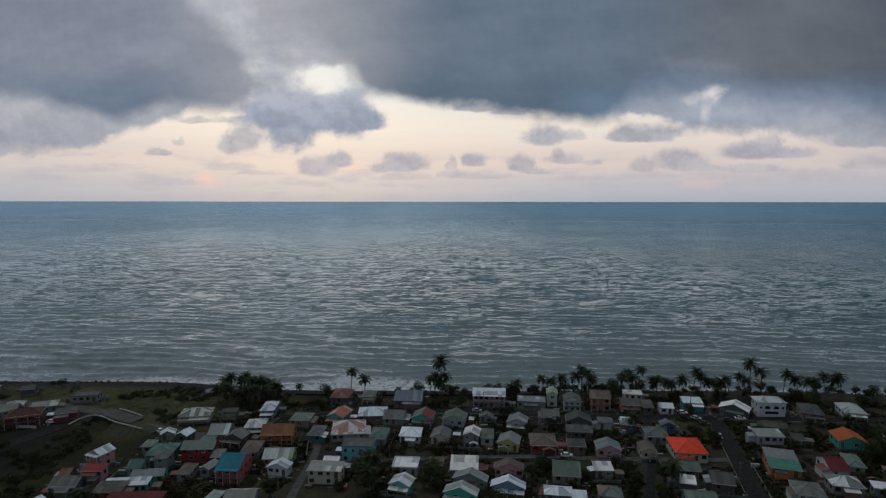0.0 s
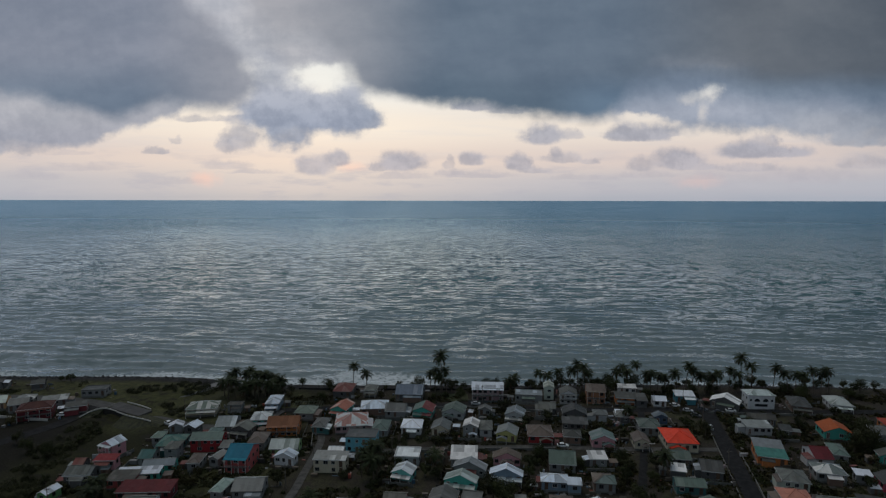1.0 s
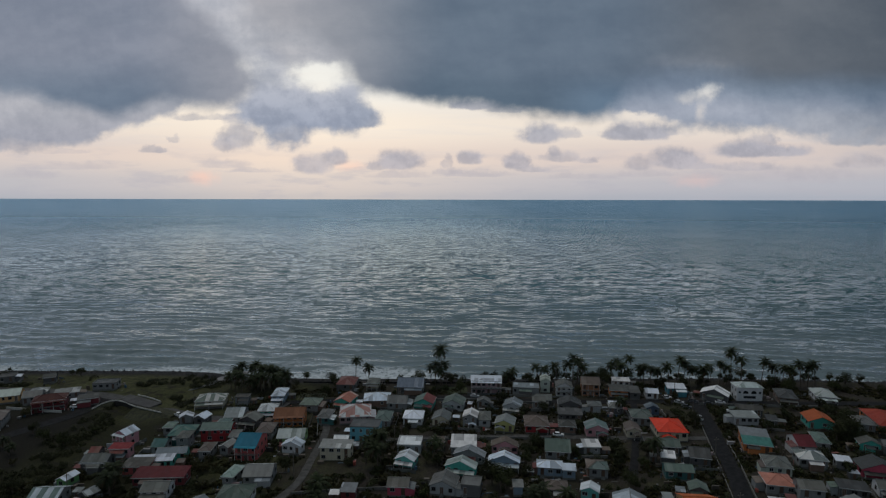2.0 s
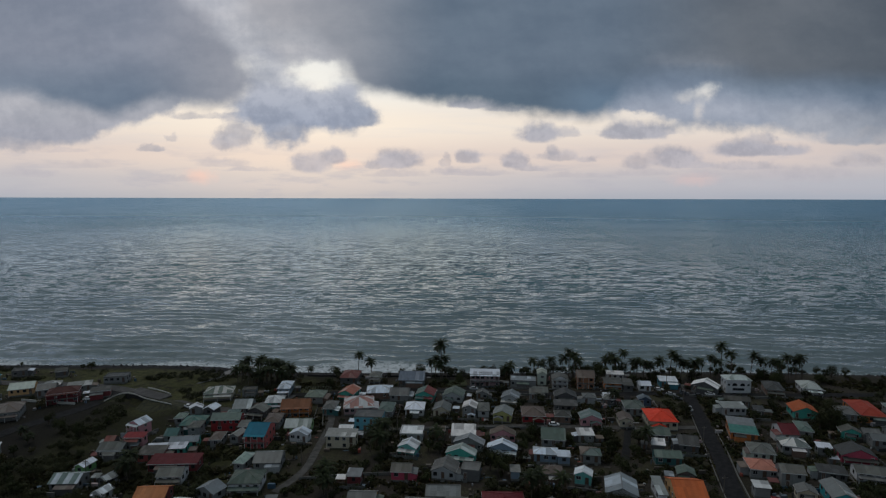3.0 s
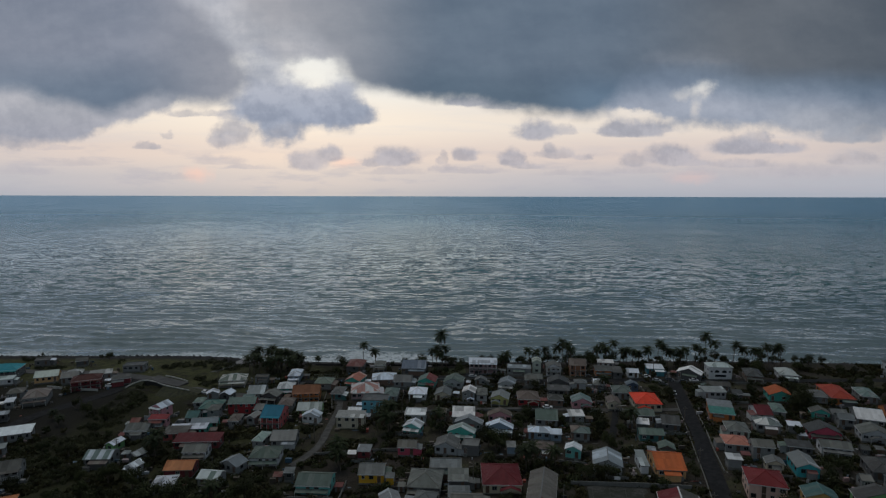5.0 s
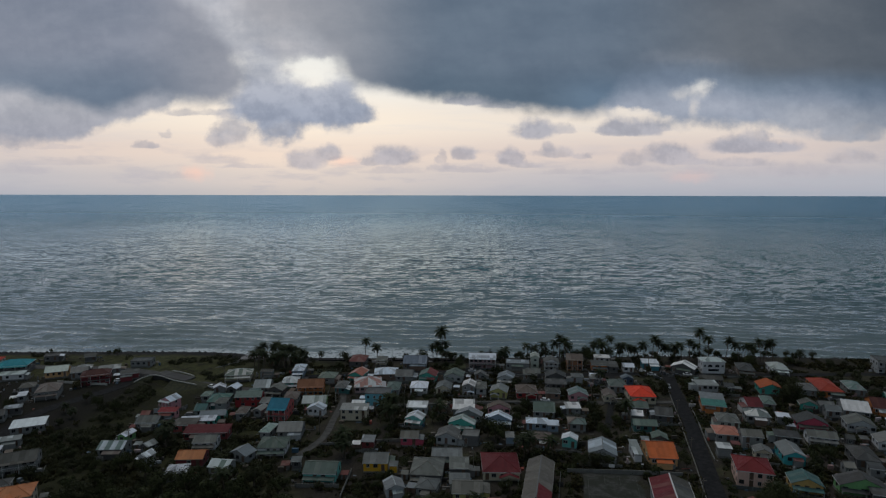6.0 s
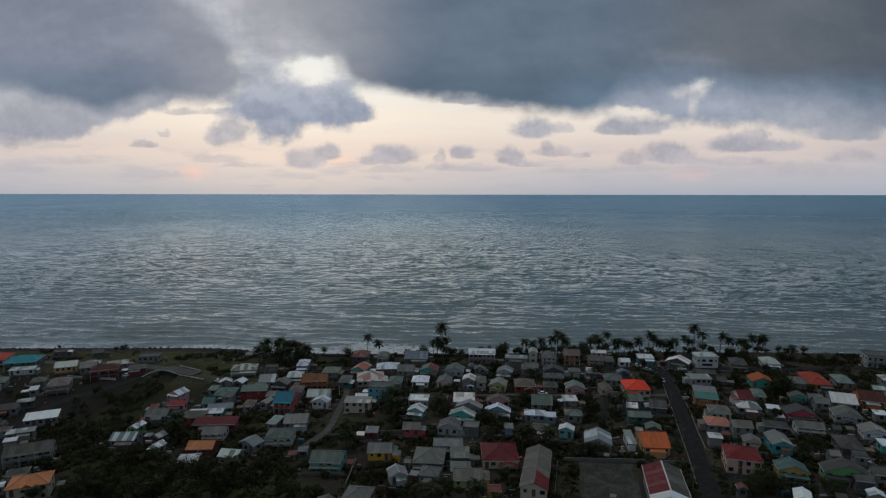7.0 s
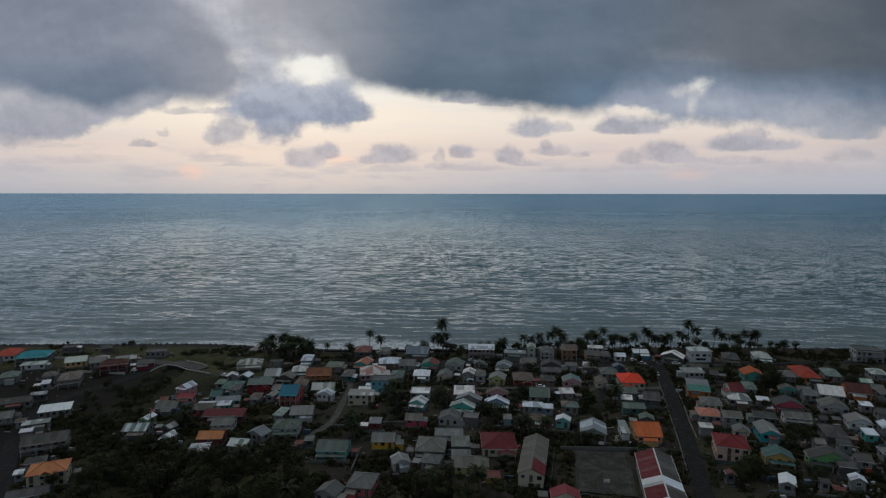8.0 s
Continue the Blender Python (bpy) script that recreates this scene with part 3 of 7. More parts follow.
def make_sea():
    xs = stations((-9000, -1500, 1500), (-1500, -560, 60), (-560, 560, 3.2), (560, 1500, 60), (1500, 9000, 1500))
    ys, step = [215.0], 1.5
    while ys[-1] < 4880:
        step = 1.6 if ys[-1] < 440 else step * 1.014
        ys.append(min(4900, ys[-1] + step))
    mesh = grid_mesh("water", xs, ys, swell)
    give_shore(mesh)
    m, n, p, at = surface("sea_water", 0.12)
    inland = n.add("ShaderNodeAttribute", attribute_name="inland").outputs["Fac"]
    out = n.math("MULTIPLY", inland, -1.0)
    half = (0.5, 0.5, 0.5)

    def slope(stretch, scale, detail, near, far):
        """The tilt of waves of one size: mostly along their run, less across it."""
        field = n.noise(n.vec("MULTIPLY", at, (stretch, 1.0, 1.0)), scale, detail, 0.55, 0.25)["Color"]
        return n.vec("MULTIPLY", n.vec("SUBTRACT", field, half), n.xyz(n.math("MULTIPLY", near, far), near, 0.0))

    slick = n.noise(n.vec("MULTIPLY", at, (0.6, 0.8, 1.0)), 0.005, 6.0, 0.62)["Fac"]
    streaks = n.noise(n.vec("MULTIPLY", at, (0.13, 1.0, 1.0)), 0.16, 6.0, 0.7)["Fac"]
    lace = n.noise(at, 0.4, 6.0, 0.72, 0.8)["Fac"]
    wide = n.noise(n.vec("MULTIPLY", at, (0.5, 1.0, 1.0)), 0.07, 3.0)["Fac"]
    surf = n.add("ShaderNodeAttribute", attribute_name="surf").outputs["Fac"]
    gap = n.math("SUBTRACT", n.math("MULTIPLY", surf, n.ramp(wide, 0.2, 0.8, 0.6, 1.3, "LINEAR")), out)
    torn = n.math("ADD", lace, n.math("MULTIPLY", n.ramp(gap, 0.0, 14.0), 0.2))
    white = n.math("MULTIPLY", n.ramp(gap, 0.0, 4.0), n.ramp(torn, 0.51, 0.78))
    caps = n.math("MULTIPLY", n.math("MULTIPLY", n.ramp(out, 260.0, 20.0), n.ramp(out, 4.0, 16.0)), n.math("MULTIPLY", n.ramp(streaks, 0.68, 0.84), 0.13))
    foam = n.math("MINIMUM", n.math("ADD", white, caps), 1.0)
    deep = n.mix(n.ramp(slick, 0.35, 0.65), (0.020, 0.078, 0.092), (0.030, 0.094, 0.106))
    # aerial haze painted into the water colour: paler and bluer far out
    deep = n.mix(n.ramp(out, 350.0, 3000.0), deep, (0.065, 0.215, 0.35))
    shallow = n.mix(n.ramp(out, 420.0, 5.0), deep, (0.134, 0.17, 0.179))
    # two stretches of calmer water lie well out; elsewhere the breeze ruffles it
    sx, sy, _ = n.split(n.vec("ADD", at, n.scale(n.vec("SUBTRACT", n.noise(at, 0.004, 5.0, 0.6)["Color"], half), 420.0)))
    calm = 0.0
    for px, py, wx, wy, much in ((-520, 1050, 260, 420, 1.0), (-20, 1150, 240, 560, 1.0), (330, 620, 240, 70, 0.5), (-200, 480, 300, 90, 0.3)):
        dx, dy = n.math("DIVIDE", n.math("SUBTRACT", sx, px), wx), n.math("DIVIDE", n.math("SUBTRACT", sy, py), wy)
        away = n.math("ADD", n.math("MULTIPLY", dx, dx), n.math("MULTIPLY", dy, dy))
        calm = n.math("MAXIMUM", calm, n.ramp(away, 1.7, 0.1, 0.0, much))
    force = n.math("MULTIPLY", n.ramp(slick, 0.36, 0.62, 0.8, 1.2), n.math("SUBTRACT", 1.0, n.math("MULTIPLY", calm, 0.55)))
    # the breeze is fresher to the north, and a little to the south
    force = n.math("MULTIPLY", force, n.math("ADD", n.ramp(sx, 60.0, 480.0, 1.0, 1.75), n.ramp(sx, -130.0, -600.0, 0.0, 0.5)))
    rough = n.math("MAXIMUM", n.math("MULTIPLY", foam, 0.8), n.ramp(out, 60.0, 2500.0, 0.2, 0.3))
    # small waves count near the shore, broad ones farther out
    tilt = n.vec("ADD", slope(0.3, 0.13, 3.0, n.ramp(out, 120.0, 800.0, 1.05, 0.38), 0.3), slope(0.4, 0.36, 3.0, n.ramp(out, 200.0, 1200.0, 1.25, 0.95), 0.35))
    tilt = n.vec("ADD", tilt, slope(0.5, 0.9, 2.0, 0.65, 0.5))
    tilt = n.vec("ADD", tilt, slope(0.35, 0.04, 4.0, n.ramp(out, 700.0, 2000.0, 0.06, 0.45), 0.4))
    tilt = n.scale(tilt, force)
    # blue-green water under a sky reflection that strengthens towards the distance
    normal = n.vec("NORMALIZE", n.vec("ADD", n.add("ShaderNodeNewGeometry").outputs["Normal"], tilt))
    body, gloss, both = n.add("ShaderNodeBsdfDiffuse"), n.add("ShaderNodeBsdfGlossy"), n.add("ShaderNodeMixShader")
    edge = n.add("ShaderNodeFresnel")
    edge.inputs["IOR"].default_value = 1.33
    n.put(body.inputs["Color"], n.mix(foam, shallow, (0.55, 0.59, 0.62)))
    # the gloss colour paints the sky's reflection bluer and dimmer with distance
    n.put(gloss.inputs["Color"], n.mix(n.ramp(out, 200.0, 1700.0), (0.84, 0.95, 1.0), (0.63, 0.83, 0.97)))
    n.put(gloss.inputs["Roughness"], rough)
    for node in (body, gloss, edge):
        n.put(node.inputs["Normal"], normal)
    n.put(both.inputs[0], n.math("MULTIPLY", edge.outputs[0], n.math("SUBTRACT", 1.0, n.math("MULTIPLY", foam, 0.9))))
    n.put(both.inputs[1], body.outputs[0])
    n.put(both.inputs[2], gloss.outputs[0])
    for node in list(m.node_tree.nodes):
        if node.type == "OUTPUT_MATERIAL":
            n.put(node.inputs[0], both.outputs[0])
    m.node_tree.nodes.remove(p)
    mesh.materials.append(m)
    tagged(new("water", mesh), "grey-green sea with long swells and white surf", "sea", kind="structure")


make_sea()


# ---- building helpers ----
def part(name, bm, material, parent, label=""):
    mesh = bpy.data.meshes.new(name)
    bm.to_mesh(mesh)
    bm.free()
    mesh.materials.append(material)
    ob = new(name, mesh)
    ob.parent = parent
    return tagged(ob, label)


def share(name, mesh, parent, m, label=""):
    ob = new(name, mesh)
    ob.parent = parent
    ob.matrix_local = m
    return tagged(ob, label)


def block(bm, x0, x1, y0, y1, z0, z1):
    v = [bm.verts.new(c) for c in ((x0, y0, z0), (x1, y0, z0), (x1, y1, z0), (x0, y1, z0), (x0, y0, z1), (x1, y0, z1), (x1, y1, z1), (x0, y1, z1))]
    for f in ((0, 3, 2, 1), (4, 5, 6, 7), (0, 1, 5, 4), (1, 2, 6, 5), (2, 3, 7, 6), (3, 0, 4, 7)):
        bm.faces.new([v[i] for i in f])


def slab(bm, points, thick):
    """A flat plate: a polygon and its copy below."""
    top = [bm.verts.new(c) for c in points]
    low = [bm.verts.new((c[0], c[1], c[2] - thick)) for c in points]
    bm.faces.new(top)
    bm.faces.new(low[::-1])
    k = len(points)
    for i in range(k):
        bm.faces.new((top[i], low[i], low[(i + 1) % k], top[(i + 1) % k]))


def beam(bm, p, q, r):
    """A square bar from p to q."""
    way = (q - p).normalized()
    side = way.cross(Vector((0, 0, 1))).normalized() * r
    up = side.cross(way).normalized() * r * 0.6
    lo, hi = ([bm.verts.new(c + s * side + u * up) for s, u in ((-1, -1), (1, -1), (1, 1), (-1, 1))] for c in (p, q))
    for k in range(4):
        bm.faces.new((lo[k], lo[(k + 1) % 4], hi[(k + 1) % 4], hi[k]))
    bm.faces.new(lo[::-1])
    bm.faces.new(hi)


def kept(bm, name, material):
    mesh = bpy.data.meshes.new(name)
    bm.to_mesh(mesh)
    bm.free()
    mesh.materials.append(material)
    return mesh


def frame_mesh(w, h, name):
    bm = bmesh.new()
    b, d = 0.09, 0.07
    block(bm, -w / 2 - b, -w / 2, -d, 0.02, -b, h + b)
    block(bm, w / 2, w / 2 + b, -d, 0.02, -b, h + b)
    block(bm, -w / 2, w / 2, -d, 0.02, h, h + b)
    block(bm, -w / 2 - 0.05, w / 2 + 0.05, -d - 0.06, 0.02, -b - 0.02, 0)
    block(bm, -0.03, 0.03, -d + 0.02, 0.02, 0, h)
    return kept(bm, name, JOINERY)


def plate_mesh(w, h, name, material, y=-0.02):
    bm = bmesh.new()
    block(bm, -w / 2, w / 2, y, 0.02, 0, h)
    return kept(bm, name, material)


WIN_FRAME, WIN_PANE = frame_mesh(1.0, 1.05, "window"), plate_mesh(1.0, 1.05, "pane", GLASS)
DOOR_FRAME, DOOR_LEAF = frame_mesh(0.95, 2.05, "door"), plate_mesh(0.95, 2.05, "door_leaf", DOOR, -0.03)


def opening(root, kind, x, y, z, turn, wide=1.0):
    m = pose(x, y, z, 0, 0, turn) @ Matrix.Diagonal((wide, 1, 1, 1))
    frame_data, leaf_data = (WIN_FRAME, WIN_PANE) if kind == "window" else (DOOR_FRAME, DOOR_LEAF)
    ob = share(kind, frame_data, root, m)
    share("pane" if kind == "window" else "door_leaf", leaf_data, ob, Matrix.Identity(4))


ROOF_WORD = {"g": "gabled", "s": "gabled", "h": "hipped", "f": "flat", "m": "lean-to"}
dice = random.Random(5)
FOOT = []


def roof_planes(kind, w, d, rise, over):
    """The roof's plates as polygons over a w x d house, its eaves at z = 0."""
    a, b = w / 2 + over, d / 2 + over
    if kind == "g":
        drop = rise * over / (w / 2)
        return [[(-a, -b, -drop), (0, -b, rise), (0, b, rise), (-a, b, -drop)], [(0, -b, rise), (a, -b, -drop), (a, b, -drop), (0, b, rise)]]
    if kind == "s":
        drop = rise * over / (d / 2)
        return [[(-a, -b, -drop), (a, -b, -drop), (a, 0, rise), (-a, 0, rise)], [(-a, 0, rise), (a, 0, rise), (a, b, -drop), (-a, b, -drop)]]
    if kind == "h":
        if w >= d:
            k = a - b
            r0, r1 = (-k, 0, rise), (k, 0, rise)
            return [[(-a, -b, 0), (a, -b, 0), r1, r0], [(a, b, 0), (-a, b, 0), r0, r1], [(-a, b, 0), (-a, -b, 0), r0], [(a, -b, 0), (a, b, 0), r1]]
        k = b - a
        r0, r1 = (0, -k, rise), (0, k, rise)
        return [[(-a, -b, 0), (a, -b, 0), r0], [(a, b, 0), (-a, b, 0), r1], [(-a, b, 0), (-a, -b, 0), r0, r1], [(a, -b, 0), (a, b, 0), r1, r0]]
    return [[(-a, -b, 0), (a, -b, 0), (a, b, rise if kind == "m" else 0.02), (-a, b, rise if kind == "m" else 0.02)]]


def add_front(root, porch, w, d, high, wall, roof):
    """A front gable porch, a lean-to veranda or a balcony on its posts."""
    a, b = w / 2, d / 2
    if porch == "p":
        pw, pd, ph, shift = w * 0.5, 2.0, min(high, 2.7) - 0.25, w * dice.choice((-0.2, 0.0, 0.2))
        bm = bmesh.new()
        for x0, x1 in ((-pw / 2 - 0.25, 0), (0, pw / 2 + 0.25)):
            z0, z1 = (ph, ph + pw * 0.2) if x0 < 0 else (ph + pw * 0.2, ph)
            slab(bm, [(shift + x0, -b - pd, z0), (shift + x1, -b - pd, z1), (shift + x1, -b - 0.3, z1), (shift + x0, -b - 0.3, z0)], 0.09)
        part("porch_roof", bm, ROOFS[roof], root)
        bm = bmesh.new()
        v = [bm.verts.new((shift + px, -b - pd + 0.25, pz)) for px, pz in ((-pw / 2, ph - 0.2), (pw / 2, ph - 0.2), (0, ph + pw * 0.2 - 0.15))]
        w2 = [bm.verts.new((c.co.x, c.co.y + 0.1, c.co.z)) for c in v]
        bm.faces.new(v)
        bm.faces.new(w2[::-1])
        for k in range(3):
            bm.faces.new((v[k], w2[k], w2[(k + 1) % 3], v[(k + 1) % 3]))
        part("porch_gable", bm, WALLS[wall], root)
        posts, pz = (shift - pw / 2 + 0.1, shift + pw / 2 - 0.1), ph
    elif porch == "l":
        pd, ph = 1.9, min(high, 2.8) - 0.5
        bm = bmesh.new()
        slab(bm, [(-a, -b - pd, ph), (a, -b - pd, ph), (a, -b - 0.02, ph + 0.4), (-a, -b - 0.02, ph + 0.4)], 0.08)
        part("veranda_roof", bm, ROOFS[roof], root)
        posts, pz = (-a + 0.12, 0.0, a - 0.12), ph
    elif porch == "b":
        pd, ph = 1.5, high / 2
        rail = TRIM if wall in ("white", "pinkgr", "grey", "cream") else WALLS[wall]
        bm = bmesh.new()
        block(bm, -a, a, -b - pd, -b - 0.003, ph - 0.2, ph)
        part("balcony", bm, CONCRETE, root)
        bm = bmesh.new()
        block(bm, -a, a, -b - pd, -b - pd + 0.1, ph + 0.85, ph + 0.95)
        part("handrail", bm, rail, root)
        for i in range(max(6, int(w / 0.55))):
            bm = bmesh.new()
            px = -a + 0.1 + (w - 0.2) * i / (max(6, int(w / 0.55)) - 1)
            block(bm, px - 0.045, px + 0.045, -b - pd + 0.01, -b - pd + 0.09, ph, ph + 0.85)
            part("baluster", bm, rail, root)
        bm = bmesh.new()
        slab(bm, [(-a - 0.2, -b - pd - 0.2, high - 0.3), (a + 0.2, -b - pd - 0.2, high - 0.3), (a + 0.2, -b - 0.3, high - 0.02), (-a - 0.2, -b - 0.3, high - 0.02)], 0.08)
        part("balcony_roof", bm, ROOFS[roof], root)
        posts, pz = [-a + 0.15 + (w - 0.3) * i / 3 for i in range(4)], high - 0.35
    elif porch == "d":
        bm = bmesh.new()
        slab(bm, [(-2.0, -b - 1.0, high - 0.1), (0, -b - 1.0, high + 1.1), (0, -b + 2.2, high + 1.1), (-2.0, -b + 2.2, high - 0.1)], 0.1)
        slab(bm, [(0, -b - 1.0, high + 1.1), (2.0, -b - 1.0, high - 0.1), (2.0, -b + 2.2, high - 0.1), (0, -b + 2.2, high + 1.1)], 0.1)
        part("porch_roof", bm, ROOFS[roof], root)
        bm = bmesh.new()
        slab(bm, [(-1.8, -b - 0.9, high - 0.12), (1.8, -b - 0.9, high - 0.12), (1.8, -b - 0.003, high - 0.12), (-1.8, -b - 0.003, high - 0.12)], 0.2)
        part("porch_beam", bm, WALLS[wall], root)
        pd, posts, pz = 1.0, (-1.6, 1.6), high - 0.2
    elif porch == "a":
        for px in (-w * 0.16, w * 0.16):
            bm = bmesh.new()
            arch = [(-1.1, 0.0), (1.1, 0.0)] + [(1.1 * math.cos(k * math.pi / 8), 0.35 + 1.0 * math.sin(k * math.pi / 8)) for k in range(9)]
            v = [bm.verts.new((px + ax, -b - 0.05, high * 0.56 + az)) for ax, az in arch]
            w2 = [bm.verts.new((c.co.x, -b + 0.02, c.co.z)) for c in v]
            bm.faces.new(v)
            for k in range(len(v)):
                bm.faces.new((v[k], w2[k], w2[(k + 1) % len(v)], v[(k + 1) % len(v)]))
            bmesh.ops.recalc_face_normals(bm, faces=bm.faces)
            part("arched_window", bm, GLASS, root, "arched dark window")
        for px, pw, pz0, pz1 in ((0.0, 2.6, 0.23, 0.4), (-w * 0.4, 0.45, 0.58, 0.72), (w * 0.4, 0.45, 0.58, 0.72)):
            bm = bmesh.new()
            block(bm, px - pw, px + pw, -b - 0.05, -b + 0.02, high * pz0, high * pz1)
            part("window_band" if pw > 1 else "window", bm, GLASS, root)
        return
    else:
        return
    for px in posts:
        bm = bmesh.new()
        block(bm, px - 0.08, px + 0.08, -b - pd + 0.16, -b - pd + 0.32, -1.2, pz - 0.1)
        part("post", bm, TRIM, root)


ANNEX_ROOFS = ("grey", "lgrey", "dgrey", "brown", "redbr", "white", "dgreen")
ANNEX_WALLS = ("grey", "dark", "dgreyw", "lgreyw", "brownw")


def add_annex(root, x, w, d, high, wall, roof):
    """A lower lean-to room built on at the side or the front, as most of these houses have."""
    a, b, ah = w / 2, d / 2, max(1.9, high - 0.35)
    bm, roofing = bmesh.new(), bmesh.new()
    if dice.random() < 0.55:
        sx, deep, y0 = (1 if x < 20 else -1), dice.uniform(1.6, 2.6), dice.uniform(-b, -b * 0.4)
        y1 = min(b, y0 + d * dice.uniform(0.45, 0.8))
        x0, x1 = sorted((sx * (a + 0.003), sx * (a + deep)))
        block(bm, x0, x1, y0, y1, -1.8, ah - 0.45)
        near, far = (ah, ah - 0.45) if sx > 0 else (ah - 0.45, ah)
        slab(roofing, [(x0 - 0.1, y0 - 0.25, near), (x1 + 0.25, y0 - 0.25, far), (x1 + 0.25, y1 + 0.2, far), (x0 - 0.1, y1 + 0.2, near)], 0.08)
    else:
        deep, x0 = dice.uniform(1.4, 2.3), dice.uniform(-a, 0)
        x1 = min(a, x0 + w * dice.uniform(0.4, 0.7))
        block(bm, x0, x1, -b - deep, -b - 0.003, -1.8, ah - 0.45)
        slab(roofing, [(x0 - 0.2, -b - deep - 0.25, ah - 0.5), (x1 + 0.2, -b - deep - 0.25, ah - 0.5), (x1 + 0.2, -b + 0.05, ah - 0.05), (x0 - 0.2, -b + 0.05, ah - 0.05)], 0.08)
    part("annex_wall", bm, WALLS[wall if dice.random() < 0.5 else dice.choice(ANNEX_WALLS)], root)
    part("annex_roof", roofing, ROOFS[roof if dice.random() < 0.35 else dice.choice(ANNEX_ROOFS)], root)


def house(x, y, w, d, high, rise, turn, kind, roof, wall, storeys, porch=""):
    """A small house: walls with gables, a sheet roof with ridge caps, a trim board, doors and windows on every side."""
    z = min(ground_z(x + a * w / 2, y + b * d / 2) for a in (-1, 1) for b in (-1, 1))
    z = 0.6 * z + 0.4 * ground_z(x, y)
    high += max(0.0, ground_z(x, y) - z)
    root = new("house")
    root.matrix_world = pose(x, y, z, 0, 0, turn)
    storey_word = "two-storey" if storeys > 1 else "single-storey"
    tagged(root, f"{storey_word} house, {SHADES[wall]} walls, {ROOF_WORD[kind]} {SHADES[roof].replace('_', ' ')}", "house", "houses of the town")
    bm = bmesh.new()
    a, b, base = w / 2, d / 2, -2.2
    over = 0.12 if kind == "f" else 0.36
    if kind == "g":
        outline = [(-a, high), (0, high + rise - 0.1), (a, high)]
        for sy in (-b, b):
            v = [bm.verts.new(c) for c in [(-a, sy, base), (a, sy, base)] + [(px, sy, pz) for px, pz in outline[::-1]]]
            bm.faces.new(v if sy < 0 else v[::-1])
        for sx in (-a, a):
            v = [bm.verts.new(c) for c in ((sx, b, base), (sx, -b, base), (sx, -b, high), (sx, b, high))]
            bm.faces.new(v if sx < 0 else v[::-1])
    elif kind == "s":
        for sx in (-a, a):
            v = [bm.verts.new(c) for c in ((sx, b, base), (sx, -b, base), (sx, -b, high), (sx, 0, high + rise - 0.1), (sx, b, high))]
            bm.faces.new(v if sx < 0 else v[::-1])
        for sy in (-b, b):
            v = [bm.verts.new(c) for c in ((-a, sy, base), (a, sy, base), (a, sy, high), (-a, sy, high))]
            bm.faces.new(v if sy < 0 else v[::-1])
    elif kind == "m":
        v = [bm.verts.new(c) for c in ((-a, -b, base), (a, -b, base), (a, b, base), (-a, b, base), (-a, -b, high), (a, -b, high), (a, b, high + rise - 0.08), (-a, b, high + rise - 0.08))]
        for f in ((0, 1, 5, 4), (1, 2, 6, 5), (2, 3, 7, 6), (3, 0, 4, 7), (4, 5, 6, 7)):
            bm.faces.new([v[i] for i in f])
    else:
        block(bm, -a, a, -b, b, base, high)
    part("wall", bm, WALLS[wall], root)
    bm = bmesh.new()
    for points in roof_planes(kind, w, d, rise, over):
        slab(bm, [(p[0], p[1], p[2] + high + 0.12) for p in points], 0.1)
    part("roof", bm, ROOFS[roof], root)
    if storeys == 1 and high > 3.0:
        bm = bmesh.new()
        block(bm, -a - 0.06, a + 0.06, -b - 0.06, b + 0.06, -2.2, min(0.75, high - 2.5))
        part("footing", bm, CONCRETE, root)
    # trim boards under the eaves, ridge cap, parapet
    A, B = a + over, b + over
    FOOT.append((x, y, math.cos(radians(turn)), math.sin(radians(turn)), A, B))
    if kind == "f":
        for x0, x1, y0, y1 in ((-A, A, -B, -B + 0.18), (-A, A, B - 0.18, B), (-A, -A + 0.18, -B + 0.18, B - 0.18), (A - 0.18, A, -B + 0.18, B - 0.18)):
            bm = bmesh.new()
            block(bm, x0, x1, y0, y1, high + 0.124, high + 0.124 + max(0.3, rise))
            part("parapet", bm, CONCRETE if roof != "white" else TRIM, root)
    else:
        drop = {"g": rise * over / a, "s": rise * over / b, "h": 0.0, "m": 0.0}[kind]
        paint = TRIM if dice.random() < 0.6 else CONCRETE
        boards = [(-A, A, -B - 0.03, -B + 0.01)] if kind in "shm" else []
        boards += [(-A - 0.03, -A + 0.01, -B, B), (A - 0.01, A + 0.03, -B, B)] if kind in "gh" else []
        for x0, x1, y0, y1 in boards:
            bm = bmesh.new()
            block(bm, x0, x1, y0, y1, high - drop - 0.13, high - drop + 0.1)
            part("eaves_board", bm, paint, root)
        bm = bmesh.new()
        if kind == "g":
            block(bm, -0.16, 0.16, -B - 0.02, B + 0.02, high + rise + 0.07, high + rise + 0.16)
        elif kind == "s":
            block(bm, -A - 0.02, A + 0.02, -0.16, 0.16, high + rise + 0.07, high + rise + 0.16)
        elif kind == "h" and w > d + 1:
            block(bm, -(A - B), A - B, -0.14, 0.14, high + rise + 0.07, high + rise + 0.15)
        elif kind == "h" and d > w + 1:
            block(bm, -0.14, 0.14, -(B - A), B - A, high + rise + 0.07, high + rise + 0.15)
        if kind == "h":
            cap = TRIM if roof in ("white", "pale") else ROOFS[roof]
            planes = roof_planes(kind, w, d, rise, over)
            for plate in planes[:2]:
                pairs = ((plate[0], plate[-1]), (plate[1], plate[2]))
                for lo, hi in pairs:
                    hip = bmesh.new()
                    beam(hip, Vector(lo) + Vector((0, 0, high + 0.14)), Vector(hi) + Vector((0, 0, high + 0.14)), 0.1)
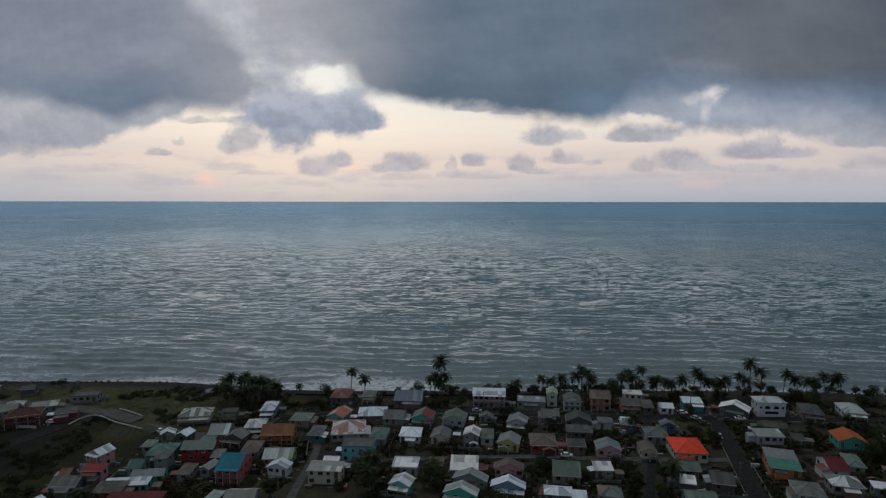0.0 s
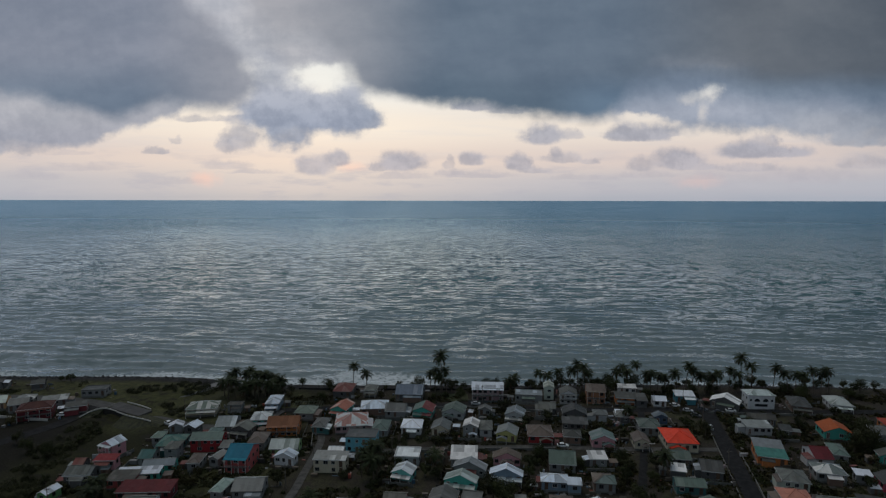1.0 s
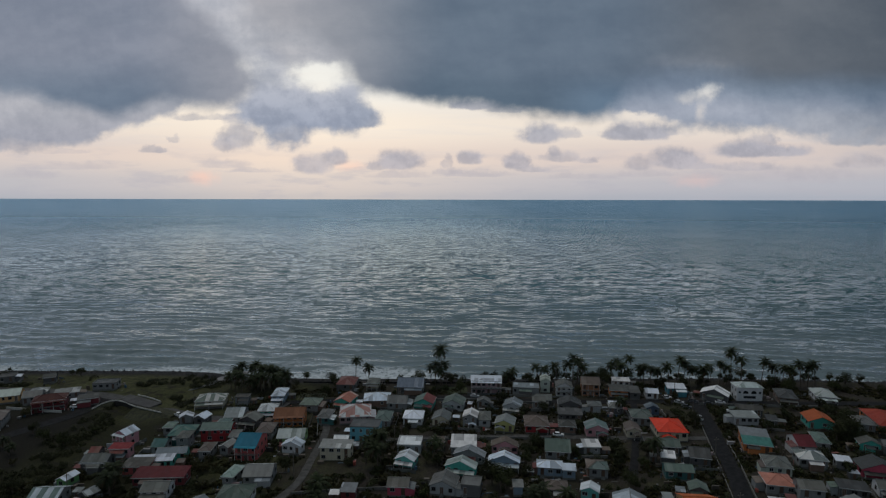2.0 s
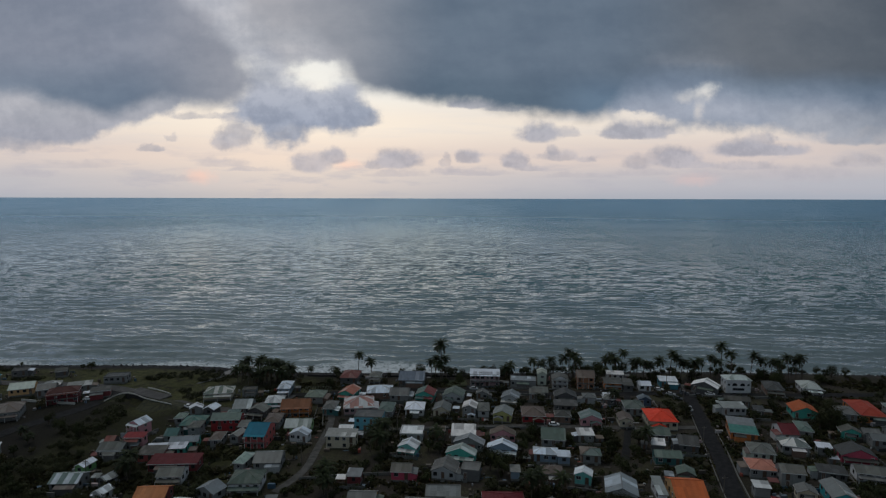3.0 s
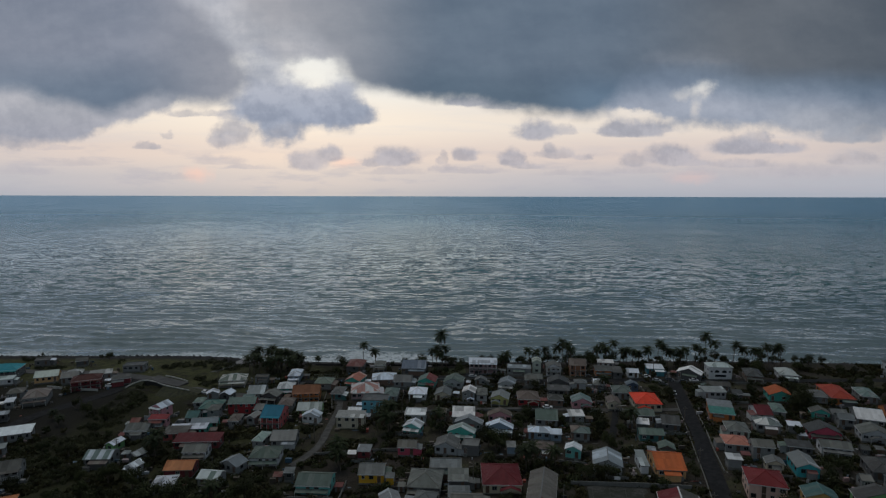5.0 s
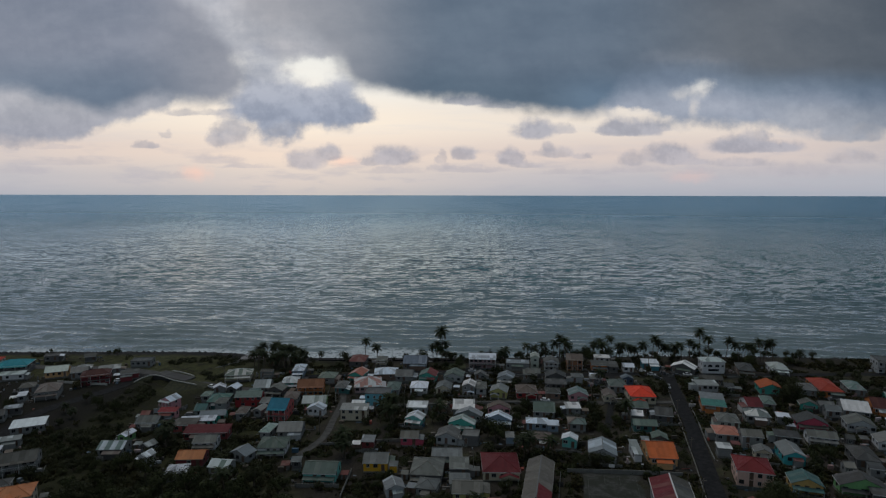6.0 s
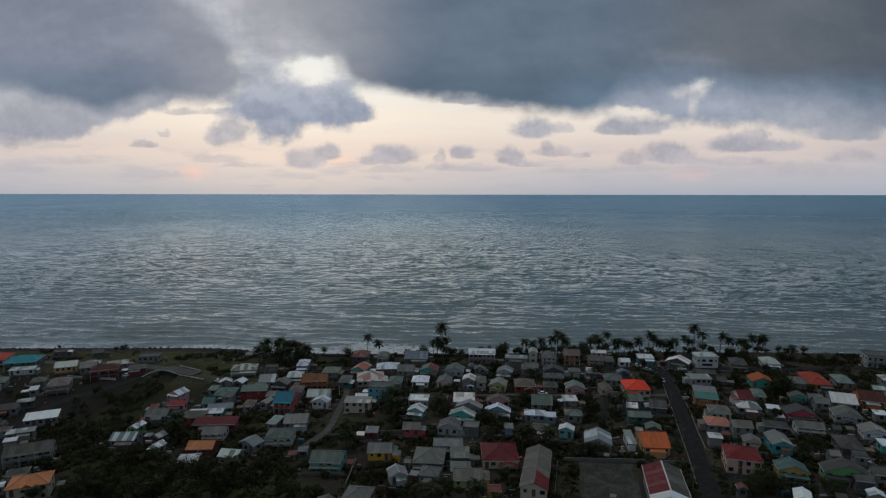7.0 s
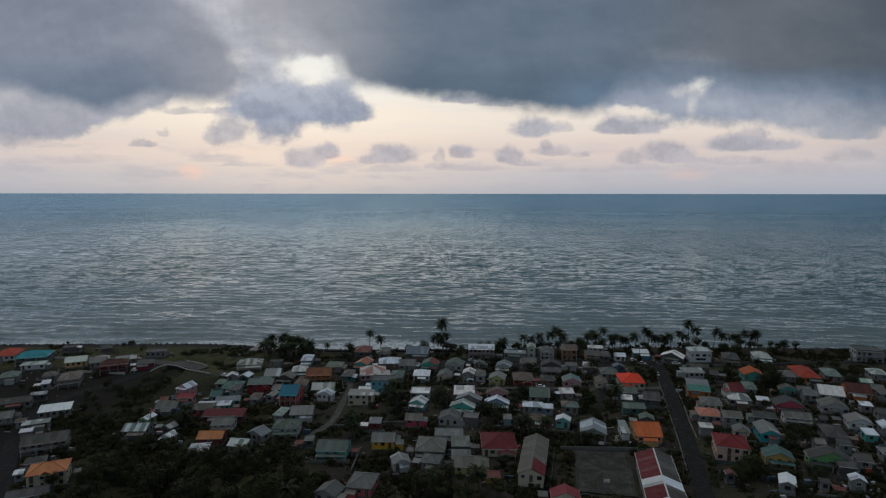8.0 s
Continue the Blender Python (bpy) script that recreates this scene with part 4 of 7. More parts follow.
                    part("hip_cap", hip, cap, root)
        if bm.verts:
            part("ridge_cap", bm, ROOFS[roof], root)
        else:
            bm.free()
    # openings
    floors = [0.0] if storeys == 1 else [0.0, high / 2]
    for level in floors:
        footing = max(0.0, min(0.9, high - 2.4)) if storeys == 1 else 0.0
        sill = level + (high - 1.62 if storeys == 1 else min(1.0, (high / storeys) - 1.35))
        count = max(1, int((w - 0.6) / 2.1))
        door_at = dice.randrange(count) if count > 1 else -1
        for i in range(count if porch != "a" else 0):
            px = -w / 2 + w * (i + 0.5) / count + dice.uniform(-0.15, 0.15)
            if i == door_at and high / storeys > 2.3:
                opening(root, "door", px, -b, level + 0.12 + footing, 0)
                if footing > 0.5 and not porch:
                    steps = bmesh.new()
                    for k in range(3):
                        block(steps, px - 0.6, px + 0.6, -b - 1.0 + 0.32 * k, -b - 0.004 if k == 2 else -b - 1.0 + 0.32 * (k + 1), -0.6, (footing + 0.1) * (k + 1) / 3)
                    part("front_steps", steps, CONCRETE, root)
            elif dice.random() < 0.85:
                opening(root, "window", px, -b, sill, 0, dice.uniform(0.8, 1.45))
        side = max(1, int((d - 0.8) / 2.8))
        for i in range(side):
            py = -d / 2 + d * (i + 0.5) / side
            opening(root, "window", a if x < 0 else -a, py, sill, 90 if x < 0 else -90)
    add_front(root, porch, w, d, high, wall, roof)
    if storeys == 1 and not porch and w > 4.5 and dice.random() < 0.6:
        add_annex(root, x, w, d, high, wall, roof)
    return root


# ---- houses of the town: place, width, depth, height to the eaves, rise, turn, roof form, roof, walls, storeys ----
house(-188.0, 250.3, 6.8, 7.3, 3.3, 1.6, 22, "h", "lgrey", "grey", 1)
house(-174.6, 249.9, 9.8, 5.4, 3.3, 0.6, 22, "m", "lgrey", "grey", 1)
house(-174.1, 237.0, 12.4, 7.9, 4.8, 1.8, 22, "h", "darkred", "dred", 2, "b")
house(-160.3, 242.3, 8.0, 4.8, 3.3, 0.6, 22, "m", "dgrey", "dred", 1)
house(-163.8, 263.1, 10.5, 6.6, 3.5, 0.3, 8, "f", "concrete", "grey", 1)
house(-104.3, 241.0, 12.1, 8.5, 3.4, 1.9, 8, "h", "patch", "cream", 1, "l")
house(-91.0, 243.3, 6.1, 4.1, 3.3, 0.3, 2, "f", "dgrey", "grey", 1)
house(-75.1, 247.3, 5.5, 10.4, 3.7, 1.3, 2, "h", "white", "slate", 1, "l")
house(-87.2, 223.8, 7.1, 10.5, 3.3, 2.2, 4, "s", "lgrey", "grey", 1)
house(-79.0, 217.7, 7.3, 6.0, 3.6, 1.6, -12, "g", "grey", "dark", 1, "l")
house(-75.2, 228.7, 7.3, 8.4, 3.5, 1.7, 4, "h", "white", "teal", 1, "l")
house(-63.6, 220.5, 11.8, 8.7, 4.8, 1.9, 4, "s", "orangebr", "orange", 2, "b")
house(-107.0, 220.8, 4.8, 3.8, 3.3, 1.1, 15, "g", "white", "grey", 1)
house(-100.1, 220.3, 4.7, 5.1, 3.3, 1.1, -12, "g", "white", "dark", 1)
house(-109.1, 210.6, 3.5, 5.2, 3.3, 0.9, 2, "h", "green", "grey", 1)
house(-88.2, 205.8, 11.2, 6.6, 4.9, 1.5, 3, "s", "green", "red", 2)
house(-88.9, 214.4, 4.6, 4.7, 3.3, 1.1, 2, "h", "green", "grey", 1)
house(-101.6, 205.5, 8.5, 9.9, 3.3, 1.9, 4, "h", "dteal", "dteal", 1)
house(-97.8, 198.0, 4.3, 6.1, 4.8, 1.0, 2, "h", "grey", "grey", 2)
house(-105.0, 194.3, 4.5, 7.0, 3.3, 1.5, 2, "s", "dteal", "grey", 1)
house(-121.4, 201.2, 5.6, 5.7, 4.8, 1.3, -22, "g", "white", "pink", 2, "b")
house(-117.4, 189.7, 7.0, 3.8, 3.9, 0.5, 2, "m", "red", "pink", 1)
house(-122.5, 183.7, 8.5, 7.0, 3.3, 1.5, 2, "s", "grey", "dark", 1)
house(-127.3, 191.2, 3.2, 4.6, 3.3, 1.1, 2, "s", "redbr", "dark", 1)
house(-97.5, 187.1, 9.9, 4.7, 3.4, 1.1, 8, "s", "lgrey", "teal", 1)
house(-101.3, 180.3, 13.4, 4.1, 3.3, 0.5, 6, "m", "white", "teal", 1)
house(-70.2, 190.1, 7.6, 10.9, 5.7, 2.3, -4, "s", "blue", "salmon", 2, "b")
house(-79.3, 191.7, 3.3, 5.7, 3.5, 0.8, -14, "g", "lgrey", "grey", 1)
house(-69.8, 207.5, 5.8, 9.7, 3.3, 1.4, 2, "h", "brown", "grey", 1)
house(-57.8, 200.4, 9.8, 8.3, 3.6, 1.8, 2, "s", "pale", "lime", 1)
house(-55.1, 190.5, 6.9, 4.1, 3.7, 1.5, -10, "g", "white", "white", 1)
house(-86.1, 189.7, 4.0, 7.1, 3.3, 1.0, 2, "h", "brown", "grey", 1)
house(-104.5, 176.7, 8.6, 5.6, 3.4, 0.6, 2, "m", "dgrey", "salmon", 1)
house(-93.0, 168.8, 16.3, 6.1, 3.3, 0.7, 2, "m", "dred", "dred", 1)
house(-122.7, 183.8, 6.4, 6.7, 3.6, 1.5, 2, "s", "grey", "dark", 1)
house(-69.5, 169.0, 3.6, 8.0, 3.3, 0.9, -10, "h", "lgreen", "grey", 1)
house(-60.9, 169.6, 8.8, 8.8, 3.3, 1.9, 2, "s", "lgrey", "grey", 1)
house(-89.8, 159.3, 7.8, 6.4, 3.5, 1.4, 2, "s", "grey", "white", 1, "l")
house(-89.6, 145.9, 8.9, 6.9, 3.3, 1.5, 2, "s", "orangetile", "dred", 1)
house(-125.7, 171.6, 3.5, 5.4, 3.3, 0.8, -14, "g", "white", "green", 1)
house(-124.7, 160.8, 8.9, 7.5, 3.4, 1.6, 2, "s", "patch", "grey", 1)
house(-111.1, 159.0, 3.8, 4.1, 3.3, 0.9, -25, "g", "lgrey", "dark", 1)
house(-107.3, 149.6, 3.6, 4.4, 3.6, 0.9, -20, "g", "white", "white", 1)
house(-90.0, 134.6, 6.2, 6.0, 3.3, 1.4, 8, "h", "white", "grey", 1)
house(-76.6, 138.1, 6.7, 5.6, 3.3, 1.3, -10, "s", "patch", "grey", 1)
house(-72.8, 147.7, 6.9, 5.1, 3.3, 1.5, -25, "g", "lgrey", "grey", 1)
house(-63.5, 153.9, 9.5, 8.7, 3.6, 2.0, 2, "h", "dgreen", "white", 1, "l")
house(-226.0, 253.5, 15.0, 10.5, 4.6, 2.2, 14, "h", "turquoise", "dgreyw", 2, "b")
house(-218.5, 241.0, 11.0, 4.6, 3.2, 0.4, 14, "m", "pale", "white", 1)
house(-244.9, 260.2, 10.3, 13.9, 3.6, 2.3, 14, "h", "orangered", "white", 1)
house(-199.2, 246.4, 9.9, 8.8, 3.6, 1.9, 22, "s", "pale", "peach", 1)
house(-186.7, 244.7, 7.1, 7.4, 3.8, 1.6, 22, "s", "lgrey", "grey", 1)
house(-185.6, 218.3, 8.9, 12.0, 3.8, 2.0, 22, "h", "brown", "grey", 1, "l")
house(-192.8, 210.8, 3.2, 4.3, 3.3, 0.5, 22, "m", "white", "grey", 1)
house(-167.7, 178.0, 11.5, 6.9, 3.3, 0.8, 22, "m", "white", "grey", 1)
house(-166.1, 163.1, 9.0, 3.4, 3.3, 0.4, 22, "m", "lgrey", "grey", 1)
house(-164.6, 155.1, 3.8, 2.7, 3.3, 0.3, 22, "m", "white", "grey", 1)
house(-149.8, 144.1, 14.3, 7.9, 4.8, 1.7, 22, "s", "dgrey", "grey", 2, "b")
house(-132.2, 118.1, 10.9, 8.6, 4.8, 2.0, 22, "h", "orangetile", "cream", 2, "d")
house(-142.2, 118.4, 2.3, 2.3, 3.3, 0.3, 22, "m", "white", "grey", 1)
house(-130.0, 104.8, 10.3, 5.0, 3.3, 1.1, 22, "s", "dgrey", "grey", 1)
house(-191.2, 188.1, 11.5, 6.4, 3.1, 1.4, 22, "s", "dgrey", "grey", 1)
house(-218.1, 222.4, 7.7, 8.5, 3.2, 1.8, 22, "h", "green", "grey", 1)
house(-198.4, 222.9, 5.9, 7.0, 3.3, 1.4, 22, "h", "grey", "grey", 1)
house(-183.7, 171.2, 5.4, 6.9, 3.3, 1.5, 22, "s", "grey", "grey", 1)
house(-142.9, 127.9, 5.6, 4.6, 3.3, 1.1, 22, "h", "dgrey", "grey", 1)
house(-79.9, 201.3, 3.5, 4.9, 3.3, 0.6, 2, "m", "grey", "dark", 1)
house(-46.6, 264.5, 8.3, 11.2, 3.3, 1.9, -4, "h", "redbr", "dark", 1)
house(-33.9, 264.3, 5.3, 6.8, 3.3, 1.3, -4, "h", "grey", "cream", 1, "l")
house(-15.2, 261.5, 12.1, 12.4, 3.3, 2.6, -4, "s", "slate", "dark", 1)
house(-43.6, 240.2, 6.9, 9.1, 3.6, 1.5, -16, "g", "salmon", "teal", 1, "l")
house(-29.6, 241.1, 11.5, 9.5, 3.7, 2.1, 4, "h", "white", "brownw", 1)
house(-20.0, 238.5, 8.5, 8.6, 3.3, 1.9, -4, "s", "grey", "grey", 1)
house(-8.0, 237.3, 8.2, 8.0, 3.3, 1.8, -10, "g", "greenred", "teal", 1, "l")
house(4.9, 234.5, 8.7, 8.5, 3.5, 1.9, -12, "g", "dgreen", "lgreyw", 1, "p")
house(18.0, 235.4, 5.1, 3.7, 3.2, 1.2, -8, "g", "grey", "grey", 1)
house(30.2, 229.2, 7.2, 7.5, 3.5, 1.6, -16, "g", "lgrey", "lgreyw", 1, "l")
house(-37.2, 224.9, 12.5, 13.2, 3.3, 2.8, 6, "h", "pinkpatch", "pinkgr", 1)
house(-49.2, 222.2, 4.9, 9.0, 3.3, 1.2, -4, "h", "grey", "dteal", 1)
house(-24.4, 218.0, 5.8, 10.0, 3.3, 1.4, -4, "h", "dgreen", "grey", 1)
house(-12.2, 218.6, 7.7, 8.3, 3.3, 1.8, -4, "h", "white", "white", 1)
house(-0.6, 216.6, 6.6, 7.8, 3.3, 1.5, -8, "g", "grey", "cream", 1, "p")
house(11.1, 213.8, 5.5, 6.6, 4.8, 1.2, -10, "g", "white", "grey", 2, "p")
house(16.8, 215.1, 4.6, 8.8, 3.4, 1.1, -4, "h", "grey", "lgreyw", 1)
house(24.6, 208.9, 7.3, 7.4, 3.5, 1.6, -14, "g", "lgrey", "yellowgr", 1, "p")
house(36.9, 208.5, 8.9, 10.0, 3.3, 2.0, -4, "h", "brown", "red", 1, "p")
house(-30.1, 203.6, 11.0, 7.6, 5.6, 0.3, -4, "f", "concrete", "bluewall", 2)
house(-38.4, 185.6, 10.8, 5.4, 4.8, 0.6, -4, "m", "lgrey", "cream", 2)
house(-37.5, 191.5, 4.9, 4.5, 4.8, 1.0, -4, "s", "white", "grey", 2)
house(-12.4, 190.9, 8.5, 7.7, 3.3, 0.3, -4, "f", "white", "lgreyw", 1)
house(-12.9, 177.8, 6.5, 5.4, 3.2, 1.4, -16, "g", "white", "tealw", 1, "l")
house(7.3, 188.9, 8.7, 8.7, 3.3, 0.9, -4, "m", "white", "grey", 1)
house(8.9, 179.3, 10.4, 3.7, 3.3, 2.2, -14, "g", "lgrey", "grey", 1)
house(5.6, 169.9, 9.9, 4.2, 3.5, 2.1, -14, "g", "pale", "teal", 1, "l")
house(21.9, 186.6, 9.0, 4.2, 3.3, 1.9, -6, "g", "brown", "pink", 1, "p")
house(20.3, 173.7, 10.1, 3.6, 3.3, 2.2, -10, "g", "white", "slate", 1, "l")
house(40.4, 184.5, 8.3, 10.4, 3.3, 2.2, -8, "s", "dgreen", "grey", 1)
house(34.8, 168.9, 7.9, 5.2, 3.3, 1.2, -8, "h", "white", "slate", 1)
house(40.5, 166.1, 3.9, 3.6, 3.3, 0.4, -8, "m", "white", "slate", 1)
house(20.9, 257.5, 14.2, 6.3, 6.1, 0.7, -4, "m", "white", "pinkgr", 2, "b")
house(39.5, 254.3, 12.2, 7.6, 3.4, 0.3, -8, "f", "lgrey", "grey", 1)
house(49.2, 257.3, 4.3, 6.9, 5.8, 1.0, -8, "g", "pale", "pale", 2)
house(56.8, 250.9, 7.2, 6.7, 4.8, 1.6, -8, "g", "grey", "white", 2, "b")
house(54.8, 229.7, 9.4, 6.8, 3.3, 2.0, -8, "g", "dgrey", "dark", 1)
house(52.3, 217.5, 9.4, 5.0, 3.3, 0.6, -8, "m", "dgrey", "dark", 1)
house(48.4, 205.1, 6.0, 6.1, 3.3, 1.4, -8, "h", "dgrey", "brownw", 1)
house(42.2, 234.2, 5.2, 5.7, 3.6, 1.3, -8, "s", "grey", "grey", 1)
house(-2.0, 191.7, 4.0, 5.1, 3.3, 1.0, -4, "h", "brown", "brownw", 1)
house(-0.1, 158.9, 7.7, 7.2, 3.3, 1.7, -12, "g", "grey", "lgreyw", 1)
house(-1.0, 141.6, 10.4, 7.0, 3.3, 0.3, -2, "f", "grey", "grey", 1)
house(-14.3, 158.2, 6.3, 5.8, 3.6, 1.3, -4, "s", "grey", "pinkred", 1)
house(-29.4, 155.4, 4.2, 4.0, 3.3, 0.5, -4, "m", "lgrey", "dred", 1)
house(-24.8, 138.6, 7.9, 7.4, 3.7, 1.6, -2, "s", "grey", "yellow", 1)
house(-18.8, 134.1, 2.3, 2.3, 3.3, 0.3, -2, "m", "grey", "yellow", 1)
house(-7.5, 131.7, 9.8, 11.5, 3.3, 2.2, -6, "h", "grey", "dgreyw", 1, "l")
house(-17.8, 120.1, 5.4, 5.5, 3.3, 1.2, 14, "g", "lgrey", "lgreyw", 1)
house(-7.4, 119.7, 5.8, 6.0, 3.3, 1.4, -14, "h", "grey", "grey", 1)
house(2.8, 132.8, 5.9, 6.3, 3.3, 0.7, -2, "m", "grey", "dark", 1)
house(2.5, 122.0, 5.9, 4.9, 3.3, 0.6, -2, "m", "grey", "grey", 1)
house(4.6, 117.2, 8.6, 7.6, 3.3, 1.7, -4, "s", "grey", "yellowgr", 1)
house(16.3, 133.1, 11.6, 13.3, 3.3, 2.6, -2, "h", "dred", "cream", 1, "p")
house(31.2, 93.6, 7.8, 4.6, 3.4, 1.7, -8, "g", "redwhite", "cream", 1)
house(-42.0, 132.6, 10.3, 8.4, 3.6, 1.8, -4, "s", "dgreen", "tealw", 1, "l")
house(-28.7, 105.9, 7.5, 9.1, 3.3, 1.7, -10, "h", "grey", "salmon", 1)
house(-38.0, 100.6, 6.7, 6.0, 3.3, 1.5, -22, "g", "grey", "grey", 1)
house(12.0, 109.0, 3.6, 3.4, 2.7, 0.7, -4, "s", "redbr", "yellow", 1)
house(79.9, 213.0, 7.5, 8.6, 3.6, 1.7, -8, "h", "dgreen", "grey", 1)
house(43.6, 151.2, 5.0, 4.0, 3.8, 1.1, -18, "g", "white", "tealw", 1)
house(34.1, 154.3, 6.2, 5.7, 3.3, 1.3, -8, "h", "brown", "dred", 1)
house(49.7, 168.1, 5.5, 6.1, 3.3, 1.3, -8, "h", "brown", "brownw", 1)
house(69.1, 251.1, 8.0, 7.7, 6.2, 1.7, -8, "s", "brown", "orangebrw", 2, "b")
house(81.2, 247.0, 7.8, 6.3, 3.5, 0.7, -8, "m", "dgrey", "orange", 1, "l")
house(87.6, 244.3, 4.2, 7.1, 3.3, 0.8, -8, "m", "dgrey", "dark", 1)
house(86.6, 260.8, 7.9, 4.2, 3.3, 0.5, -8, "m", "white", "white", 1)
house(95.0, 242.7, 5.2, 5.5, 3.3, 1.2, -8, "s", "white", "white", 1)
house(108.0, 247.5, 7.9, 5.6, 3.6, 0.6, -8, "m", "white", "tealblue", 1)
house(122.6, 239.0, 11.0, 6.4, 3.3, 2.3, -35, "g", "white", "dark", 1)
house(136.7, 239.0, 10.9, 6.6, 6.2, 1.5, -5, "h", "pale", "white", 2, "a")
house(151.7, 234.8, 7.1, 11.8, 3.3, 1.6, -18, "h", "dgrey", "brownw", 1, "l")
house(168.6, 235.2, 7.7, 10.6, 3.1, 1.8, -16, "h", "pale", "white", 1, "l")
house(64.7, 226.4, 5.2, 5.0, 3.5, 1.2, -8, "h", "grey", "lgreyw", 1)
house(73.0, 224.6, 4.9, 5.7, 3.3, 1.2, -8, "h", "grey", "dark", 1)
house(87.6, 221.7, 5.0, 3.9, 3.5, 1.1, -4, "g", "slate", "navy", 1)
house(86.1, 199.6, 10.5, 12.9, 3.7, 2.3, -6, "h", "vermilion", "cream", 1, "p")
house(72.2, 199.7, 5.0, 7.2, 3.3, 1.1, -6, "g", "brown", "cream", 1, "p")
house(58.8, 201.2, 8.0, 6.9, 3.5, 1.7, -6, "g", "greengrey", "pink", 1, "p")
house(52.5, 184.7, 5.6, 4.9, 3.3, 0.6, -2, "m", "white", "grey", 1)
house(87.0, 175.6, 6.3, 8.3, 3.3, 1.8, -14, "s", "dgrey", "dark", 1)
house(75.9, 174.2, 4.2, 4.4, 3.3, 0.5, -16, "m", "white", "dark", 1)
house(120.0, 209.1, 9.1, 5.5, 3.7, 0.6, -5, "m", "lgrey", "lgreyw", 1)
house(126.7, 218.7, 9.9, 4.7, 3.3, 1.1, -14, "s", "dgrey", "dark", 1)
house(112.3, 186.7, 8.9, 12.3, 3.3, 1.3, -18, "m", "halfteal", "orange", 1)
house(146.8, 204.9, 9.0, 8.8, 3.4, 1.9, -14, "g", "orange", "teal", 1)
house(127.2, 183.8, 5.4, 10.0, 3.3, 2.1, -8, "s", "dred", "white", 1)
house(135.2, 185.8, 4.2, 9.4, 3.3, 1.0, -18, "h", "greengrey", "grey", 1)
house(122.6, 171.4, 8.3, 7.0, 3.3, 1.6, -14, "h", "whiteglass", "grey", 1)
house(108.8, 167.2, 7.4, 8.4, 3.3, 1.7, -16, "h", "grey", "pale", 1)
house(50.3, 167.3, 5.8, 5.2, 3.3, 1.2, -8, "h", "dgreen", "grey", 1)
house(75.4, 164.5, 8.4, 5.5, 3.3, 1.2, -8, "s", "dgreen", "dteal", 1)
house(71.5, 139.9, 8.8, 13.0, 3.3, 2.7, -6, "s", "orange", "peach", 1)
house(63.9, 141.2, 2.3, 9.1, 3.3, 1.0, -6, "m", "lgrey", "white", 1)
house(52.8, 142.3, 8.9, 9.7, 3.3, 1.9, -14, "g", "lgrey", "lgreyw", 1, "p")
house(94.7, 123.4, 10.0, 10.7, 4.8, 2.2, -18, "h", "red", "pinkcream", 2)
house(105.9, 137.5, 5.0, 4.4, 3.3, 1.1, -18, "g", "grey", "cream", 1)
house(114.3, 135.7, 6.4, 9.8, 3.8, 1.4, -14, "g", "lgrey", "turq", 1)
house(107.6, 148.2, 6.6, 5.9, 4.8, 1.3, -12, "s", "grey", "grey", 2)
house(102.0, 154.7, 7.9, 7.7, 3.3, 1.8, -12, "h", "salmon", "grey", 1)
house(94.3, 140.6, 4.1, 3.5, 3.5, 0.4, -12, "m", "white", "grey", 1)
house(138.4, 162.6, 10.3, 6.8, 3.3, 2.2, -14, "g", "dgrey", "pinkred", 1, "l")
house(133.6, 149.1, 9.1, 5.9, 3.3, 1.3, -18, "s", "grey", "white", 1, "l")
house(170.9, 202.8, 9.0, 17.3, 3.5, 2.0, -14, "h", "orangered", "orange", 1)
house(149.5, 181.2, 6.2, 4.4, 3.3, 1.4, -18, "g", "grey", "teal", 1)
house(164.9, 176.0, 9.0, 11.2, 3.3, 2.4, -22, "s", "white", "grey", 1)
house(177.9, 177.6, 8.8, 11.9, 3.3, 2.5, -22, "s", "darkred", "orange", 1)
house(155.2, 159.7, 9.0, 7.7, 3.3, 1.9, -20, "g", "grey", "lgreyw", 1, "p")
house(167.8, 158.6, 3.8, 3.8, 3.3, 0.4, -18, "m", "white", "grey", 1)
house(153.3, 142.8, 7.5, 6.9, 3.3, 1.6, -20, "g", "lgrey", "white", 1, "p")
house(136.8, 132.7, 6.6, 11.1, 3.3, 1.5, -18, "h", "dgrey", "dark", 1)
house(148.6, 131.0, 3.7, 4.5, 3.3, 0.5, -16, "m", "white", "teal", 1)
house(121.4, 112.5, 12.3, 5.6, 3.4, 2.6, -18, "g", "dgrey", "green", 1, "l")
house(106.4, 115.5, 8.2, 6.3, 3.4, 1.8, -18, "g", "dteal", "ochre", 1, "l")
house(99.0, 98.1, 4.0, 6.0, 3.3, 0.9, -28, "g", "white", "grey", 1)
house(119.4, 97.0, 3.7, 3.3, 3.7, 0.9, -22, "g", "white", "grey", 1)
house(222.9, 232.2, 12.1, 9.8, 6.2, 0.3, -18, "f", "concrete", "lgreyw", 2, "b")
house(204.5, 200.5, 6.7, 8.2, 3.3, 1.5, -18, "h", "pale", "grey", 1)
house(183.3, 201.9, 6.1, 11.5, 3.3, 1.4, -18, "h", "greengrey", "grey", 1)
house(76.1, 151.3, 5.0, 4.6, 3.3, 1.1, -14, "g", "dgreen", "dark", 1)
house(131.7, 111.6, 4.0, 5.9, 3.3, 1.3, -20, "s", "dgrey", "grey", 1)
house(126.3, 124.8, 2.7, 4.0, 3.3, 0.9, -14, "s", "grey", "grey", 1)
house(186.6, 174.0, 3.9, 7.6, 3.3, 1.0, -18, "h", "grey", "grey", 1)
house(159.4, 136.8, 3.9, 6.3, 3.3, 0.9, -20, "g", "white", "grey", 1)
